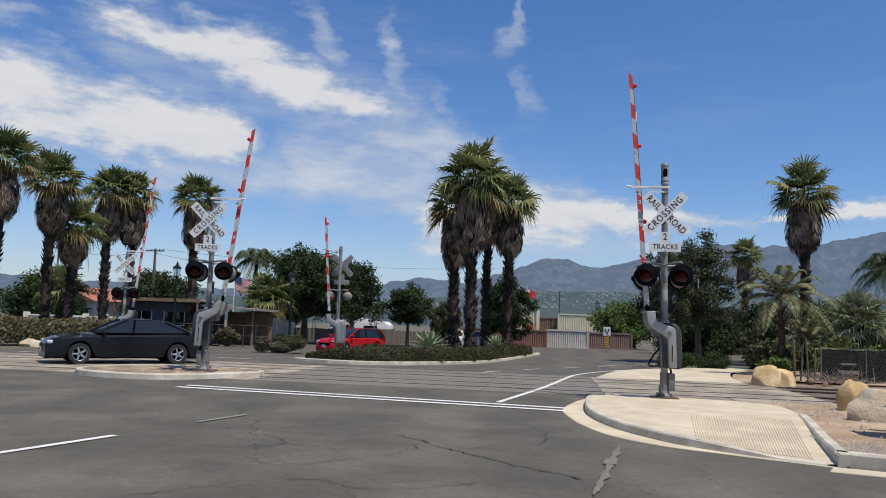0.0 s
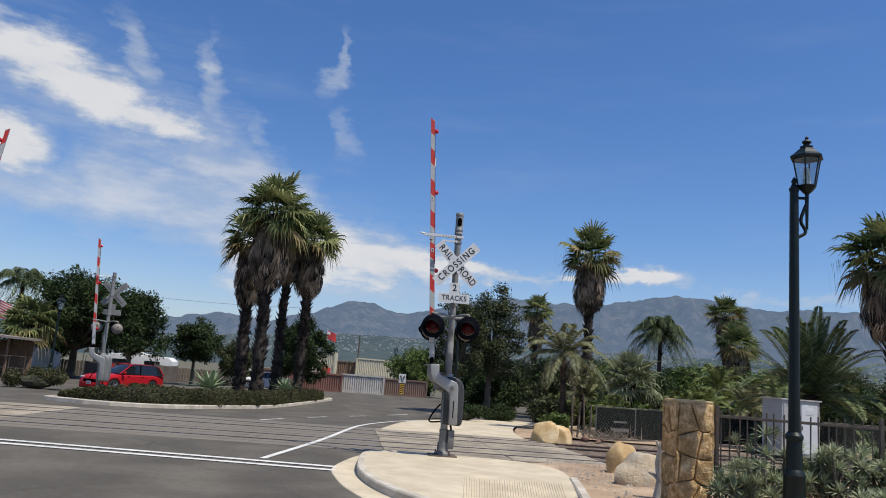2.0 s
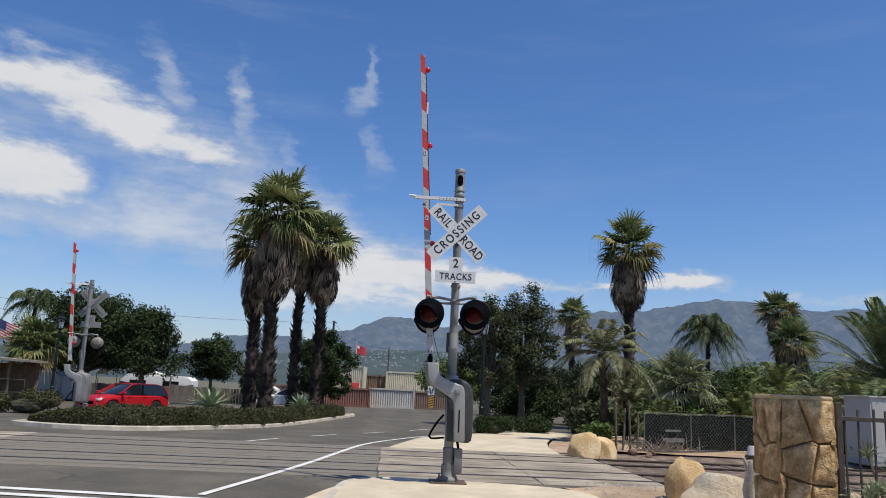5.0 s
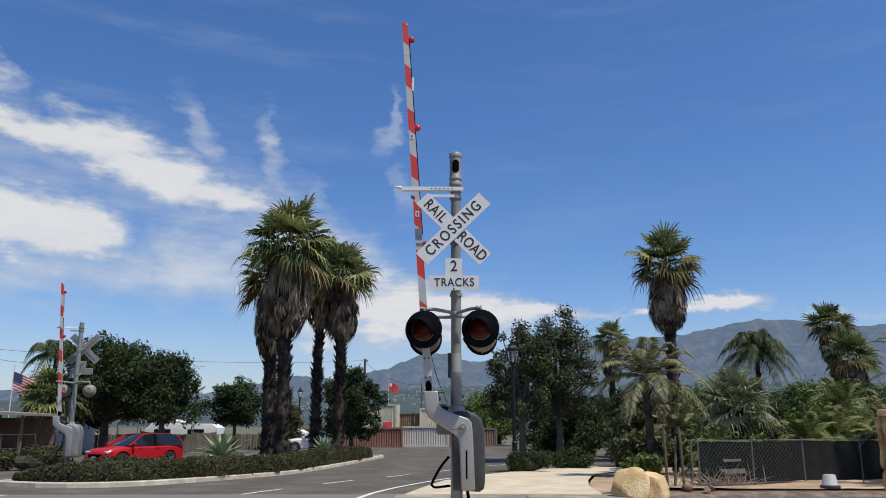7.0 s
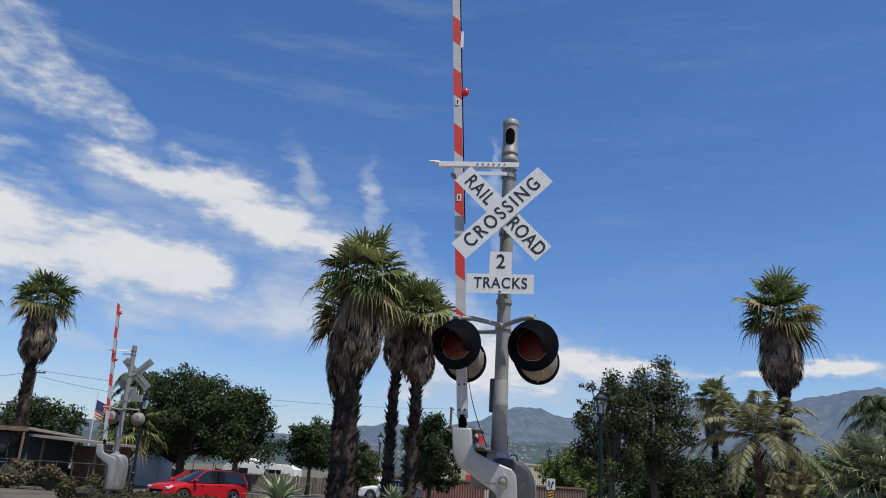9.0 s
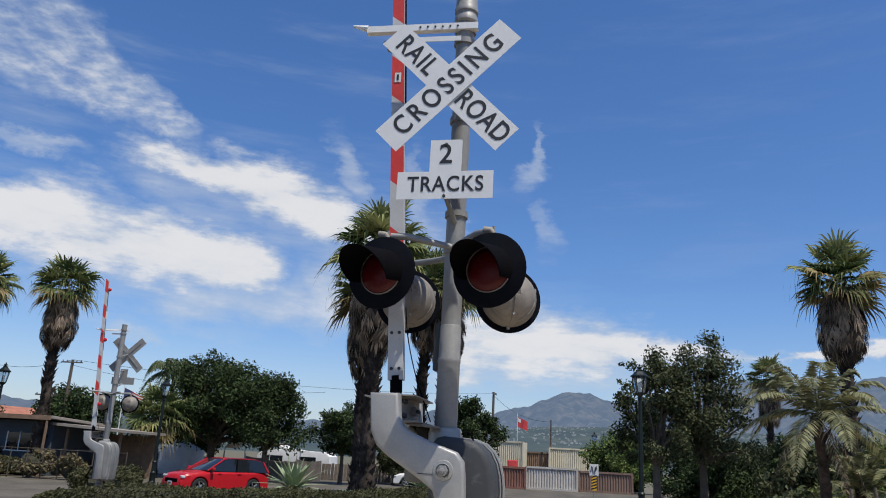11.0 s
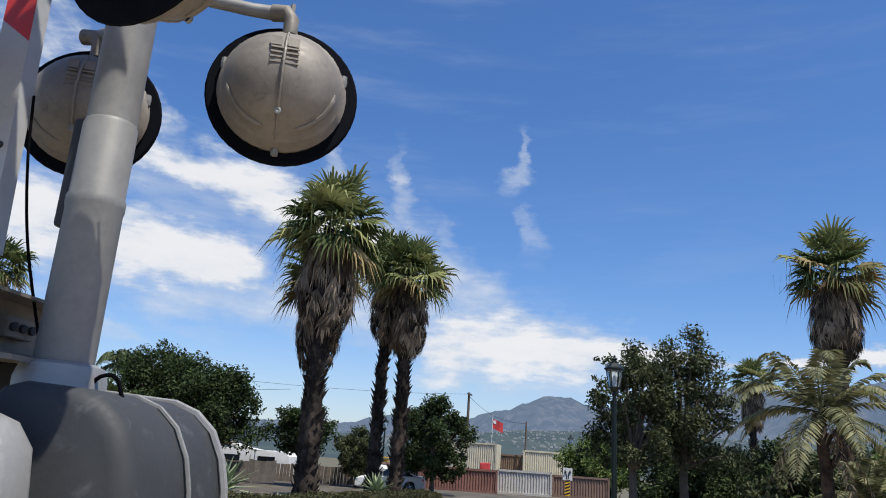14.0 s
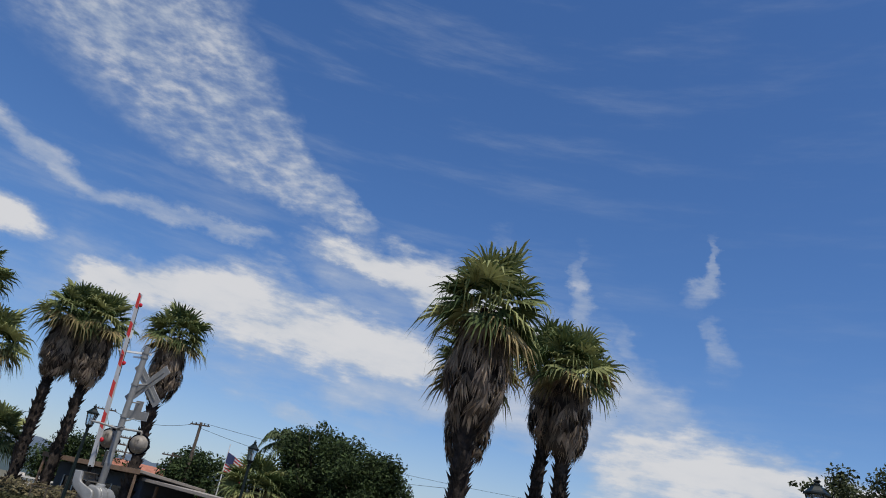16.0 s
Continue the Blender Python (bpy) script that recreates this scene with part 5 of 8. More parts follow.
    z = length - 0.36 - 0.748 * 6
    edges = []
    while z < length - 0.01:
        edges += [(z, "band_red"), (z + 0.37, "band_white")]
        z += 0.748
    cuts = [(0.06, "band_white", 0)] + [(max(0.07, e), c, 1) for e, c in edges if e > 0.3] + [(length, "", 0)]
    for (z0, c, s0), (z1, _, s1) in zip(cuts, cuts[1:]):
        bm = bmesh.new()
        a, b = [bm.verts.new(v) for v in ring(z0, s0 * s)], [bm.verts.new(v) for v in ring(z1, s1 * s)]
        for k in range(4):
            bm.faces.new((a[k], a[(k + 1) % 4], b[(k + 1) % 4], b[k]))
        bm.faces.new(a[::-1])
        bm.faces.new(b)
        bm.faces.ensure_lookup_table()
        for k in (1, 3):
            bm.faces[k].material_index = 1
        bmesh.ops.recalc_face_normals(bm, faces=bm.faces)
        part("red_band" if c == "band_red" else "white_band", bm, (c, "band_white"), sig, "red reflective band" if c == "band_red" else "white reflective band")
    for k, z in enumerate((length - 0.28, length - 1.78, length - 3.62)):
        p = foot + ax * z + across * s * 0.085
        lamp = part("gate_light", lathe_bm([(0.0, -0.03), (0.03, -0.03), (0.052, -0.015), (0.055, 0.0), (0.052, 0.015), (0.03, 0.03), (0.0, 0.03)], 16, Matrix.Translation(p) @ pose(0, 0, 0, 90, 0, 0)), "redlamp", sig, "small red light on the boom", smooth=50)
        part("light_bracket", box_bm(p - across * s * 0.045, (0.05, 0.04, 0.06), bevel=0.005), "band_red", lamp)
    part("wire", tube_bm([foot + ax * u + across * s * (0.064 - 0.012 * u / length) + deep * 0.0 for u in (2.2, 2.8, 3.4, length - 1.78, length - 0.3)], 0.007, 6), "matteblack", sig, "black cable along the boom")
    part("splice_plate", box_bm((0, 0, 0), (0.03, 0.05, 0.22)), "white", sig).matrix_local = Matrix.Translation(foot + ax * (length - 1.05) + across * s * 0.065)
    for z in (length - 1.92, length - 3.15):
        p = foot + ax * z - deep * 0.0355 * s * 0 - Vector((0, 0.034, 0))
        tagp = part("sticker", box_bm(p, (0.052, 0.004, 0.085)), "sign", sig, "small white sticker")
        part("sticker_bar", box_bm(p - Vector((0, 0.003, 0)), (0.018, 0.004, 0.05)), "ink", tagp)
    for z in (0.14, 0.40):
        for dx in (-0.028, 0.028):
            part("boom_bolt", lathe_bm([(0.012, 0), (0.012, 0.01), (0.0, 0.014)], 8, Matrix.Translation(foot + ax * z + across * dx + Vector((0, -0.032, 0))) @ pose(0, 0, 0, 90, 0, 0)), "cover", sig)
    return sig


crossing_signal(Matrix(), 1, "silver crossing signal with a raised striped gate on the sidewalk")
crossing_signal(pose(-12.1, 2.2, 0.0, 0, 0, 10), -1, "silver crossing signal with a raised gate on the small earth island", tip=(-0.95, 0.1, 6.9), bell=False)
crossing_signal(pose(-11.83, 14.48, -0.13, 0, 0, 186), -1, "grey crossing signal with a raised gate in the median hedge", tip=(-0.77, -0.05, 6.30), bell=False, scale=0.985, rear=False, cover_mat="galv")
crossing_signal(pose(-23.2, 16.6, -0.25, 0, 0, 22), -1, "crossing signal with a raised gate across the western carriageway", tip=(-1.0, 0.1, 8.6), bell=False)

# ---------------------------------------------------------------- plants


def fan_leaf(verts, faces, origin, direction, size, droop, rng, blades=20):
    """A fan-palm leaf: stalk, a pleated plate, and free pointed segments with hanging tips, all one piece."""
    d = direction.normalized()
    side = d.cross(Vector((0, 0, 1)))
    side = side.normalized() if side.length > 0.05 else Vector((1, 0, 0))
    stalk = size * rng.uniform(0.44, 0.72)
    hub = origin + d * stalk - Vector((0, 0, droop * stalk * 0.2))
    d = (d - Vector((0, 0, 0.35 * droop))).normalized()
    roll = rng.uniform(-0.5, 0.5)
    up = side.cross(d).normalized()
    side, up = side * math.cos(roll) + up * math.sin(roll), up * math.cos(roll) - side * math.sin(roll)
    w = 0.028 * size
    i = len(verts)
    verts += [origin + side * w, origin - side * w, hub]
    faces.append((i, i + 1, i + 2))
    h = i + 2
    full = size * rng.uniform(0.72, 0.92)

    def at(a, f, r, pleat):
        ray_d = d * math.cos(a) + side * math.sin(a) + up * (0.22 * abs(math.sin(a)) - 0.06)
        return hub + ray_d.normalized() * r * f + up * pleat - Vector((0, 0, r * droop * 0.55 * f * f))

    prev = None
    for k in range(blades + 1):
        a = radians(-112 + 224 * k / blades)
        r = full * (0.74 + 0.26 * math.cos(a * 0.8))
        verts.append(at(a, 0.40, r, 0.022 * size * (1 if k % 2 else -1)))
        now = len(verts) - 1
        if prev is not None:
            faces.append((h, prev, now))
            m = a - radians(112 / blades) + rng.uniform(-0.05, 0.05)
            rr = r * rng.uniform(0.80, 1.12)
            c = at(m, 0.74, rr, 0.0) - Vector((0, 0, 0.05 * rr * rng.random()))
            t = (verts[now] - verts[prev]) * 0.27
            tip = at(m, 0.98, rr, 0.0) - Vector((0, 0, rr * (0.05 + (0.12 + droop) * rng.uniform(0.15, 0.85))))
            verts.extend((c - t, c + t, tip))
            j = len(verts) - 3
            faces.extend(((prev, now, j + 1, j), (j, j + 1, j + 2)))
        prev = now


def fan_crown(seed, size=1.0, leaves=46, old=0.18):
    """Green crown and its yellowing lower leaves about the top of a trunk."""
    rng = random.Random(seed)
    green, gf, yellow, yf = [], [], [], []
    for k in range(leaves):
        u = (k + 0.5) / leaves
        el = radians(78 - 102 * u ** 0.82 + rng.uniform(-10, 10))
        az = k * 2.39996 + rng.uniform(-0.3, 0.3)
        d = Vector((math.cos(az) * math.cos(el), math.sin(az) * math.cos(el), math.sin(el)))
        droop = 0.10 + 0.42 * u ** 1.6
        target = (yellow, yf) if k > leaves * (1 - old) and rng.random() < 0.6 else (green, gf)
        fan_leaf(*target, Vector((0, 0, 0.3 - 0.3 * u)) + d * 0.12, d, size * rng.uniform(0.76, 1.0), droop, rng)
    for k in range(70):  # threads that hang from the lower leaves
        az, el = rng.uniform(0, 2 * math.pi), radians(rng.uniform(-15, 18))
        r = size * rng.uniform(0.75, 1.35)
        p = Vector((math.cos(az) * math.cos(el), math.sin(az) * math.cos(el), math.sin(el))) * r
        t = Vector((-math.sin(az), math.cos(az), 0)) * 0.013 * size
        i = len(green)
        green += [p + t, p - t, p + Vector((rng.uniform(-0.1, 0.1), rng.uniform(-0.1, 0.1), -size * rng.uniform(0.2, 0.65)))]
        gf.append((i, i + 1, i + 2))
    return (green, gf), (yellow, yf)


def palm_skirt(seed, length, wide, size=1.0, count=210):
    """Dead leaves folded down round the trunk, each a hanging bunch of pointed strips."""
    rng = random.Random(seed)
    verts, faces = [], []

    def prof(u):
        u = max(0.0, u)
        top = 0.50 + 0.52 * math.sin(0.5 * math.pi * min(1.0, u / 0.48))
        return wide * (top if u < 0.62 else max(0.36, 1.02 - 0.66 * ((min(u, 1.1) - 0.62) / 0.40) ** 1.7))

    for k in range(count):
        u = rng.random() ** 1.1 * 0.80
        az = rng.uniform(0, 2 * math.pi)
        out, tan = Vector((math.cos(az), math.sin(az), 0)), Vector((-math.sin(az), math.cos(az), 0))
        tuft = 1 + 0.22 * noise.noise(Vector((math.cos(az) * 2.2, math.sin(az) * 2.2, u * 3 + seed)))
        ln = rng.uniform(0.55, 1.05) * size * (1.0 - 0.30 * u)
        knee = out * prof(u) * tuft * rng.uniform(0.80, 1.06) + Vector((0, 0, -u * length))
        root = out * 0.2 + Vector((0, 0, -u * length + rng.uniform(0.05, 0.25)))
        i = len(verts)
        verts += [root + tan * 0.03, root - tan * 0.03, knee]
        faces.append((i, i + 1, i + 2))
        h = i + 2
        swing = rng.uniform(-0.16, 0.16)
        for n in range(9):
            f = (n - 4) / 4 + rng.uniform(-0.12, 0.12)
            l = ln * rng.uniform(0.65, 1.1) * (1 - 0.15 * abs(f))
            w = rng.uniform(0.014, 0.032) * size
            u2 = u + l / length
            r2 = max(0.22, prof(u2)) * tuft * rng.uniform(0.86, 1.10)
            m = knee.lerp(out * r2 + Vector((0, 0, knee.z - l)), 0.5) + tan * (f * 0.13 * size + swing * 0.5) + out * 0.05
            e = out * r2 + tan * (f * 0.20 * size + swing) + Vector((0, 0, knee.z - l))
            j = len(verts)
            verts.extend((m - tan * w, m + tan * w, e))
            faces.extend(((h, j, j + 1), (j + 1, j, j + 2)))
    for k in range(int(9 * size)):  # whole dead leaves just under the crown
        az, u = k * 2.39996 + rng.uniform(-0.4, 0.4), rng.random()
        el = radians(-34 - 40 * u ** 0.7 + rng.uniform(-10, 10))
        d = Vector((math.cos(az) * math.cos(el), math.sin(az) * math.cos(el), math.sin(el)))
        fan_leaf(verts, faces, Vector((0, 0, 0.05 - 0.2 * length * u)) + d * 0.15, d, size * rng.uniform(0.55, 0.85), 1.0, rng, 14)
    return raw(verts, faces)


def palm_trunk(seed, height, r0, r1, lean=(0, 0), stubs=420):
    """Tapered trunk roughened by rings and the cut bases of old leaves."""
    rng = random.Random(seed)
    n = 24
    pts, rad = [], []
    for k in range(n + 1):
        u = k / n
        pts.append((lean[0] * u + 0.05 * math.sin(u * 5 + seed), lean[1] * u + 0.05 * math.cos(u * 4 + seed), height * u))
        rad.append((r0 * (1 + 0.5 * max(0, 0.12 - u) / 0.12) * (1 - u) + r1 * u) * rng.uniform(0.93, 1.07))
    bm = tube_bm(pts, rad, 14)
    for _ in range(stubs):
        u = rng.random()
        az = rng.uniform(0, 2 * math.pi)
        c = Vector(pts[min(n, int(u * n))])
        c.z = height * u
        r = r0 * (1 - u) + r1 * u
        o = Vector((math.cos(az), math.sin(az), 0))
        t = Vector((-math.sin(az), math.cos(az), 0))
        s = rng.uniform(0.09, 0.24)
        a, b, e = c + o * r * 0.9 + t * s * 0.6, c + o * r * 0.9 - t * s * 0.6, c + o * (r + s * 0.9) + Vector((0, 0, s * 1.1))
        f = c + o * r * 0.9 - Vector((0, 0, s))
        va, vb, ve, vf = [bm.verts.new(v) for v in (a, b, e, f)]
        for tri_f in ((va, vb, ve), (va, ve, vf), (vb, vf, ve)):
            bm.faces.new(tri_f)
    return bm


CROWNS, SKIRTS = {}, {}


def fan_palm(x, y, z, crown_z, label, seed=0, skirt=2.6, wide=0.62, size=1.0, r0=0.27, r1=0.2, lean=(0, 0), old=0.18, leaves=46, group="fan palms", leafmat="fan"):
    palm = thing("fan_palm", pose(x, y, z), label, "palm tree", group)
    h = crown_z - z
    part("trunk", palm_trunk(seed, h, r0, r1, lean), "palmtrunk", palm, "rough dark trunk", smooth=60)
    key = (seed % 4, round(size, 1), old, leaves, leafmat)
    if key not in CROWNS:
        (a, af), (b, bf) = fan_crown(seed % 4 + 10, size * 1.22, leaves, old)
        CROWNS[key] = link_mesh("crown", raw(a, af), leafmat), link_mesh("yellow_leaves", raw(b, bf), "fan_old")
    for name, me, tag in (("crown", CROWNS[key][0], "green fan leaves"), ("yellow_leaves", CROWNS[key][1], "yellowing lower leaves")):
        if len(me.polygons):
            ob = new(name, me)
            ob.parent = palm
            ob.matrix_local = pose(lean[0], lean[1], h, 0, 0, (seed * 67) % 360)
            tagged(ob, tag)
    if skirt:
        sk = part("skirt", palm_skirt(seed, skirt, wide, size), "skirt", palm, "hanging skirt of dead brown leaves")
        sk.matrix_local = pose(lean[0], lean[1], h - 0.1)
        # Dark core behind the strips paints the shade of the skirt's gaps.
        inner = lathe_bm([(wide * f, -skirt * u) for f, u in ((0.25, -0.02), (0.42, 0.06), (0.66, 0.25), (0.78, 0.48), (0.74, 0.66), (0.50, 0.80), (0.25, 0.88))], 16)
        part("dark_inner_core", inner, "palmtrunk", palm, "added dark core that darkens the gaps in the skirt", smooth=60).matrix_local = pose(lean[0], lean[1], h - 0.1)
    return palm


def feather_fronds(seed, count, length, rise, droop, leaflets=34, leaf_len=0.5, width=0.035, hang=0.4):
    """Arching fronds with two rows of leaflets."""
    rng = random.Random(seed)
    verts, faces = [], []
    for k in range(count):
        az = k * 2.39996 + rng.uniform(-0.3, 0.3)
        el = radians(rise - (rise + 20) * (k / count) ** 1.1 + rng.uniform(-6, 6))
        ln = length * rng.uniform(0.85, 1.1)
        out = Vector((math.cos(az), math.sin(az), 0))
        tan = Vector((-math.sin(az), math.cos(az), 0))
        pts = []
        for j in range(leaflets + 1):
            u = j / leaflets
            pts.append(out * ln * u * math.cos(el) * (1 - 0.12 * u * u) + Vector((0, 0, ln * (u * math.sin(el) - droop * u * u * u))) )
        w = 0.02 * length * 0.5
        for a, b, u in zip(pts, pts[1:], range(leaflets)):
            i = len(verts)
            f = w * (1 - u / leaflets)
            verts += [a + tan * f, a - tan * f, b - tan * f, b + tan * f]
            faces.append((i, i + 1, i + 2, i + 3))
        for j in range(3, leaflets + 1):
            u = j / leaflets
            d = (pts[j] - pts[j - 1]).normalized()
            up = d.cross(tan).normalized()
            for s in (-1, 1):
                l = leaf_len * math.sin(math.pi * (0.18 + 0.80 * u)) ** 0.7 * rng.uniform(0.85, 1.12)
                v = (tan * s * 0.85 + d * 0.5 - up * 0.15 * s * 0 + Vector((0, 0, 0.25 - hang * rng.uniform(0.6, 1.3)))).normalized()
                i = len(verts)
                e = pts[j] + v * l - Vector((0, 0, hang * l * 0.45))
                m_ = pts[j] + v * l * 0.5
                verts += [pts[j], m_ + d * width, m_ - d * width, e]
                faces += [(i, i + 2, i + 1), (i + 1, i + 2, i + 3)]
    return raw(verts, faces)


def feather_palm(x, y, z, crown_z, label, seed, leaflets=34, length=2.6, count=26, rise=78, droop=0.55, mat="feather", r0=0.16, r1=0.12, leaf_len=0.5, hang=0.4, boots=0.0, width=0.035, dead=0):
    palm = thing("feather_palm", pose(x, y, z), label, "palm tree", "feather palms")
    h = crown_z - z
    part("trunk", palm_trunk(seed, h, r0, r1, stubs=60 if boots else 24), "palmtrunk", palm, "ringed trunk", smooth=60)
    c = part("crown", feather_fronds(seed, count, length, rise, droop, leaflets=leaflets, leaf_len=leaf_len, hang=hang, width=width), mat, palm, "arching feather fronds")
    c.matrix_local = pose(0, 0, h)
    if dead:
        d = part("dead_fronds", feather_fronds(seed + 5, dead, length * 0.7, -55, 0.5, leaflets=18, leaf_len=0.3, hang=0.8), "skirt", palm, "hanging dry fronds")
        d.matrix_local = pose(0, 0, h - 0.1)
    return palm


def leaf_cloud(seed, clumps, leaves, size, flat_=1.0):
    """Small leaves over and inside clumps (centre, radius); gaps stay between the clumps."""
    rng = np.random.RandomState(seed)
    total = sum(r * r for _, r in clumps)
    verts, faces = [], []
    for c, r in clumps:
        n = int(leaves * r * r / total)
        d = rng.normal(size=(n, 3))
        d /= np.linalg.norm(d, axis=1)[:, None]
        rr = r * (0.30 + 1.0 * rng.rand(n) ** 0.8)
        lump = np.array([1 + 0.28 * noise.noise(Vector(tuple(v * 2.3)) + Vector((seed, c[0], c[2]))) for v in d])
        p = np.array(c) + d * (rr * lump)[:, None] * np.array([1, 1, 0.85 * flat_])
        nrm = d * 0.6 + rng.normal(size=(n, 3)) * 0.6 + np.array([0, 0, 0.35])
        nrm /= np.linalg.norm(nrm, axis=1)[:, None]
        a = np.cross(nrm, rng.normal(size=(n, 3)))
        a /= np.linalg.norm(a, axis=1)[:, None]
        b = np.cross(nrm, a)
        s = size * (0.6 + 0.8 * rng.rand(n))[:, None]
        quad = np.stack([p - a * s, p - b * s * 0.5 + nrm * s * 0.12, p + a * s, p + b * s * 0.5 + nrm * s * 0.12], 1)
        i0 = len(verts)
        verts += [tuple(v) for v in quad.reshape(-1, 3)]
        faces += [(i0 + 4 * k, i0 + 4 * k + 1, i0 + 4 * k + 2, i0 + 4 * k + 3) for k in range(n)]
    return verts, faces


def broad_tree(x, y, z, height, spread, label, seed, mat="oak", leaves=7000, leaf=0.13, trunk=0.16, low=0.25, clump=26, airy=False):
    """Trunk, forking limbs and a crown of leaf clumps with an uneven outline."""
    tree = thing("tree", pose(x, y, z), label, "tree", "broad-leaved trees")
    rng = random.Random(seed)
    bm = bmesh.new()
    fork = height * max(0.18, low * 0.9)
    add_tube(bm, [(0, 0, -0.05), (0.03, 0.02, fork * 0.5), (0, 0.04, fork)], [trunk * 1.35, trunk, trunk * 0.85], 10)
    clumps = []
    clump, leaves, leaf = int(clump * 2.4), int(leaves * 2.9), leaf * 0.58
    for k in range(clump):
        az = k * 2.39996 + rng.uniform(-0.5, 0.5)
        u = (k + 0.5) / clump
        zz = height * (low + (0.93 - low) * u) + rng.uniform(-0.05, 0.05) * height
        q = (zz / height - low) / (1 - low)
        rad = spread * (0.42 + 0.62 * math.sin(math.pi * min(1, 0.22 + 0.72 * q))) * (0.25 + 0.85 * rng.random() ** 0.7) * (1.0 if q < 0.8 else 0.6)
        rad *= 1.0 + 0.55 * noise.noise(Vector((math.cos(az) * 1.1, math.sin(az) * 1.1, zz / spread * 0.9 + seed * 1.7)))
        zz *= 1.0 + 0.16 * noise.noise(Vector((math.cos(az) * 1.4 + seed, math.sin(az) * 1.4, 3.0))) * q
        c = (rad * math.cos(az) * 0.8, rad * math.sin(az) * 0.8, zz)
        r = spread * rng.uniform(0.13, 0.29) * (0.9 if airy else 1.0)
        clumps.append((c, r))
        if k % 3 == 0:
            o = 1.18 + 0.3 * rng.random()
            clumps.append(((c[0] * o, c[1] * o, c[2] + spread * rng.uniform(-0.02, 0.16)), r * 0.42))
        if k % 2 == 0:
            mid = (c[0] * 0.45, c[1] * 0.45, fork + (zz - fork) * 0.55)
            add_tube(bm, [(0, 0.02, fork * 0.92), mid, c], [trunk * 0.6, trunk * 0.35, trunk * 0.1], 6)
    part("trunk", bm, "bark", tree, "branching brown trunk", smooth=60)
    part("crown", raw(*leaf_cloud(seed, clumps, leaves, leaf)), mat, tree, "dense crown of small leaves")
    return tree


def bush(x, y, z, sx, sy, h, label, seed, mat="hedge", leaves=2500, leaf=0.07, name="bush", group="bushes", turn=0):
    rng = random.Random(seed)
    ob = thing(name, pose(x, y, z, 0, 0, turn), label, "bush", group)
    clumps = []
    for k in range(14):
        r = min(sx, sy, h * 1.4) * rng.uniform(0.30, 0.48)
        clumps.append(((rng.uniform(-1, 1) * max(0, sx - r), rng.uniform(-1, 1) * max(0, sy - r), max(r * 0.6, rng.uniform(0.25, 0.75) * h)), r))
    part("foliage", raw(*leaf_cloud(seed, clumps, leaves, leaf)), mat, ob)
    # Added dark volume; its colour stands in for shade among the leaves.
    core = bmesh.new()
    bmesh.ops.create_icosphere(core, subdivisions=2, radius=1.0)
    for v in core.verts:
        v.co = Vector((v.co.x * sx * 0.55, v.co.y * sy * 0.55, h * 0.36 + v.co.z * h * 0.36)) * (1 + 0.12 * noise.noise(v.co * 2.5 + Vector((seed, 0, 0))))
    part("dark_core", core, "hedgecore", ob)
    return ob


def hedge_run(name, line, half, h, label, seed, leaves, leaf=0.05, mat="hedge"):
    """Clipped low hedge along a line, with a leafy skin over a dark filler volume."""
    rng = np.random.RandomState(seed)
    ob = thing(name, Matrix(), label, "hedge", "hedges")
    pts = curved([(*p, 0) for p in line], 60)
    rows = []
    prof = [(-1.0, 0.0), (-1.02, 0.5), (-0.85, 0.92), (0, 1.0), (0.85, 0.92), (1.02, 0.5), (1.0, 0.0)]
    frame_ = []
    for i, p in enumerate(pts):
        d = (pts[min(i + 1, 59)] - pts[max(i - 1, 0)]).normalized()
        frame_.append((p, Vector((-d.y, d.x, 0))))

    def surf(u, v, out=1.0):
        i = min(58, int(u * 59))
        f = u * 59 - i
        p = frame_[i][0].lerp(frame_[i + 1][0], f)
        s = frame_[i][1].lerp(frame_[i + 1][1], f)
        taper = min(1.0, 8 * u + 0.15, 8 * (1 - u) + 0.15) ** 0.5
        k = min(5, int(v * 6))
        g = v * 6 - k
        a = prof[k][0] * (1 - g) + prof[k + 1][0] * g
        b = prof[k][1] * (1 - g) + prof[k + 1][1] * g
        wob = 1 + 0.22 * noise.noise(Vector((p.x * 0.8, p.y * 0.8, a * 2 + seed))) + 0.12 * noise.noise(Vector((p.x * 3, p.y * 3, a * 3)))
        q = p + s * a * half * out * taper * wob
        return Vector((q.x, q.y, gz(p.y) + 0.10 + b * h * out * wob * taper))

    # Dark filler just under the leaf skin, painting the hedge's inner shade.
    part("dark_core", loft_bm([[tuple(surf(u / 70, v / 12, 0.9)) for u in range(71)] for v in range(13)]), "hedgecore", ob)
    verts, faces = [], []
    uv = rng.rand(leaves, 2)
    for k in range(leaves):
        p = surf(uv[k, 0], uv[k, 1], 0.92 + 0.16 * rng.rand())
        n = Vector(rng.normal(size=3)).normalized()
        a = n.orthogonal().normalized() * leaf * (0.6 + 0.8 * rng.rand())
        b = n.cross(a) * 0.5
        i = len(verts)
        verts += [p - a, p - b, p + a, p + b]
        faces.append((i, i + 1, i + 2, i + 3))
    part("foliage", raw(verts, faces), mat, ob)
    return ob


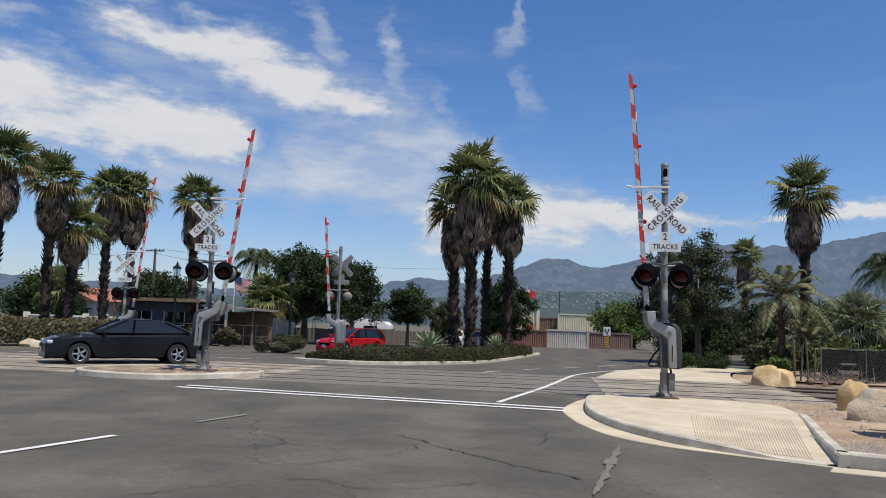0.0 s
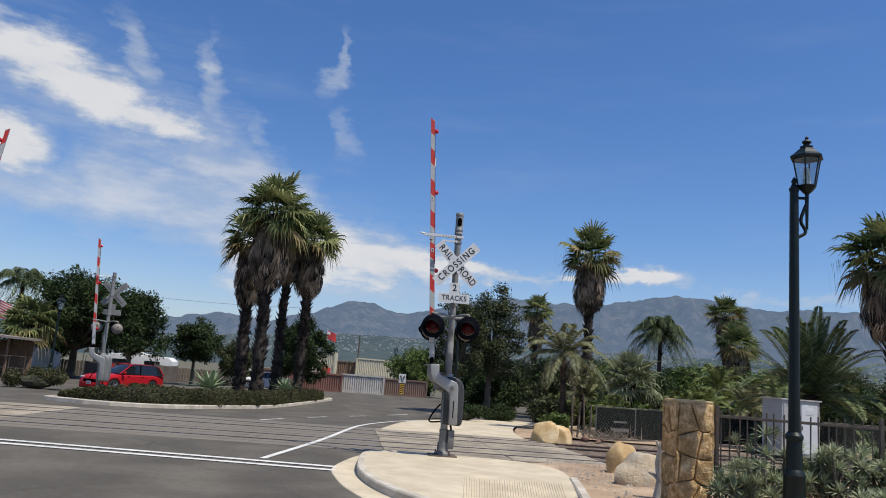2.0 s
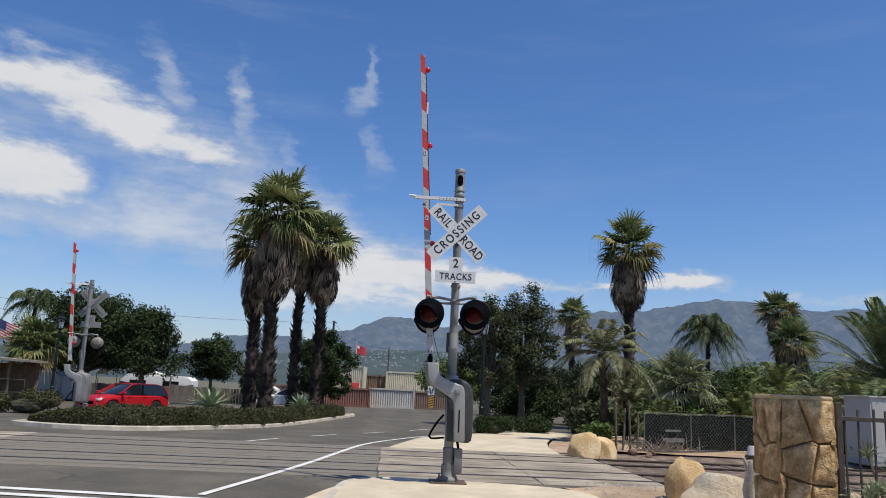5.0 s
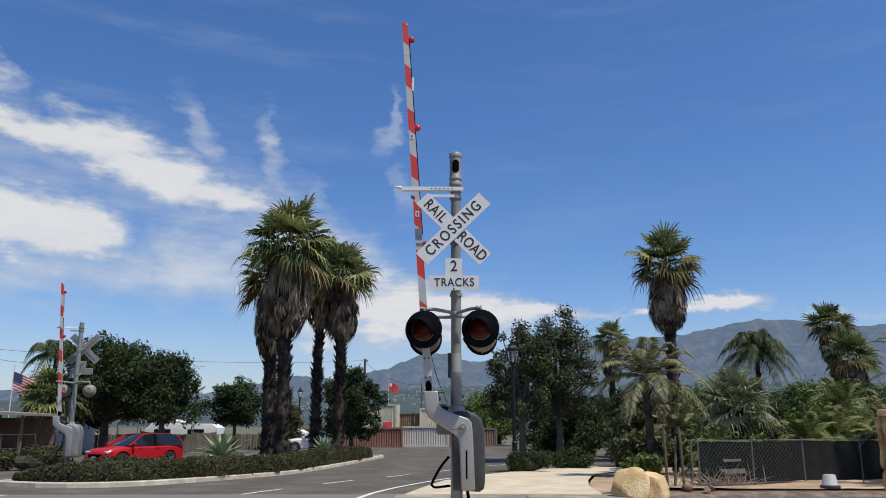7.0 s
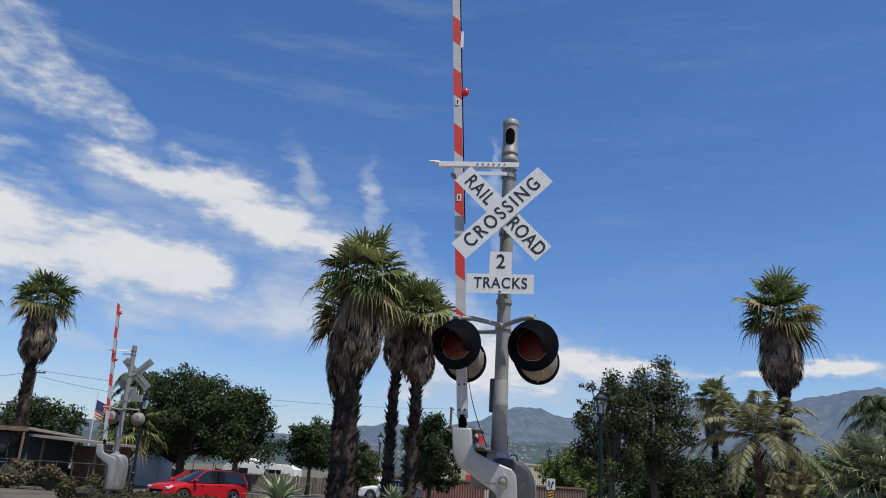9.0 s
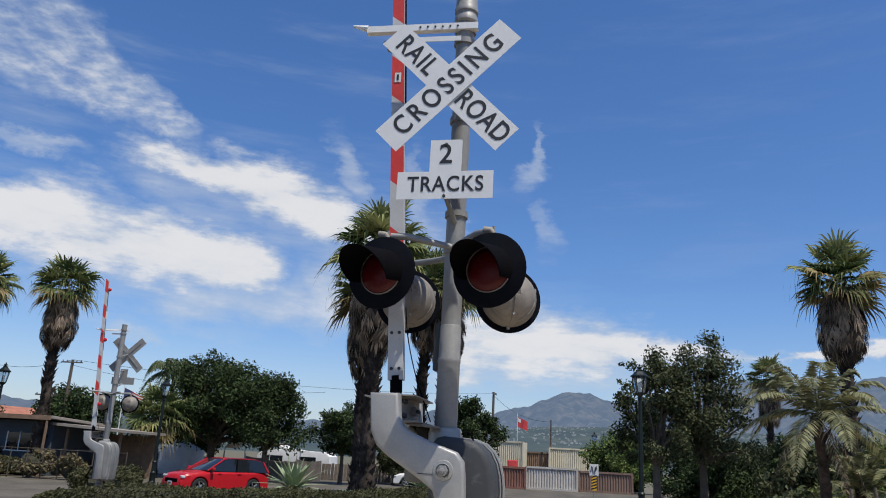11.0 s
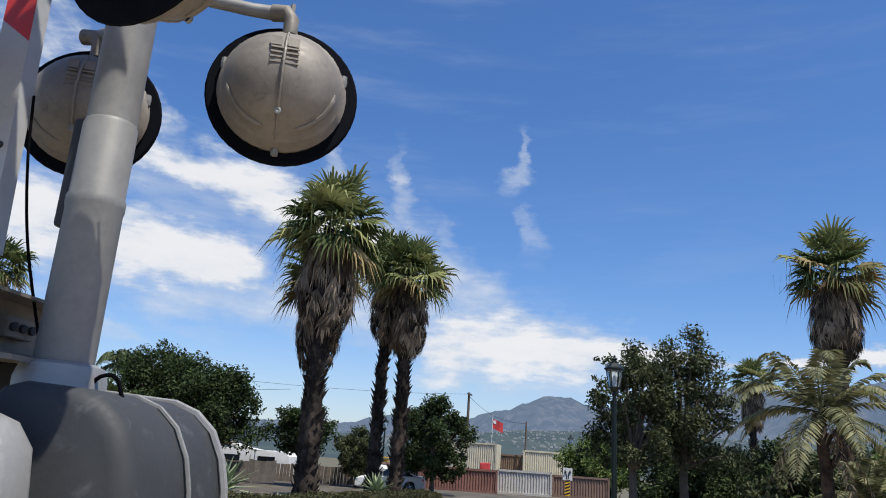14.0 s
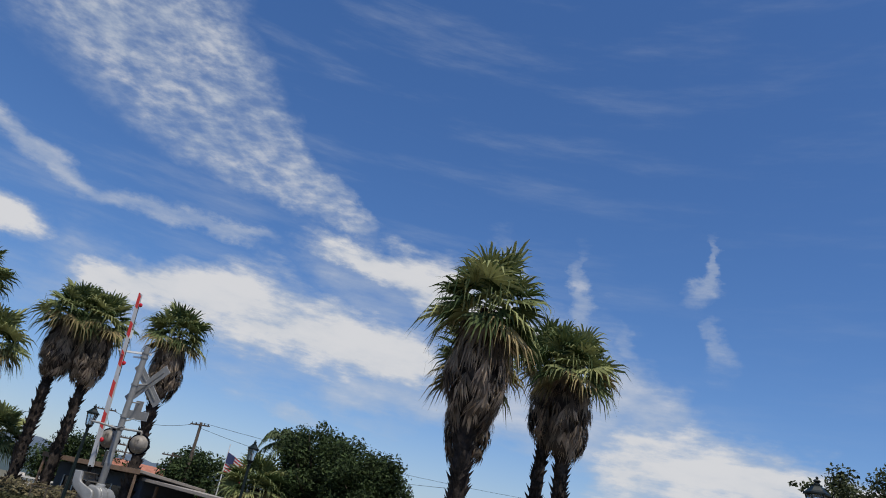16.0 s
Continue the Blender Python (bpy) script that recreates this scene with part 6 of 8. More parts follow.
def rosette(verts, faces, c, axis, n, length, width, rng, flat_=0.55):
    axis = axis.normalized()
    s = axis.orthogonal().normalized()
    t = axis.cross(s)
    for k in range(n):
        a = k * 2.39996
        u = (k + 0.5) / n
        d = (s * math.cos(a) + t * math.sin(a)) * (0.25 + 0.8 * u) + axis * (1.05 - u * (1 + flat_) * 0.7)
        d.normalize()
        side = d.cross(axis).normalized() * width
        l = length * rng.uniform(0.8, 1.1) * (0.75 + 0.3 * u)
        mid = c + d * l * 0.5 + axis * 0.03 * l
        end = c + d * l - Vector((0, 0, 0.10 * l * u))
        i = len(verts)
        verts += [c + side * 0.5, c - side * 0.5, mid - side, mid + side, end]
        faces += [(i, i + 1, i + 2, i + 3), (i + 3, i + 2, i + 4)]


def agave(x, y, z, size, label, seed, mat="agave", n=34):
    rng = random.Random(seed)
    verts, faces = [], []
    rosette(verts, faces, Vector((0, 0, 0.05)), Vector((0.05, 0, 1)), n, size, size * 0.075, rng, 0.35)
    plant = thing("agave", pose(x, y, z), label, "agave", "agaves")
    for k in range(n):
        bm = raw(verts[5 * k : 5 * k + 5], [(0, 1, 2, 3), (3, 2, 4)])
        bmesh.ops.solidify(bm, geom=bm.faces, thickness=0.012)
        part("leaf", bm, mat, plant)
    return plant


def spiky_shrub(x, y, z, reach, h, label, seed, heads=26, leaf=0.17, n=26):
    """Bare grey stems that end in rosettes of narrow leaves."""
    rng = random.Random(seed)
    shrub = thing("succulent_shrub", pose(x, y, z), label, "shrub", "succulent shrubs by the fence")
    stems = bmesh.new()
    verts, faces = [], []
    for k in range(heads):
        az = rng.uniform(0, 2 * math.pi)
        r = reach * rng.random() ** 0.6
        top = Vector((r * math.cos(az), r * math.sin(az) * 0.6, h * rng.uniform(0.35, 1.0)))
        mid = Vector((top.x * 0.55 + rng.uniform(-0.1, 0.1), top.y * 0.55, top.z * 0.45))
        add_tube(stems, [(rng.uniform(-0.15, 0.15), rng.uniform(-0.1, 0.1), -0.02), mid, top], [0.028, 0.02, 0.012], 6)
        rosette(verts, faces, top, Vector((rng.uniform(-0.5, 0.5), rng.uniform(-0.6, 0.3), 1)), n, leaf * rng.uniform(0.8, 1.2), leaf * 0.05, rng)
    part("branchwork", stems, "twig", shrub, "bare twisted grey stems", smooth=60)
    part("leaves", raw(verts, faces), "succulent", shrub, "rosettes of narrow grey-green leaves")
    return shrub


# The palms of the median, from tracked places.
fan_palm(-7.05, 24.5, -0.3, 9.72, "tall median fan palm with a thick brown skirt", 1, skirt=4.3, wide=0.96, size=1.5, r0=0.31, r1=0.25, old=0.14, leaves=50)
fan_palm(-8.47, 28.5, -0.3, 8.75, "shorter fan palm with a ragged skirt behind the tall one", 2, skirt=4.0, wide=0.88, size=1.34, r0=0.31, r1=0.25, old=0.3)
fan_palm(-6.95, 34.4, -0.35, 10.8, "fan palm partly hidden in the median cluster", 3, skirt=3.9, wide=0.78, size=1.34, r0=0.29, r1=0.23, old=0.35)
fan_palm(-5.34, 31.4, -0.35, 9.6, "median fan palm with a rounded brown skirt", 6, skirt=3.8, wide=0.86, size=1.34, r0=0.30, r1=0.24, old=0.2)
fan_palm(12.9, 31.3, -0.3, 10.2, "fan palm with a long dark skirt behind the tropical garden", 5, skirt=3.8, wide=0.94, size=1.45, r0=0.29, r1=0.24, old=0.45)
# Row along the western street.
for k, (x, y, top, sk) in enumerate(((-28.2, 33.6, 9.9, 3.6), (-32.3, 32.2, 9.9, 3.7), (-33.4, 31.0, 10.0, 3.7), (-32.9, 26.5, 6.9, 2.3), (-32.9, 24.2, 9.4, 3.3), (-33.0, 19.8, 9.8, 3.6))):
    fan_palm(x, y, -0.4, top, "street fan palm with a brown skirt beside the western street", 20 + k * 3, skirt=sk, wide=0.86, size=1.3, r0=0.28, r1=0.22, group="street palms")
# Palms of the garden in the east.
feather_palm(7.1, 16.0, -0.2, 3.2, "grey-green feather palm with drooping fronds by the boulders", 31, leaflets=48, length=2.6, count=22, rise=66, droop=0.50, mat="feather_grey", r0=0.14, r1=0.12, leaf_len=0.46, hang=0.42, dead=5)
fan_palm(16.4, 60.0, -0.45, 9.1, "slim fan palm with a pale skirt", 33, skirt=4.0, wide=0.75, size=1.25, r0=0.26, r1=0.22)
feather_palm(23.5, 45.0, -0.45, 6.9, "queen palm with dark drooping fronds", 35, mat="feather_dark", length=3.5, count=40, rise=72, droop=0.75, r0=0.2, r1=0.16, leaf_len=0.75, hang=0.7, dead=6, width=0.05)
fan_palm(33.4, 53.0, -0.45, 9.6, "fan palm with yellowing leaves beyond the garden", 36, skirt=3.2, wide=0.8, size=1.35, r0=0.26, r1=0.22, old=0.4)
fan_palm(29.4, 43.0, -0.45, 6.0, "low dark fan palm with a brown skirt", 38, skirt=2.8, wide=0.9, size=1.3, r0=0.3, r1=0.25, old=0.3)
feather_palm(15.3, 10.6, -0.05, 2.1, "large date palm with stiff arching fronds near the fence", 41, leaflets=64, length=4.2, count=60, rise=84, droop=0.26, mat="datefrond", r0=0.3, r1=0.3, leaf_len=0.50, hang=0.08, boots=1.0, width=0.028)
fan_palm(16.9, 8.2, -0.05, 7.0, "thick-skirted fan palm behind the iron fence", 44, skirt=2.9, wide=0.95, size=1.3, r0=0.26, r1=0.22, old=0.35)
feather_palm(-30.9, 52.0, -0.45, 7.3, "tall feather palm beyond the western buildings", 47, mat="feather_dark", length=3.3, count=16, rise=62, droop=0.95, r0=0.2, r1=0.15, leaf_len=0.8, hang=0.9, width=0.06)
for k, (x, y, top, ln, n, mt) in enumerate(((9.2, 15.4, 0.5, 1.7, 20, "feather"), (12.9, 16.9, 0.9, 2.0, 22, "feather"), (8.9, 18.8, 1.3, 1.9, 20, "feather_grey"), (14.6, 18.2, 1.1, 2.1, 22, "feather"),
                                                (17.3, 19.0, 1.3, 2.2, 24, "feather_grey"), (11.6, 20.6, 1.7, 2.0, 20, "feather"), (20.5, 21.5, 1.8, 2.3, 22, "feather"), (18.6, 24.8, 2.4, 2.3, 22, "feather"), (24.0, 27.0, 2.6, 2.4, 22, "feather_grey"))):
    feather_palm(x, y, -0.2, top, "low yellow-green feather palm in the garden thicket" if mt == "feather" else "low grey-green feather palm in the garden thicket", 210 + k, leaflets=36, length=ln, count=n, rise=80, droop=0.45, mat=mt, r0=0.09, r1=0.08, leaf_len=0.42, hang=0.3)
fan_palm(10.7, 17.3, -0.2, 2.0, "low pale green fan palm behind the screened fence", 50, skirt=0, size=1.0, r0=0.15, r1=0.14, old=0.0, leafmat="palefan")
fan_palm(-24.8, 40.0, -0.45, 3.0, "young fan palm beside the low building", 52, skirt=0, size=1.5, r0=0.2, r1=0.2, old=0.3)
fan_palm(-38.0, 33.0, -0.45, 3.0, "young fan palm on the far side of the western street", 54, skirt=0, size=1.3, r0=0.2, r1=0.2, old=0.0)

# Broad-leaved trees.
broad_tree(-23.3, 44.6, -0.45, 8.2, 4.2, "large dark round tree beside the street lamp", 61, leaves=11000, leaf=0.19, trunk=0.28, low=0.32, clump=40)
broad_tree(-27.6, 50.0, -0.45, 5.0, 2.6, "dark round tree behind the western fence", 62, leaves=6000, leaf=0.19, trunk=0.2, low=0.38)
broad_tree(-18.6, 42.5, -0.45, 6.7, 2.9, "dark tree with a ragged crown", 63, leaves=5500, leaf=0.18, trunk=0.18, low=0.38)
broad_tree(-14.8, 47.0, -0.45, 5.2, 2.2, "small dark round street tree", 64, leaves=5000, leaf=0.17, trunk=0.13, low=0.44)
broad_tree(-12.2, 52.0, -0.45, 3.9, 1.8, "small green tree behind the palms", 65, leaves=3500, leaf=0.17, trunk=0.1, low=0.25, mat="gum")
broad_tree(-6.4, 49.0, -0.45, 5.9, 2.5, "dark leafy tree behind the palm trunks", 66, leaves=6500, leaf=0.18, trunk=0.15, low=0.22)
broad_tree(6.9, 33.2, -0.45, 8.1, 2.5, "tall airy tree with olive leaves", 67, mat="gum", leaves=6000, leaf=0.14, trunk=0.2, low=0.36, clump=36, airy=True)
broad_tree(4.6, 31.5, -0.45, 7.4, 1.9, "tall airy tree with olive leaves beside the lamp post", 68, mat="gum", leaves=4000, leaf=0.14, trunk=0.18, low=0.36, clump=28, airy=True)
broad_tree(5.4, 67.0, -0.45, 4.9, 3.4, "bright green round tree across the road", 69, mat="brightleaf", leaves=6500, leaf=0.22, trunk=0.18, low=0.2)
broad_tree(-46, 62, -0.45, 6.5, 5.0, "dark trees far along the western street", 70, leaves=5000, leaf=0.3, trunk=0.3, low=0.1)
broad_tree(-58, 60, -0.45, 6.0, 5.5, "dark trees far along the western street", 71, leaves=5000, leaf=0.3, trunk=0.3, low=0.1)
for k, (x, y, h, w, mt) in enumerate(((9.5, 24.5, 3.0, 1.8, "gum"), (12.5, 25.0, 3.3, 2.2, "brightleaf"), (15.5, 27.5, 3.2, 2.4, "oak"), (19.5, 30, 3.9, 2.6, "brightleaf"), (23.5, 33, 4.1, 2.8, "gum"), (28, 36, 4.2, 3.0, "brightleaf"),
                                      (33, 40, 4.6, 3.4, "oak"), (40, 44, 5.2, 3.8, "gum"), (26, 24, 3.6, 2.6, "oak"), (31, 26, 3.8, 2.8, "gum"), (37, 28, 4.2, 3.2, "oak"), (46, 36, 5.0, 3.8, "brightleaf"), (13, 38, 3.6, 2.6, "oak"), (18, 44, 4.2, 3.0, "gum"), (9.0, 41, 3.4, 2.4, "oak"), (9.5, 53, 4.0, 3.0, "oak"), (15, 60, 4.5, 3.4, "gum"), (24, 62, 4.6, 3.6, "oak"), (34, 66, 5, 4, "oak"))):
    broad_tree(x, y, -0.4, h, w, "dense green garden tree" if mt != "oak" else "dark green garden tree", 80 + k, mat=mt, leaves=4200, leaf=0.16 if y < 35 else 0.2, trunk=0.1, low=0.06, clump=22)
for k, (x, y, s, h) in enumerate(((9.8, 16.6, 1.5, 1.7), (12.0, 18.2, 1.7, 1.8), (14.5, 19.5, 1.7, 1.9), (17.5, 20.5, 1.9, 2.0), (7.4, 19.5, 1.2, 1.4), (8.6, 21.5, 1.4, 1.7), (6.4, 14.2, 0.7, 0.9))):
    bush(x, y, -0.2, s, s * 0.8, h, "leafy green shrub in the garden", 120 + k, mat=("brightleaf", "gum", "feather")[k % 3], leaves=2600, leaf=0.10)
bush(3.6, 21.0, -0.3, 0.95, 0.7, 0.78, "dark clipped bush at the foot of a tree", 130, mat="oak", leaves=6500, leaf=0.05)
bush(5.9, 24.0, -0.35, 1.0, 0.8, 0.8, "dark clipped bush by the sidewalk", 131, mat="oak", leaves=6500, leaf=0.05)
bush(-18.0, 24.6, -0.45, 1.6, 1.0, 0.95, "clipped green bush on a street island", 132, mat="hedge", leaves=9000, leaf=0.06)
hedge_run("median_hedge", [(-12.7, 13.4), (-10.6, 12.7), (-9.4, 13.4), (-8.3, 16.0), (-7.0, 20.5), (-5.6, 27.5), (-4.1, 36.5)], 0.66, 0.62, "low clipped brownish-green hedge along the median kerb", 140, 46000, 0.042)
hedge_run("median_inner_hedge", [(-12.6, 14.6), (-10.4, 15.6), (-9.4, 19), (-8.2, 24), (-6.8, 30), (-5.3, 36.5)], 0.8, 0.42, "low green planting inside the median", 141, 16000, 0.06)
hedge_run("far_hedge", [(-6.0, 60.5), (0.5, 64), (6.5, 66.5)], 0.7, 0.85, "dark clipped hedge across the road", 142, 7000, 0.08, "oak")
hedge_run("street_hedge", [(-30.5, 22), (-30.0, 28), (-29.3, 35), (-27.5, 42)], 0.8, 0.75, "rough low hedge along the western street", 143, 12000, 0.08)
hedge_run("street_brush", [(-34, 12), (-33.5, 20), (-32.6, 27), (-31.0, 36)], 1.1, 1.35, "tangled dry brush behind the western hedge", 144, 12000, 0.10, "drybrush")
agave(-8.9, 21.6, 0.15, 1.5, "large pale green agave in the median hedge", 150)
agave(-7.2, 22.6, -0.3, 0.75, "small agave beside the palm trunk", 151)
agave(-6.0, 31.0, 0.1, 1.1, "pale agave under the palms", 152)
agave(-9.6, 20.2, -0.25, 0.7, "small agave in the median hedge", 153)
for k, (x, y, r, h, n) in enumerate(((3.75, -5.75, 0.42, 0.55, 12), (4.15, -5.45, 0.4, 1.25, 4), (4.3, -5.35, 0.8, 0.70, 24), (5.4, -5.55, 0.8, 0.95, 34), (6.4, -5.9, 0.9, 1.05, 40), (7.6, -6.3, 0.9, 1.0, 38), (8.7, -6.7, 0.9, 0.9, 34), (6.9, -7.1, 0.8, 0.6, 26), (5.6, -6.6, 0.5, 0.5, 14))):
    spiky_shrub(x, y, -0.02, r, h * 1.05, "grey-green succulent shrub growing through the iron fence", 160 + k, heads=n * 2, leaf=0.25, n=36)

for k, (x, y, s, h) in enumerate(((-24.2, 31.2, 1.0, 1.5), (-26.4, 31.0, 1.2, 1.7), (-28.9, 30.6, 1.2, 1.4), (-31.2, 30.4, 1.0, 1.6))):
    bush(x, y, -0.45, s, s * 0.6, h, "tangled dry shrub behind the chain-link fence", 170 + k, mat="drybrush", leaves=2200, leaf=0.09)

# ---------------------------------------------------------------- street furniture


def lantern(parent, m, big=1.0):
    """Six-sided lantern with a domed cap and finial; m at its base."""
    def L(profile, seg=6, mat="lamp_green", name="cap", lab="", sm=None):
        return part(name, lathe_bm([(r * big, z * big) for r, z in profile], seg, m), mat, parent, lab, smooth=sm)
    L([(0.0, 0.0), (0.05, 0.0), (0.09, 0.04), (0.13, 0.09), (0.145, 0.11), (0.13, 0.12), (0.0, 0.12)], 6, name="lantern_base")
    L([(0.125, 0.12), (0.20, 0.52)], 6, "lampglass", "lantern_glass", "clear tapering lantern glass")
    for k in range(6):
        a = 2 * math.pi * k / 6
        c, s = math.cos(a), math.sin(a)
        part("lantern_bar", tube_bm([m @ Vector((0.128 * c * big, 0.128 * s * big, 0.11 * big)), m @ Vector((0.204 * c * big, 0.204 * s * big, 0.53 * big))], 0.011 * big, 6), "lamp_green", parent)
    L([(0.0, 0.50), (0.19, 0.51), (0.245, 0.53), (0.245, 0.56), (0.19, 0.60), (0.13, 0.66), (0.095, 0.69), (0.10, 0.72), (0.06, 0.73), (0.045, 0.76), (0.075, 0.79), (0.045, 0.82), (0.02, 0.83), (0.03, 0.86), (0.0, 0.89)], 6, name="lantern_cap", lab="dark iron cap with a finial")
    part("lamp_socket", lathe_bm([(0.05 * big, 0.12 * big), (0.05 * big, 0.24 * big), (0.03 * big, 0.25 * big), (0.045 * big, 0.31 * big), (0.03 * big, 0.38 * big), (0.0, 0.40 * big)], 12, m), "white", parent, "pale bulb", smooth=50)


def street_lamp(x, y, z, height, label, bracket=False, foot=0.0, turn=0):
    lamp = thing("street_lamp", pose(x, y, z, 0, 0, turn), label, "street lamp", "green street lamps")
    top = height - 1.05
    part("post_base", lathe_bm([(0.0, 0.0), (0.20, 0.0), (0.20, 0.05), (0.175, 0.07), (0.165, 0.16), (0.15, 0.18), (0.145, 0.55), (0.155, 0.57), (0.14, 0.61), (0.115, 0.65), (0.105, 1.05), (0.125, 1.08), (0.125, 1.12), (0.09, 1.17)], 20), "lamp_green", lamp, "moulded iron foot", smooth=30)
    part("post", lathe_bm([(0.082, 1.1), (0.062, top if not bracket else height - 0.95)], 16), "lamp_green", lamp, "dark green iron post", smooth=40)
    if bracket:
        h = height - 0.95
        part("post_finial", lathe_bm([(0.07, h - 0.04), (0.075, h), (0.05, h + 0.03), (0.03, h + 0.08), (0.045, h + 0.11), (0.02, h + 0.16), (0.0, h + 0.19)], 14), "lamp_green", lamp, smooth=40)
        curve = curved([(0.05, 0, h - 0.75), (0.17, 0, h - 0.66), (0.10, 0, h - 0.50), (0.14, 0, h - 0.34), (0.19, 0, h - 0.22)], 20)
        part("scroll", tube_bm(curve, 0.026, 8), "lamp_green", lamp, "scrolled iron bracket", smooth=50)
        part("bracket_stem", tube_bm([(0.19, 0, h - 0.62), (0.19, 0, h - 0.05)], [0.02, 0.032], 8), "lamp_green", lamp)
        part("bracket_bar", tube_bm([(0.03, 0, h - 0.14), (0.19, 0, h - 0.14)], 0.022, 8), "lamp_green", lamp)
        lantern(lamp, Matrix.Translation((0.19, 0, h - 0.06)), 1.02)
    else:
        part("post_neck", lathe_bm([(0.062, top - 0.12), (0.085, top - 0.08), (0.07, top - 0.03), (0.05, top)], 14), "lamp_green", lamp, smooth=40)
        lantern(lamp, Matrix.Translation((0, 0, top)), 1.25)
    return lamp


single("lamp_footing", lathe_bm([(0.0, -0.12), (0.585, -0.12), (0.60, -0.02), (0.60, 0.09), (0.58, 0.12), (0.0, 0.122)], 40), "concrete", "round pale concrete footing under the lamp post", "footing", smooth=30, m=pose(4.22, -6.55, 0))
street_lamp(4.24, -6.42, 0.12, 5.72, "dark green street lamp with a bracketed lantern on a round footing", bracket=True, turn=-8)
street_lamp(3.1, 21.5, -0.31, 5.3, "dark green lamp post beside the far sidewalk")
street_lamp(-20.1, 31.9, -0.45, 5.35, "dark green lamp post beside the dark round tree")
street_lamp(-26.5, 28.0, -0.45, 5.4, "dark green lamp post beside the western street")
street_lamp(-12.6, 62.0, -0.45, 5.4, "distant dark green lamp post")
street_lamp(3.0, 74.0, -0.45, 5.4, "distant dark green lamp post by the round tree")


def cells(w, h, nx, nz, rng):
    """The face of a wall cut into fitted polygons, one round each scattered point."""
    pts = [((i + 0.5 + rng.uniform(-0.34, 0.34) + 0.25 * (k % 2)) * w / nx, (k + 0.5 + rng.uniform(-0.30, 0.30)) * h / nz) for k in range(nz) for i in range(-1, nx + 1)]
    made = []
    for p in pts:
        poly = [(0.0, 0.0), (w, 0.0), (w, h), (0.0, h)]
        for q in pts:
            if q is p or not poly:
                continue
            mx, mz, dx, dz = (p[0] + q[0]) / 2, (p[1] + q[1]) / 2, q[0] - p[0], q[1] - p[1]
            side = lambda v: (v[0] - mx) * dx + (v[1] - mz) * dz
            out = []
            for a, b in zip(poly, poly[1:] + poly[:1]):
                sa, sb = side(a), side(b)
                if sa <= 0:
                    out.append(a)
                if (sa < 0 < sb) or (sb < 0 < sa):
                    f = sa / (sa - sb)
                    out.append((a[0] + (b[0] - a[0]) * f, a[1] + (b[1] - a[1]) * f))
            poly = out
        if len(poly) > 2:
            made.append(poly)
    return made


def stone_bm(poly, depth, gap, rng):
    """A fitted stone: its outline drawn in by the joint, the face rough and bulging to -y."""
    c = Vector((sum(a for a, _ in poly) / len(poly), 0, sum(b for _, b in poly) / len(poly)))
    edge = []
    for a, b in zip(poly, poly[1:] + poly[:1]):
        n = max(1, int(math.hypot(b[0] - a[0], b[1] - a[1]) / 0.07))
        edge += [Vector((a[0] + (b[0] - a[0]) * k / n, 0, a[1] + (b[1] - a[1]) * k / n)) for k in range(n)]
    size = max((v - c).length for v in edge)
    bm = bmesh.new()
    rings = []
    for inset, y in ((gap, 0.0), (gap * 1.1, -0.55), (gap * 2.4, -0.85), (0.35 * size, -1.0), (0.7 * size, -1.05)):
        ring = []
        for v in edge:
            d = v - c
            q = c + d * max(0.12, 1 - inset / max(0.02, d.length))
            bump = 0.35 * noise.noise(q * 9 + Vector((rng.random() * 0.3, poly[0][0] * 7, 0))) * (y < -0.7)
            ring.append(bm.verts.new((q.x, depth * (y + bump), q.z)))
        rings.append(ring)
    n = len(edge)
    for a, b in zip(rings, rings[1:]):
        for k in range(n):
            bm.faces.new((a[k], a[(k + 1) % n], b[(k + 1) % n], b[k]))
    mid = bm.verts.new((c.x, -depth * 1.08, c.z))
    for k in range(n):
        bm.faces.new((rings[-1][k], rings[-1][(k + 1) % n], mid))
    bmesh.ops.recalc_face_normals(bm, faces=bm.faces)
    return bm


def stone_pillar(x, y, w, d, h, turn):
    """Gate pillar faced with fitted golden stones under a pale cap."""
    pil = thing("stone_pillar", pose(x, y, -0.05, 0, 0, turn), "square gate pillar of rough golden sandstone in brown mortar", "pillar")
    part("core", box_bm((0, 0, h / 2), (w - 0.05, d - 0.05, h), bevel=0.02), "mortar", pil, "brown mortar between the stones")
    rng = random.Random(78)
    for face in range(4):
        span_w, depth = (w, d) if face % 2 == 0 else (d, w)
        rot = Matrix.Rotation(radians(90 * face), 4, "Z")
        for poly in cells(span_w, h, 2, 4, rng):
            ob = part("stone", stone_bm(poly, 0.058, 0.010, rng), "stone", pil, smooth=45)
            ob.matrix_local = rot @ Matrix.Translation((-span_w / 2, -depth / 2 + 0.028, 0))
    cap = box_bm((0, 0, h + 0.012), (w + 0.02, d + 0.02, 0.06), bevel=0.022)
    for v in cap.verts:
        v.co += Vector((0, 0, 0.03 * noise.noise(v.co * 7)))
    part("cap", cap, "boulder_y", pil, "pale weathered stone cap")
    return pil


stone_pillar(3.20, -5.2, 0.58, 0.52, 1.64, -2)


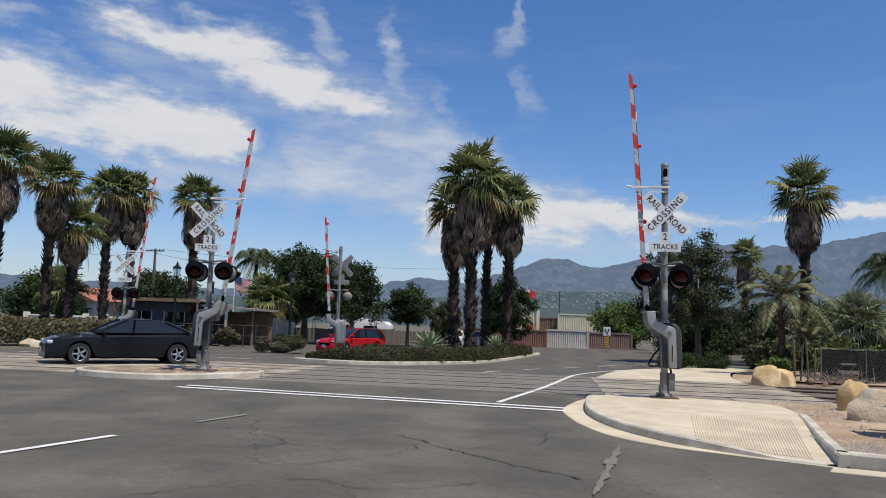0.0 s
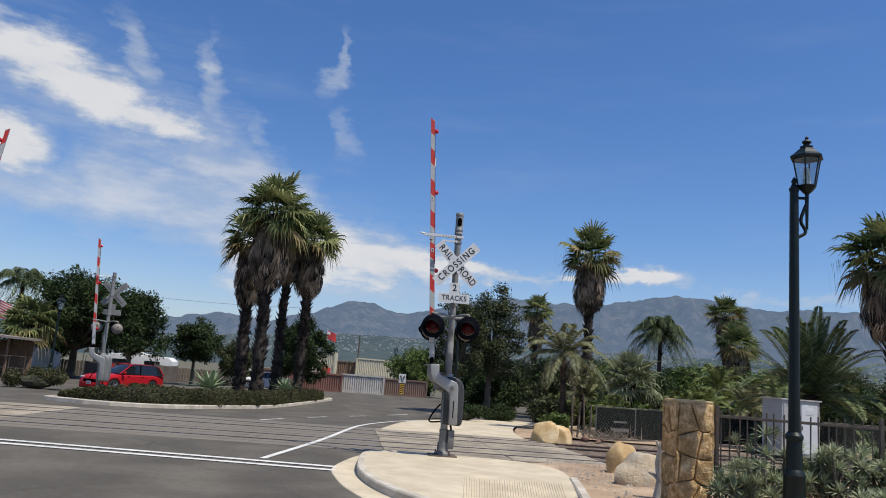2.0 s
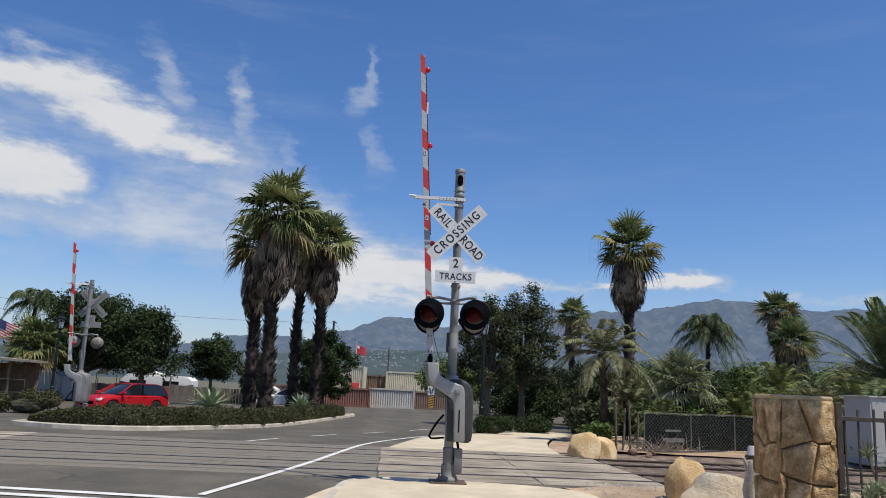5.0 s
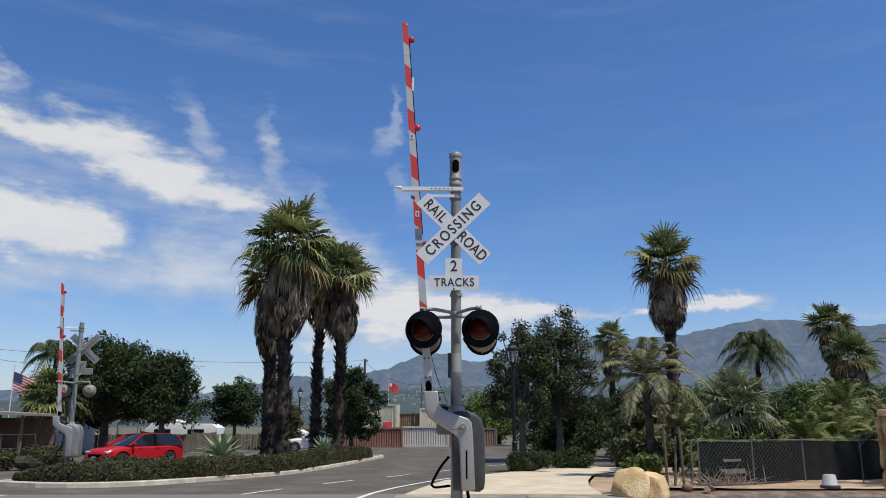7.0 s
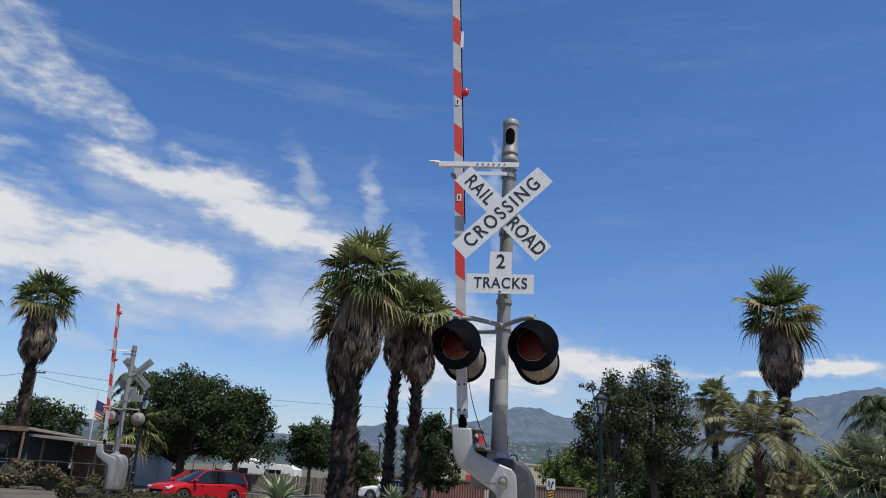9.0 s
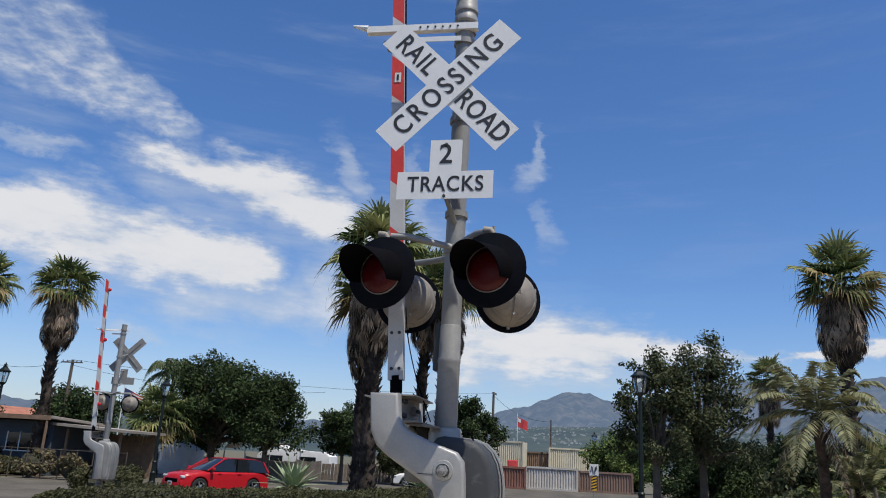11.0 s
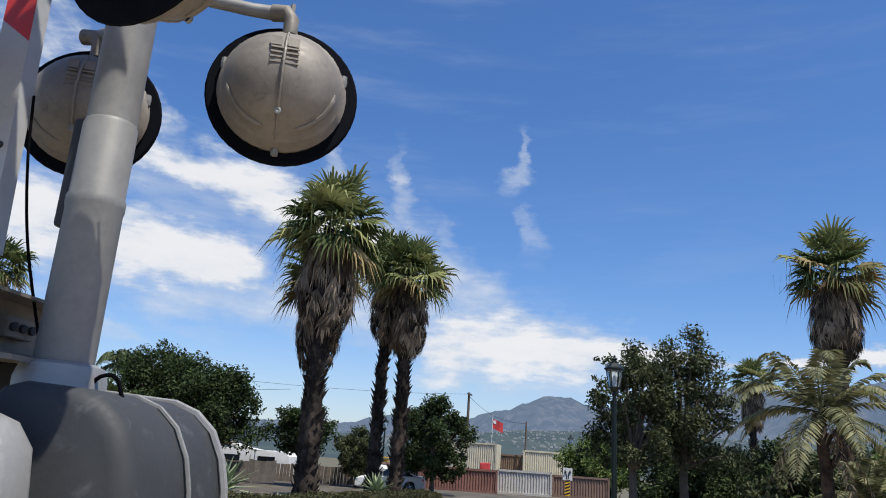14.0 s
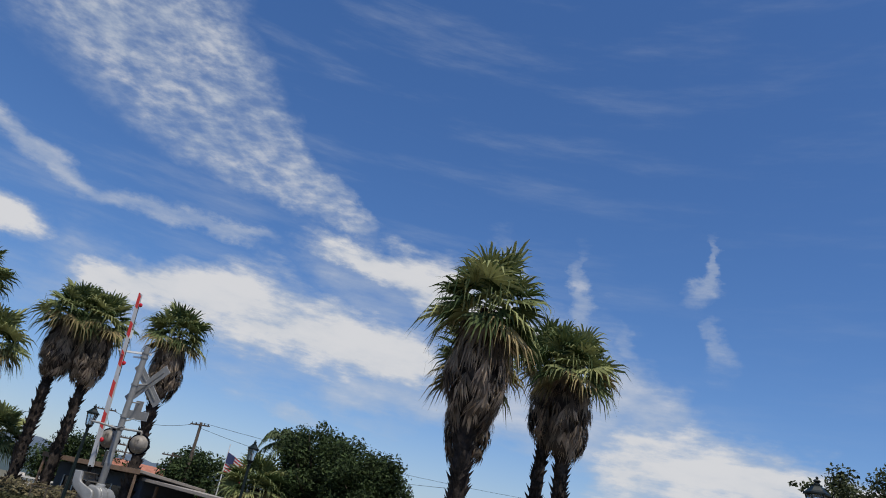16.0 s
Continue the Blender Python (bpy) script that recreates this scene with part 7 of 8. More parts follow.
def boulder(x, y, z, sx, sy, sz, label, seed, mat, turn=0, cut=0.0):
    bm = bmesh.new()
    bmesh.ops.create_icosphere(bm, subdivisions=4, radius=1.0)
    off = Vector((seed * 3.7, seed * 1.3, 0))
    rng = random.Random(seed)
    splits = [(Vector((rng.gauss(0, 1), rng.gauss(0, 1), rng.gauss(0.25, 0.8))).normalized(), rng.uniform(0.58, 0.86) - cut * 0.4) for _ in range(13)]
    for v in bm.verts:
        n = v.co.copy()
        f = 1 + 0.22 * noise.noise(n * 1.1 + off) + 0.10 * noise.noise(n * 2.6 + off) + 0.03 * noise.noise(n * 7 + off)
        # Flattened facets where the rock has split.
        for d, lim in splits:
            over = n.dot(d) * f - lim
            if over > 0:
                f -= over * 0.93
        p = n * f
        v.co = Vector((p.x * sx, p.y * sy, max(-0.25, p.z) * sz))
    return single("boulder", bm, mat, label, "boulder", "boulders", smooth=35, m=pose(x, y, z, 0, 0, turn))


boulder(3.72, -2.5, 0.05, 0.76, 0.54, 0.52, "large pale sandstone boulder lying on bare earth", 1, "boulder", 10)
boulder(3.74, -0.75, 0.04, 0.42, 0.38, 0.62, "upright ochre sandstone boulder beside the rails", 2, "boulder_y", 30, 0.1)
boulder(4.42, 8.10, 0.0, 0.50, 0.44, 0.62, "ochre sandstone boulder beyond the tracks", 3, "boulder_y", 0)
boulder(4.98, 8.35, 0.0, 0.36, 0.36, 0.62, "pale ochre boulder with a flat face", 5, "boulder_y", 80, 0.15)
for k, (x, y, s) in enumerate(((6.0, 8.9, 0.15), (6.35, 8.6, 0.11), (6.6, 8.95, 0.13))):
    boulder(x, y, -0.02, s * 1.3, s, s * 0.8, "small reddish broken rock on the earth", 10 + k, "redrock", 40 * k, 0.25)
boulder(-31.2, 21.2, -0.4, 0.85, 0.6, 0.5, "pale boulder beside the western street", 20, "boulder", 5)
boulder(-30.0, 24.2, -0.4, 0.9, 0.5, 0.45, "pale boulder beside the western street", 21, "boulder", 25)
boulder(-28.0, 22.0, -0.4, 0.5, 0.4, 0.3, "small pale boulder beside the western street", 22, "boulder", 60)


def driftwood():
    log = thing("driftwood_stump", pose(3.08, -4.45, -0.03), "pale weathered driftwood stump beside the pillar", "stump")
    part("stem", tube_bm([(0, 0, 0), (0.03, 0.02, 0.3), (-0.03, 0.0, 0.6), (0.02, -0.03, 0.80), (0.0, -0.02, 0.92)], [0.11, 0.075, 0.06, 0.075, 0.05], 9), "driftwood", log, smooth=60)
    for a, b in (((0.0, 0, 0.45), (0.20, -0.1, 0.62)), ((0, 0, 0.3), (-0.18, 0.05, 0.42)), ((0, 0, 0.7), (-0.10, -0.05, 0.95))):
        part("branch", tube_bm([a, tuple((Vector(a) + Vector(b)) / 2 + Vector((0, 0, 0.03))), b], [0.035, 0.026, 0.014], 7), "driftwood", log, smooth=60)


driftwood()


def iron_fence():
    """Picket fence of weathered iron from the pillar along the roadside."""
    start, step, n = Vector((3.62, -5.33, -0.03)), Vector((0.985, -0.17, 0)).normalized(), 74
    fence = thing("iron_fence", Matrix(), "weathered brown iron picket fence running from the stone pillar", "fence")
    turn = Matrix.Rotation(math.atan2(step.y, step.x), 3, "Z")
    mesh = link_mesh("picket", box_bm((0, 0, 0.79), (0.020, 0.020, 1.50), bevel=0.003), "picket")
    rng = random.Random(4)
    for k in range(n):
        ob = new("picket", mesh)
        ob.parent = fence
        ob.matrix_local = Matrix.Translation(start + step * 0.135 * (k + 0.5)) @ turn.to_4x4() @ pose(0, 0, rng.uniform(-0.01, 0.01), rng.uniform(-0.6, 0.6), rng.uniform(-0.8, 0.8), 0)
    ln = 0.135 * n
    for z, h in ((1.44, 0.045), (0.16, 0.04)):
        part("rail", box_bm(start + step * ln / 2 + Vector((0, 0, z)), (ln, 0.035, h), turn, bevel=0.005), "picket", fence)
    for k in range(5):
        part("post", box_bm(start + step * (ln * k / 4) + Vector((0, 0, 0.80)), (0.06, 0.06, 1.6), turn, bevel=0.006), "picket", fence)


iron_fence()


def screened_fence():
    """Chain-link fence with dark screen cloth, on steel posts."""
    pts = [Vector(p) for p in ((6.9, 10.6, 0), (10.4, 11.95, 0), (14.0, 12.4, 0), (20.0, 13.2, 0), (30.0, 14.2, 0))]
    fence = thing("screened_fence", Matrix(), "chain-link fence hung with dark green screen cloth", "fence")
    h = 1.15
    for a, b in zip(pts, pts[1:]):
        n = 14
        rows = []
        for z in (0.02, 0.3, 0.6, 0.9, h - 0.04):
            rows.append([(*(a.lerp(b, k / n) + Vector((0, 0.03 * noise.noise(Vector((a.x + k, z * 3, 0))), 0))).to_2d(), -0.05 + z + 0.02 * noise.noise(Vector((k * 1.3, z, a.x)))) for k in range(n + 1)])
        bm = loft_bm(rows)
        bmesh.ops.solidify(bm, geom=bm.faces, thickness=0.006)
        part("screen_cloth", bm, "screen", fence, "dark green screen cloth")
        part("top_rail", tube_bm([a + Vector((0, -0.02, h - 0.05)), b + Vector((0, -0.02, h - 0.05))], 0.011, 8), "castgrey", fence)
        # Wire diamonds in front of the cloth.
        wires = bmesh.new()
        ln = (b - a).length
        d = (b - a) / ln
        u = -h
        while u < ln:
            for s in (1, -1):
                p0, p1 = max(0.0, u), min(ln, u + h)
                if p1 > p0:
                    z0, z1 = (p0 - u, p1 - u) if s > 0 else (h - (p0 - u), h - (p1 - u))
                    add_tube(wires, [a + d * p0 + Vector((0, -0.045, z0 - 0.05)), a + d * p1 + Vector((0, -0.045, z1 - 0.05))], 0.002, 3, caps=False)
            u += 0.13
        part("wire_mesh", wires, "castgrey", fence, "grey chain-link wire")
    for p in [pts[0]] + [a.lerp(b, f) for a, b in zip(pts, pts[1:]) for f in (0.5, 1.0)]:
        part("post", tube_bm([p + Vector((0, -0.02, -0.1)), p + Vector((0, -0.02, h + 0.02))], 0.02, 10), "castgrey", fence)
    # Painted words on the cloth, too faint to read: plain pale bars.
    a, b = pts[0], pts[1]
    for u, w, z in ((0.30, 0.62, 0.62), (0.30, 0.85, 0.36), (0.32, 0.7, 0.30)):
        p = a.lerp(b, u)
        part("faded_bar", box_bm((p.x, p.y - 0.07, -0.05 + z), (w, 0.004, 0.07), Matrix.Rotation(math.atan2((b - a).y, (b - a).x), 3, "Z")), "castgrey", fence)


screened_fence()


def old_posts():
    for k, (x, y, h, t) in enumerate(((5.9, 10.2, 1.5, 2), (6.15, 10.35, 1.3, -5), (6.4, 10.4, 1.55, 3), (6.65, 10.5, 1.2, -2))):
        single("wooden_post", tube_bm([(0, 0, 0), (0.01, 0, h * 0.6), (0, 0.01, h)], [0.04, 0.036, 0.03], 8), "bark", "weathered grey wooden post at the end of the fence", "post", "old wooden posts", m=pose(x, y, -0.08, t, -t, 0), smooth=50)
    rng = random.Random(9)
    heap = bmesh.new()
    for _ in range(120):
        c = Vector((rng.gauss(7.2, 0.5), rng.gauss(10.0, 0.25), 0.0))
        d = Vector((rng.uniform(-1, 1), rng.uniform(-0.6, 0.6), rng.uniform(0.05, 0.7))).normalized() * rng.uniform(0.25, 0.7)
        add_tube(heap, [c, c + d * 0.5 + Vector((0, 0, 0.03)), c + d], [0.012, 0.009, 0.004], 4, caps=False)
    single("brush_pile", heap, "twig", "heap of dry cut branches by the fence", "brush pile", kind="stuff")


old_posts()


def cabinet(x, y, w, d, h, turn):
    cab = thing("utility_cabinet", pose(x, y, -0.05, 0, 0, turn), "pale grey steel utility cabinet behind the iron fence", "cabinet")
    part("body", box_bm((0, 0, h / 2), (w, d, h), bevel=0.015), "boxgrey", cab)
    part("roof", box_bm((0, 0, h + 0.02), (w + 0.10, d + 0.10, 0.05), bevel=0.01), "boxgrey", cab)
    door = part("door", box_bm((w * 0.22, -d / 2 - 0.012, h * 0.5), (w * 0.42, 0.02, h * 0.86), bevel=0.006), "white", cab, "white door")
    part("handle", box_bm((0.03, -d / 2 - 0.035, h * 0.52), (0.03, 0.03, 0.14), bevel=0.005), "cover", door)
    panel = part("panel", box_bm((-w * 0.24, -d / 2 - 0.010, h * 0.5), (w * 0.44, 0.016, h * 0.86), bevel=0.006), "boxgrey", cab)
    part("notice", box_bm((w * 0.22, -d / 2 - 0.026, h * 0.80), (0.26, 0.006, 0.16)), "sign", door, "small white notice")
    part("lifting_eye", tube_bm([(-0.06, 0, h + 0.03), (-0.05, 0, h + 0.14), (0.05, 0, h + 0.14), (0.06, 0, h + 0.03)], 0.012, 6), "matteblack", cab)


cabinet(13.25, 8.6, 1.42, 1.18, 1.9, 2)


def gas_cylinder():
    g = thing("white_bucket", pose(9.7, 9.2, 0.0), "dirty white upturned bucket on the earth", "bucket")
    part("shell", lathe_bm([(0.0, 0.30), (0.13, 0.30), (0.15, 0.28), (0.19, 0.02), (0.21, 0.0), (0.21, -0.03)], 20), "boxgrey", g, smooth=40)
    part("rim", lathe_bm([(0.19, 0.05), (0.24, 0.03), (0.24, -0.02), (0.19, -0.03)], 20), "cover", g)


gas_cylinder()


def pebbles():
    """Loose gravel at the roadside by the kerb and scattered stones on the earth."""
    rng = random.Random(21)
    verts, faces = [], []
    base = [Vector(v) for v in ((1, 0, 0), (-1, 0, 0), (0, 1, 0), (0, -1, 0), (0, 0, 1))]
    tris = ((0, 2, 4), (2, 1, 4), (1, 3, 4), (3, 0, 4))
    for k in range(9000):
        if k < 6500:
            x = rng.uniform(1.35, 6.5)
            y = -7.35 - (x - 1.2) * 0.43 + 0.25 + abs(rng.gauss(0, 0.75))
            if (x - 4.22) ** 2 + (y + 6.55) ** 2 < 0.40:
                continue
        else:
            x, y = rng.uniform(2.3, 6.5), rng.uniform(-6, 1.0)
        s = rng.uniform(0.008, 0.026) * (1.0 if k < 8800 else 2.2)
        i = len(verts)
        a = rng.uniform(0, 6.28)
        for v in base:
            w = v * s * rng.uniform(0.7, 1.3)
            verts.append((x + w.x * math.cos(a) - w.y * math.sin(a), y + w.x * math.sin(a) + w.y * math.cos(a), -0.022 + w.z * 0.8))
        faces += [tuple(i + t for t in tri_) for tri_ in tris]
    single("roadside_gravel", raw(verts, faces), "gravel", "loose grey-brown gravel beside the kerb", "gravel", kind="stuff")


pebbles()


def keep_right_sign():
    s = thing("island_sign", pose(2.3, 49.0, -0.45), "white arrow sign above a striped marker on a post", "traffic sign")
    part("post", tube_bm([(0, 0, 0), (0, 0, 2.2)], 0.03, 8), "galv", s)
    p = part("arrow_plate", box_bm((0, -0.04, 1.85), (0.60, 0.012, 0.75), bevel=0.004), "sign", s, "white plate with a black arrow")
    for x in (-0.13, 0.13):
        part("arrow_shaft", tube_bm([(x * 0.4, -0.05, 1.58), (x * 0.5, -0.05, 1.8), (x, -0.05, 1.98)], 0.03, 6), "ink", p)
        part("arrow_head", tube_bm([(x, -0.05, 1.96), (x * 1.25, -0.05, 2.12)], [0.09, 0.005], 6), "ink", p)
    m = part("marker_plate", box_bm((0, -0.04, 0.98), (0.34, 0.012, 0.92), bevel=0.004), "yellow", s, "yellow and black striped plate")
    for k in range(5):
        bm = add_prism(bmesh.new(), [(-0.17, 0.56 + 0.19 * k), (0.17, 0.68 + 0.19 * k), (0.17, 0.77 + 0.19 * k), (-0.17, 0.65 + 0.19 * k)], -0.052, -0.047)
        part("stripe", bm, "ink", m)


keep_right_sign()


def utility_pole(x, y, h, label, arms=1, r=0.14, turn=0):
    pole = thing("utility_pole", pose(x, y, -0.5, 0, 0, turn), label, "utility pole", "utility poles")
    part("shaft", tube_bm([(0, 0, 0), (0, 0, h + 0.5)], [r, r * 0.65], 10), "pole", pole, smooth=50)
    for k in range(arms):
        a = part("crossarm", box_bm((0, -0.1, h + 0.25 - 0.75 * k), (2.2, 0.1, 0.12)), "pole", pole)
        for u in (-0.95, -0.5, 0.5, 0.95):
            part("insulator", lathe_bm([(0.0, 0.16), (0.04, 0.14), (0.05, 0.0)], 8, Matrix.Translation((u, -0.1, h + 0.31 - 0.75 * k))), "cover", a)


utility_pole(-57.4, 60, 8.9, "brown wooden utility pole beyond the western street", turn=10)
utility_pole(-62.4, 68, 7.2, "pair of wooden utility poles with crossarms", arms=3, turn=20)
utility_pole(-60.8, 68, 7.2, "pair of wooden utility poles with crossarms", arms=3, turn=20)
utility_pole(-45.8, 60, 8.8, "brown wooden utility pole above the low building", arms=1, r=0.2)
utility_pole(-47.9, 60, 5.7, "distant wooden utility pole with a crossarm", arms=1)
utility_pole(-9.85, 100, 10.8, "dark utility pole behind the palms", arms=1, r=0.24, turn=80)
utility_pole(-1.4, 78, 6.2, "thin dark pole by the containers", arms=0, r=0.12)


def wires():
    rng = random.Random(2)
    spans = (((-57.4, 60, 8.9), (-45.8, 60, 8.8)), ((-45.8, 60, 8.8), (-9.85, 100, 10.6)), ((-62, 68, 7), (-57.4, 60, 8.6)), ((-45.8, 60, 8.3), (-24, 70, 7.5)), ((-9.85, 100, 10.4), (-1.4, 78, 6.0)))
    for a, b in spans:
        a, b = Vector(a), Vector(b)
        pts = [a.lerp(b, k / 16) - Vector((0, 0, 4 * 0.9 * (k / 16) * (1 - k / 16))) for k in range(17)]
        single("overhead_wire", tube_bm(pts, 0.022, 4, caps=False), "wire", "thin black overhead wire between utility poles", "wire", "overhead wires")


wires()


def flag(x, y, h, top, size, label, kind):
    f = thing("flagpole", pose(x, y, -0.45), label, "flag")
    part("pole", tube_bm([(0, 0, 0), (0, 0, top + 0.45)], [0.05, 0.03], 8), "white", f, "thin pale pole")
    w, hh = size
    def cloth(z0, z1, u0, u1, mat, name, lift=0.0):
        rows = []
        for i in range(7):
            z = z0 + (z1 - z0) * i / 6
            row = []
            for k in range(13):
                u = u0 + (u1 - u0) * k / 12
                row.append((0.03 + w * u * 0.82, 0.14 * math.sin(u * 7 + z) * u + lift, top - 0.05 - hh * z - 0.42 * hh * u * (1.15 if kind else 1)))
            rows.append(row)
        bm = loft_bm(rows)
        bmesh.ops.solidify(bm, geom=bm.faces, thickness=0.006)
        part(name, bm, mat, f)
    if kind == 0:
        cloth(0, 1, 0, 1, "flag_red", "cloth")
        cloth(0.1, 0.45, 0.05, 0.32, "flag_white", "canton", -0.03)
    else:
        for k in range(13):
            cloth(k / 13, (k + 1) / 13, 0.0, 1, "flag_red" if k % 2 == 0 else "flag_white", "stripe")
        cloth(0, 7 / 13, 0, 0.42, "flag_blue", "canton", -0.035)
    return f


flag(-5.9, 91.5, 0, 7.6, (1.5, 1.15), "red flag on a thin pole above the containers", 0)
flag(-28.3, 41.3, 0, 5.5, (1.7, 1.15), "striped flag hanging from a pole by the low building", 1)

# ---------------------------------------------------------------- buildings and yards


def low_building():
    """Single-storey slate-blue building with a flat overhanging roof and a lean-to."""
    b = thing("low_building", pose(-30.6, 36.2, -0.45, 0, 0, 2), "low slate-blue wooden building with a flat overhanging roof", "building")
    part("wall", box_bm((0, 0, 1.45), (5.8, 4.6, 2.9)), "navy", b, "slate-blue siding")
    for k in range(11):
        part("board", box_bm((-2.9 + 0.527 * k + 0.264, -2.315, 1.45), (0.53, 0.03, 2.86), bevel=0.006), "navy", b)
    part("roof", box_bm((0.0, -0.3, 3.0), (6.6, 6.0, 0.16), Matrix.Rotation(radians(-2), 3, "X"), bevel=0.02), "roof", b, "grey overhanging roof")
    part("fascia", box_bm((0.0, -3.32, 3.06), (6.6, 0.05, 0.24)), "timber", b)
    for x in (-1.5, 1.0):
        w = part("window", box_bm((x, -2.345, 1.75), (1.5, 0.05, 0.95), bevel=0.01), "carglass", b, "dark window")
        for dx in (-0.77, 0.0, 0.77):
            part("window_bar", box_bm((x + dx, -2.37, 1.75), (0.06, 0.05, 1.02)), "white", w)
        part("window_sill", box_bm((x, -2.40, 1.24), (1.66, 0.12, 0.06)), "white", w)
    for x in (-3.1, 3.1):
        part("roof_post", box_bm((x, -3.3, 1.45), (0.1, 0.1, 2.9)), "timber", b)
    shed = thing("lean_to", pose(-25.5, 36.4, -0.45, 0, 0, 2), "open brown timber lean-to beside the blue building", "shed")
    part("roof", box_bm((0, -0.2, 2.66), (4.3, 4.8, 0.14), Matrix.Rotation(radians(3), 3, "Y")), "roof", shed)
    for x in (-1.6, 1.6):
        for y in (-1.9, 1.9):
            part("post", box_bm((x, y, 1.28), (0.12, 0.12, 2.56)), "timber", shed)
    part("back_wall", box_bm((0, 1.9, 1.2), (3.6, 0.08, 2.4)), "timber", shed)


low_building()


def tiled_house():
    h = thing("tiled_house", pose(-55.5, 64, -0.45, 0, 0, -20), "white stucco house with a low red tile roof", "house")
    part("wall", box_bm((0, 0, 1.7), (9, 6, 3.4)), "stucco", h)
    part("roof", add_prism(bmesh.new(), [(-5.2, 3.3), (5.2, 3.3), (0, 4.9)], -3.6, 3.6), "tile", h, "red clay tiles")
    for x in (-3, 0, 3):
        w = part("window", box_bm((x, -3.02, 1.9), (1.1, 0.08, 1.2)), "carglass", h)
        part("window_frame", box_bm((x, -3.05, 2.55), (1.3, 0.10, 0.1)), "white", w)
    part("door", box_bm((1.6, -3.02, 1.05), (0.9, 0.08, 2.1)), "timber", h)
    w = thing("stucco_wall", pose(-47, 48.5, -0.45, 0, 0, 12), "low white stucco garden wall with coping and openings", "wall")
    for k in range(5):
        part("wall_panel", box_bm((-3.6 + 1.8 * k, 0, 0.75), (1.2, 0.25, 1.5)), "stucco", w)
        part("pier", box_bm((-4.5 + 1.8 * k, 0, 0.95), (0.45, 0.4, 1.9)), "stucco", w)
    part("coping", box_bm((0, 0, 1.62), (9.2, 0.42, 0.14)), "stucco", w)


tiled_house()


def container(x, y, z, w, h, d, mat, label, turn=0):
    """Steel shipping container with corrugated sides, corner posts and door bars."""
    c = thing("container", pose(x, y, z, 0, 0, turn), label, "shipping container", "containers")
    n = int(w / 0.22)
    front = []
    for k in range(n * 4 + 1):
        ph = k % 4
        front.append((-w / 2 + w * k / (n * 4), -d / 2 + (0.0 if ph in (0, 1) else 0.06)))
    bm = loft_bm([[(px, py, zz) for px, py in front] for zz in (0.12, h - 0.12)])
    part("corrugated_side", bm, mat, c)
    part("body", box_bm((0, 0.07, h / 2), (w - 0.02, d - 0.08, h - 0.1)), mat, c)
    for sx in (-1, 1):
        part("corner_post", box_bm((sx * w / 2, -d / 2 + 0.03, h / 2), (0.16, 0.16, h)), mat, c)
    for zz in (0.08, h - 0.08):
        part("beam", box_bm((0, -d / 2 + 0.02, zz), (w, 0.14, 0.16)), mat, c)
    return c


for k, (x, y, z, w, h, m_, t, lab) in enumerate((
        (-6.0, 60.5, -0.45, 6.0, 1.75, "rust", 4, "rust-red shipping container behind the hedge"),
        (-11.8, 60.0, -0.45, 5.6, 1.8, "brown", 0, "brown shipping container behind the palms"),
        (-0.9, 62.0, -0.45, 4.2, 1.85, "oldwhite", 3, "white shipping container in the yard"),
        (3.5, 63.5, -0.45, 4.4, 1.7, "brown", 5, "brown shipping container with stained sides"),
        (-6.2, 77.0, -0.45, 4.4, 4.2, "cream", -8, "stacked cream containers in the yard"),
        (1.6, 79.0, -0.45, 6.6, 3.8, "cream", 8, "cream container building in the yard"),
        (-2.6, 80.0, -0.45, 3.4, 3.3, "timber", 0, "brown shed between the containers"))):
    container(x, y, z, w, h, 2.4, m_, lab, t)


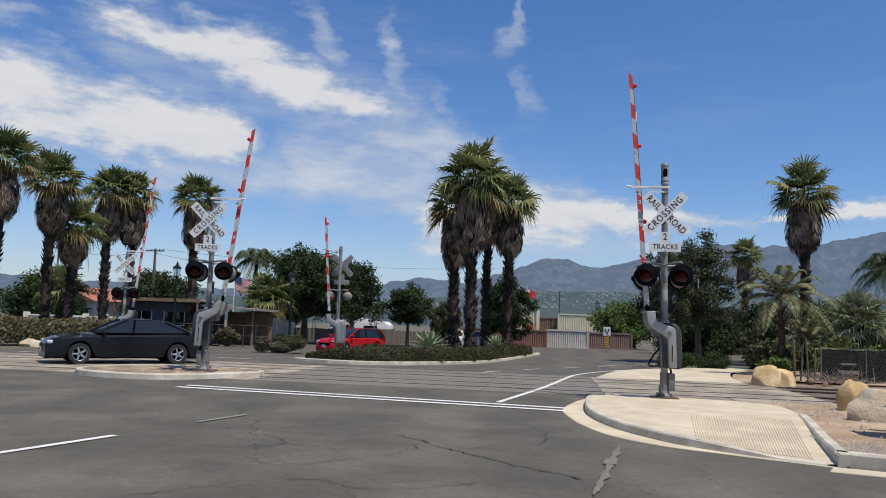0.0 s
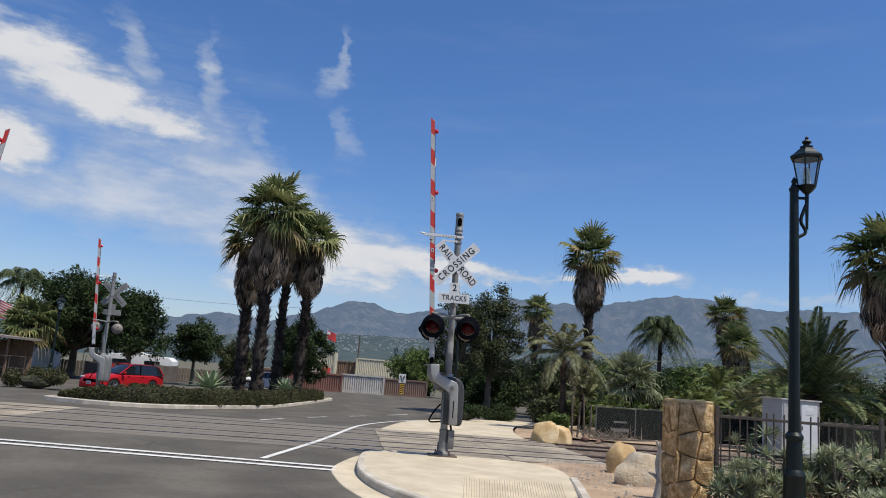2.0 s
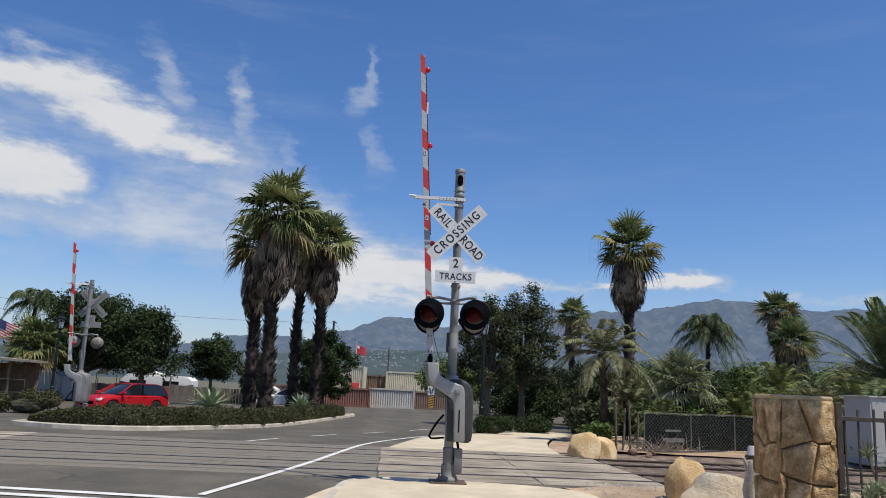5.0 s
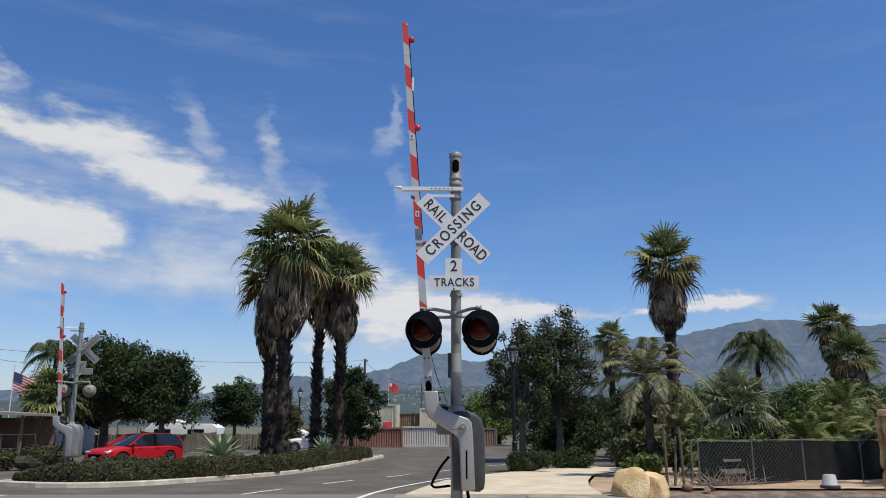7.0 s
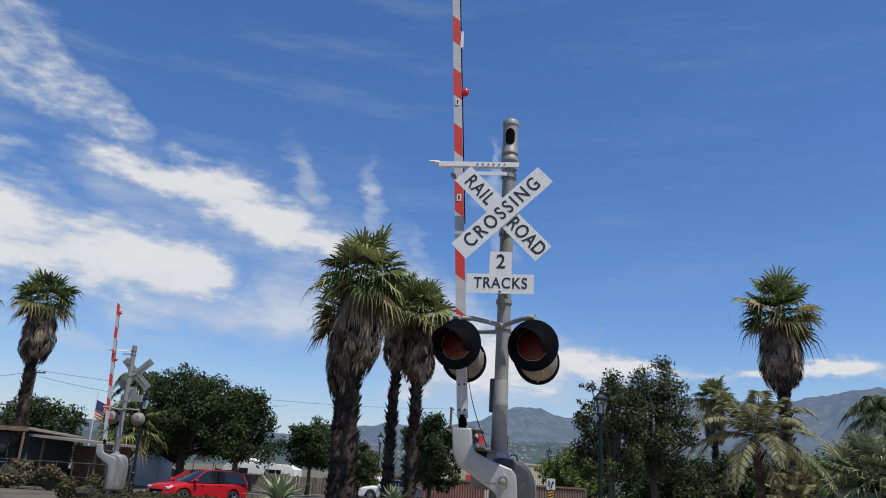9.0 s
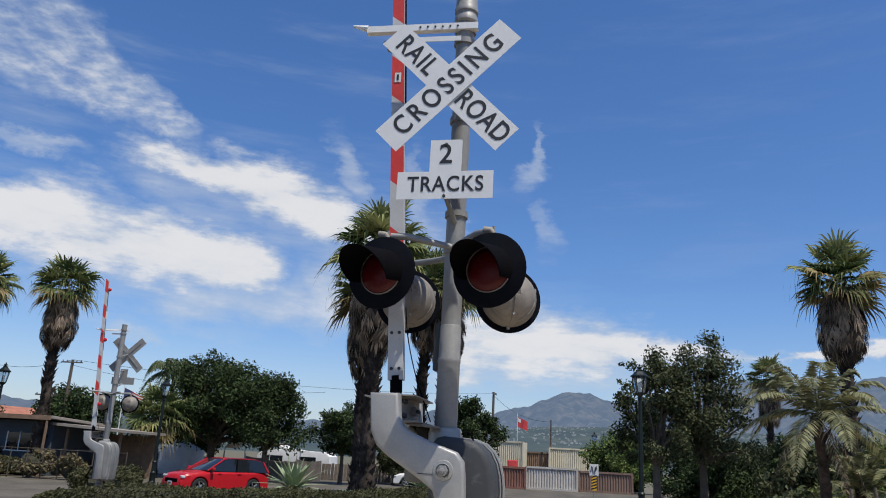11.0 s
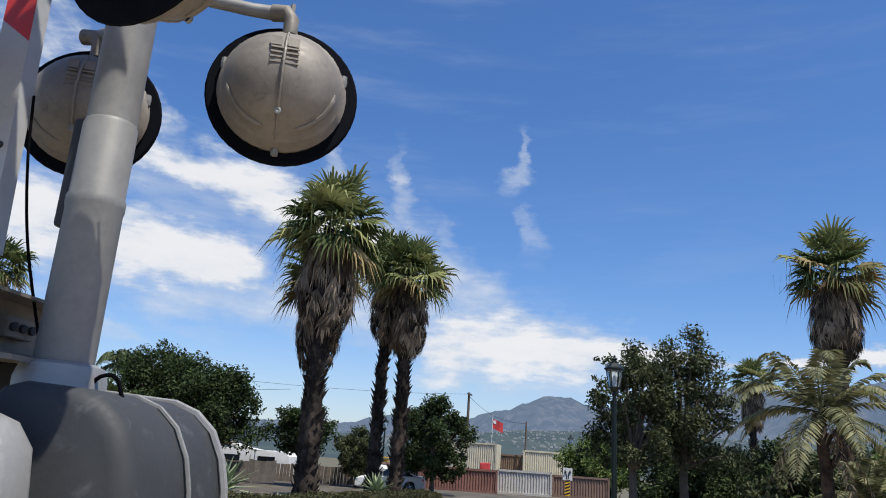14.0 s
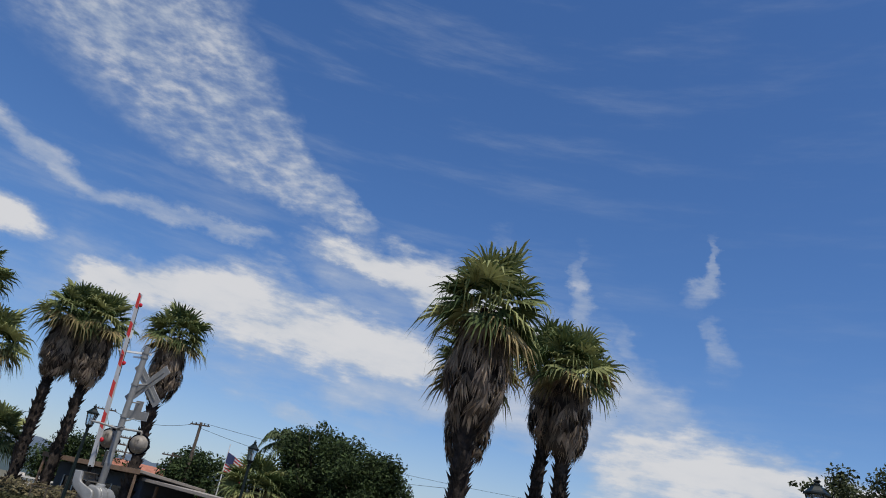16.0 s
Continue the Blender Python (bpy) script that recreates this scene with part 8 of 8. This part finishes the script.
def yard_clutter():
    for x, y, z, s, m_, lab, nm in ((-4.9, 72.0, 1.2, (0.9, 0.8, 1.3), "flag_red", "red tarpaulin bundle on a stack in the yard", "tarpaulin_bundle"), (-4.9, 72.0, 0.05, (1.8, 1.2, 1.0), "cream", "pale crate in the container yard", "crate"), (-1.0, 71, 0.29, (1.6, 1.0, 1.5), "cream", "cream crate in the container yard", "crate")):
        bm = box_bm((0, 0, 0), s, bevel=0.08)
        for v in bm.verts:
            v.co += Vector((1, 1, 1)) * 0.06 * noise.noise(v.co * 3)
        single(nm, bm, m_, lab, "yard clutter", m=pose(x, y, z))
    # White caravans and a tent under the trees.
    for x, y, w, h, lab in ((-21.2, 56, 6.2, 2.1, "white caravan parked under the dark trees"), (-27.0, 47, 3.2, 2.4, "white canvas tent beyond the lean-to"), (-12.6, 58, 3.0, 1.6, "pale trailer behind the small tree")):
        v = thing("caravan" if "tent" not in lab else "canvas_tent", pose(x, y, -0.45), lab, "caravan" if "tent" not in lab else "tent")
        out = [(-w / 2, 0.35), (w / 2, 0.35), (w / 2 - 0.05, h * 0.82), (w / 2 - 0.5, h * 0.98), (-w / 2 + 0.6, h), (-w / 2 + 0.05, h * 0.75)] if "tent" not in lab else [(-w / 2, 0.0), (w / 2, 0.0), (w / 2, h * 0.7), (0, h), (-w / 2, h * 0.7)]
        part("shell", add_prism(bmesh.new(), out, -1.1, 1.1, bevel=0.06), "white", v, smooth=30)
        if "tent" not in lab:
            for dx in (-0.25, 0.2):
                part("window", box_bm((dx * w, -1.11, h * 0.66), (w * 0.22, 0.03, h * 0.22)), "carglass", v)
            part("wheel", lathe_bm([(0, -0.1), (0.32, -0.1), (0.34, 0), (0.32, 0.1), (0, 0.1)], 16, pose(0, -1.0, 0.32, 90, 0, 0)), "tyre", v)
    # Board fence in front of the yard.
    fence = thing("board_fence", pose(-21.0, 50.0, -0.45), "grey-brown board fence behind the street trees", "fence")
    rng = random.Random(31)
    me = link_mesh("board", box_bm((0, 0, 0.62), (0.22, 0.03, 1.24), bevel=0.005), "greyboard")
    for k in range(84):
        ob = new("board", me)
        ob.parent = fence
        ob.matrix_local = pose(-9.5 + 0.235 * k, 0.06 * k, rng.uniform(-0.04, 0.03), 0, rng.uniform(-1, 1), 15)
    hut = thing("yellow_lift", pose(-13.6, 66, -0.45), "small yellow digger cab with a raised frame in the yard", "digger")
    part("cab", box_bm((0, 0, 1.3), (1.3, 1.2, 1.5), bevel=0.08), "yellow", hut)
    part("cab_window", box_bm((0, -0.62, 1.6), (0.9, 0.03, 0.7)), "carglass", hut)
    part("roof", box_bm((0, 0, 2.15), (1.5, 1.4, 0.1), bevel=0.02), "yellow", hut)
    part("track_unit", box_bm((0, 0, 0.3), (2.0, 1.6, 0.6), bevel=0.12), "tyre", hut)
    wire = thing("chain_fence", pose(0, 0, -0.45), "rusty chain-link fence along the western yard", "fence")
    for k in range(14):
        p = Vector((-32.2 + 0.55 * k * 1.5, 29.6 + 0.15 * k, 0))
        part("post", tube_bm([p, p + Vector((0, 0, 1.5))], 0.03, 6), "picket", wire)
    for z in (0.1, 0.75, 1.45):
        part("rail", tube_bm([(-32.2, 29.6, z), (-21.5, 31.5, z)], 0.018, 6), "picket", wire)


yard_clutter()


def tarp_screens():
    """White canopy on poles and taupe cloth screens behind the street trees."""
    can = thing("white_canopy", pose(-20.9, 47.6, -0.45, 0, 0, 4), "long white canopy roof on thin poles under the trees", "canopy")
    out = [(-2.3, 2.02), (-1.9, 2.45), (1.1, 2.50), (2.0, 2.22), (3.2, 2.05), (3.2, 1.98), (1.9, 2.10), (1.0, 2.36), (-1.85, 2.32), (-2.25, 1.98)]
    part("roof", add_prism(bmesh.new(), out, -1.2, 1.2), "white", can, "white sheet roof", smooth=30)
    for x, h in ((-2.25, 2.0), (-0.8, 2.36), (1.0, 2.38), (3.15, 2.0)):
        part("pole", tube_bm([(x, -1.15, 0), (x, -1.15, h)], 0.03, 8), "white", can)
    screens = thing("cloth_screen", pose(-18.9, 44.6, -0.45, 0, 0, 2), "taupe cloth screens sagging on a wire fence", "screen", "cloth screens")
    for k, (x, w, h) in enumerate(((-2.6, 1.5, 1.35), (-1.0, 1.6, 1.55), (0.75, 1.8, 1.35), (2.6, 1.7, 1.5))):
        rows = [[(x - w / 2 + w * i / 10, 0.05 * noise.noise(Vector((x + i * 0.5, z, 2))), z * h - 0.10 * z * math.sin(math.pi * i / 10)) for i in range(11)] for z in (0.1, 0.4, 0.7, 1.0)]
        bm = loft_bm(rows)
        bmesh.ops.solidify(bm, geom=bm.faces, thickness=0.01)
        part("cloth", bm, "taupe", screens)
        part("post", tube_bm([(x - w / 2 - 0.04, 0.04, 0), (x - w / 2 - 0.04, 0.04, 1.75)], 0.025, 8), "galv", screens)


tarp_screens()

# ---------------------------------------------------------------- vehicles


def car(x, y, z, heading, paint, label, kind="sedan", length=4.7, width=1.84, height=1.45):
    """Car with its nose along +x before it is turned: body, cabin glass, wheels, lights."""
    c = thing("car", pose(x, y, z, 0, 0, heading), label, "car", "cars on the street")
    L, W, H = length, width, height
    if kind == "sedan":
        belt = [(-0.5, 0.62), (-0.485, 0.70), (-0.40, 0.735), (-0.30, 0.70), (0.16, 0.66), (0.30, 0.655), (0.44, 0.58), (0.485, 0.50), (0.50, 0.42)]
        cabin = [(-0.375, 0.72), (-0.215, 0.955), (-0.10, 1.0), (0.03, 0.99), (0.205, 0.69)]
    elif kind == "pickup":
        belt = [(-0.5, 0.60), (-0.49, 0.66), (-0.15, 0.66), (0.10, 0.66), (0.25, 0.64), (0.44, 0.60), (0.49, 0.52), (0.50, 0.40)]
        cabin = [(-0.14, 0.66), (-0.115, 0.97), (-0.05, 1.0), (0.08, 0.98), (0.215, 0.66)]
    else:
        belt = [(-0.5, 0.58), (-0.495, 0.64), (-0.40, 0.66), (0.18, 0.64), (0.28, 0.63), (0.44, 0.57), (0.485, 0.49), (0.50, 0.40)]
        cabin = [(-0.475, 0.64), (-0.42, 0.93), (-0.33, 0.995), (-0.05, 1.0), (0.04, 0.975), (0.235, 0.65)]
    wheel_r, axle_f, axle_r = 0.33 if kind == "sedan" else 0.35, 0.305 * L, -0.30 * L

    def belt_z(u):
        for (a, za), (b, zb) in zip(belt, belt[1:]):
            if a <= u <= b:
                return (za + (zb - za) * (u - a) / (b - a)) * H
        return belt[-1][1] * H

    rows = []
    n = 44
    for i in range(n + 1):
        u = -0.5 + i / n
        zt = belt_z(u)
        xx = u * L
        low = 0.19
        for ax in (axle_f, axle_r):
            d = abs(xx - ax)
            if d < wheel_r + 0.06:
                low = max(low, math.sqrt(max(0.0, (wheel_r + 0.06) ** 2 - d * d)) + wheel_r * 0.92)
        low = min(low, zt - 0.12)
        half = W / 2 * (1 - 0.16 * max(0, abs(u) - 0.30) / 0.2 * (abs(u) > 0.30) * 1.0) if abs(u) > 0.3 else W / 2
        prof = [(-0.90, low), (-1.0, low + 0.05), (-1.0, zt * 0.55 + low * 0.35), (-0.985, zt - 0.10), (-0.90, zt - 0.02), (-0.55, zt + 0.012), (0, zt + 0.025), (0.55, zt + 0.012), (0.90, zt - 0.02), (0.985, zt - 0.10), (1.0, zt * 0.55 + low * 0.35), (1.0, low + 0.05), (0.90, low)]
        rows.append([(xx, half * a, zz) for a, zz in prof])
    bm = loft_bm(rows)
    for end in (0, n):
        bm.faces.new([bm.verts.new(p) for p in rows[end]])
    bmesh.ops.remove_doubles(bm, verts=bm.verts, dist=0.0005)
    bmesh.ops.recalc_face_normals(bm, faces=bm.faces)
    body = part("body", bm, paint, c, smooth=35)
    under = part("underbody", box_bm((0, 0, 0.27), (L * 0.9, W * 0.78, 0.18)), "matteblack", c)
    # Cabin: dark glass with painted roof and pillars.
    def section(pts, inset, extra):
        return [(u * L, inset, zz * H) for u, zz in pts]
    rows = []
    for s, lift in ((-0.93, 0), (-0.80, 1), (0.80, 1), (0.93, 0)):
        row = []
        for k, (u, zz) in enumerate(cabin):
            mid = 1 - min(1.0, (zz - cabin[0][1]) / max(0.01, 1.0 - cabin[0][1])) * 0.20
            row.append((u * L, (1 if s > 0 else -1) * W / 2 * 0.93 * mid * (1.0 if abs(s) > 0.9 else 0.93), zz * H + (0.012 if abs(s) < 0.9 else -0.01)))
        rows.append(row)
    bm = loft_bm(rows)
    for row in (rows[0], rows[-1]):
        bm.faces.new([bm.verts.new(p) for p in row])
    bmesh.ops.recalc_face_normals(bm, faces=bm.faces)
    glass = part("cabin_glass", bm, "carglass", c, "dark tinted windows", smooth=25)
    roof_pts = [p for p in cabin if p[1] > 0.90]
    roof = loft_bm([[(u * L, s * W / 2 * 0.76, zz * H + (0.022 if abs(s) < 0.9 else 0.004)) for u, zz in roof_pts] for s in (-1, -0.6, 0, 0.6, 1)])
    bmesh.ops.solidify(roof, geom=roof.faces, thickness=0.02)
    part("roof", roof, paint, c, smooth=40)
    for s in (-1, 1):
        for (u0, z0), (u1, z1), r in ((cabin[0], cabin[1], 0.045), (cabin[-2], cabin[-1], 0.032)):
            part("pillar", tube_bm([(u0 * L, s * W / 2 * (0.93 if z0 < 0.8 else 0.77), z0 * H), (u1 * L, s * W / 2 * (0.77 if z1 > 0.8 else 0.93), z1 * H)], r, 6), paint, body)
        mu = (cabin[1][0] + cabin[-1][0]) / 2 * L
        part("pillar", tube_bm([(mu, s * W / 2 * 0.935, 0.66 * H), (mu - 0.08, s * W / 2 * 0.775, 0.985 * H)], 0.035, 6), "matteblack", body)
        part("mirror", box_bm((cabin[-1][0] * L - 0.18, s * (W / 2 + 0.08), 0.70 * H), (0.13, 0.20, 0.12), bevel=0.03), paint, body, smooth=50)
        for u in (-0.12, 0.10):
            part("door_handle", box_bm((u * L, s * (W / 2 + 0.004), 0.585 * H), (0.17, 0.025, 0.03), bevel=0.006), paint, body)
        part("headlight", box_bm((L * 0.468, s * W * 0.345, 0.475 * H), (0.16, 0.36, 0.11), Matrix.Rotation(radians(-s * 16), 3, "Z"), bevel=0.03), "headlight", body, "clear headlight", smooth=50)
        part("tail_light", box_bm((-L * 0.486, s * W * 0.34, 0.575 * H), (0.10, 0.34, 0.12), bevel=0.02), "redlamp", body, "red tail light")
        for ax in (axle_f, axle_r):
            m = pose(ax, s * (W / 2 - 0.11), wheel_r, 90 * s, 0, 0)
            wh = part("wheel", lathe_bm([(wheel_r * 0.66, -0.10), (wheel_r * 0.95, -0.105), (wheel_r, -0.08), (wheel_r, 0.08), (wheel_r * 0.95, 0.105), (wheel_r * 0.66, 0.10)], 28, m), "tyre", c, "black tyre with alloy rim", smooth=40)
            rim = part("rim", lathe_bm([(wheel_r * 0.68, -0.095), (wheel_r * 0.62, -0.085), (wheel_r * 0.58, -0.02)], 28, m), "rim", wh, smooth=40)
            part("hub", lathe_bm([(wheel_r * 0.60, -0.015), (0.0, -0.015)], 20, m), "matteblack", wh)
            for k in range(5):
                a = 2 * math.pi * k / 5
                p, q = m @ Vector((0.03 * math.cos(a), 0.03 * math.sin(a), -0.075)), m @ Vector((wheel_r * 0.64 * math.cos(a), wheel_r * 0.64 * math.sin(a), -0.088))
                part("spoke", tube_bm([p, q], [0.04, 0.026], 6), "rim", wh)
    part("grille", box_bm((L * 0.494, 0, 0.37 * H), (0.06, W * 0.56, 0.17), bevel=0.02), "matteblack", body, "black grille")
    pl = part("number_plate", box_bm((L * 0.512, 0, 0.30 * H), (0.012, 0.32, 0.16), bevel=0.003), "sign", body, "white number plate with plain bars")
    part("plate_bar", box_bm((L * 0.512 + 0.008, 0, 0.30 * H), (0.004, 0.22, 0.05)), "ink", pl)
    part("bumper_lip", box_bm((L * 0.484, 0, 0.21), (0.16, W * 0.80, 0.05), bevel=0.015), "matteblack", body)
    if kind == "pickup":
        part("bed", box_bm((-0.33 * L, 0, 0.665 * H), (L * 0.30, W * 0.78, 0.02)), "matteblack", body)
    return c


car(-16.75, 6.0, -0.13, 222, "car_black", "black saloon car crossing the tracks", length=5.0, width=1.9, height=1.46)
car(-14.6, 27.6, -0.45, 238, "car_red", "bright red compact SUV behind the median hedge", kind="suv", length=4.4, width=1.8, height=1.55)
car(-9.4, 50.5, -0.45, 185, "car_white", "white saloon car behind the palm trunks", length=4.6)
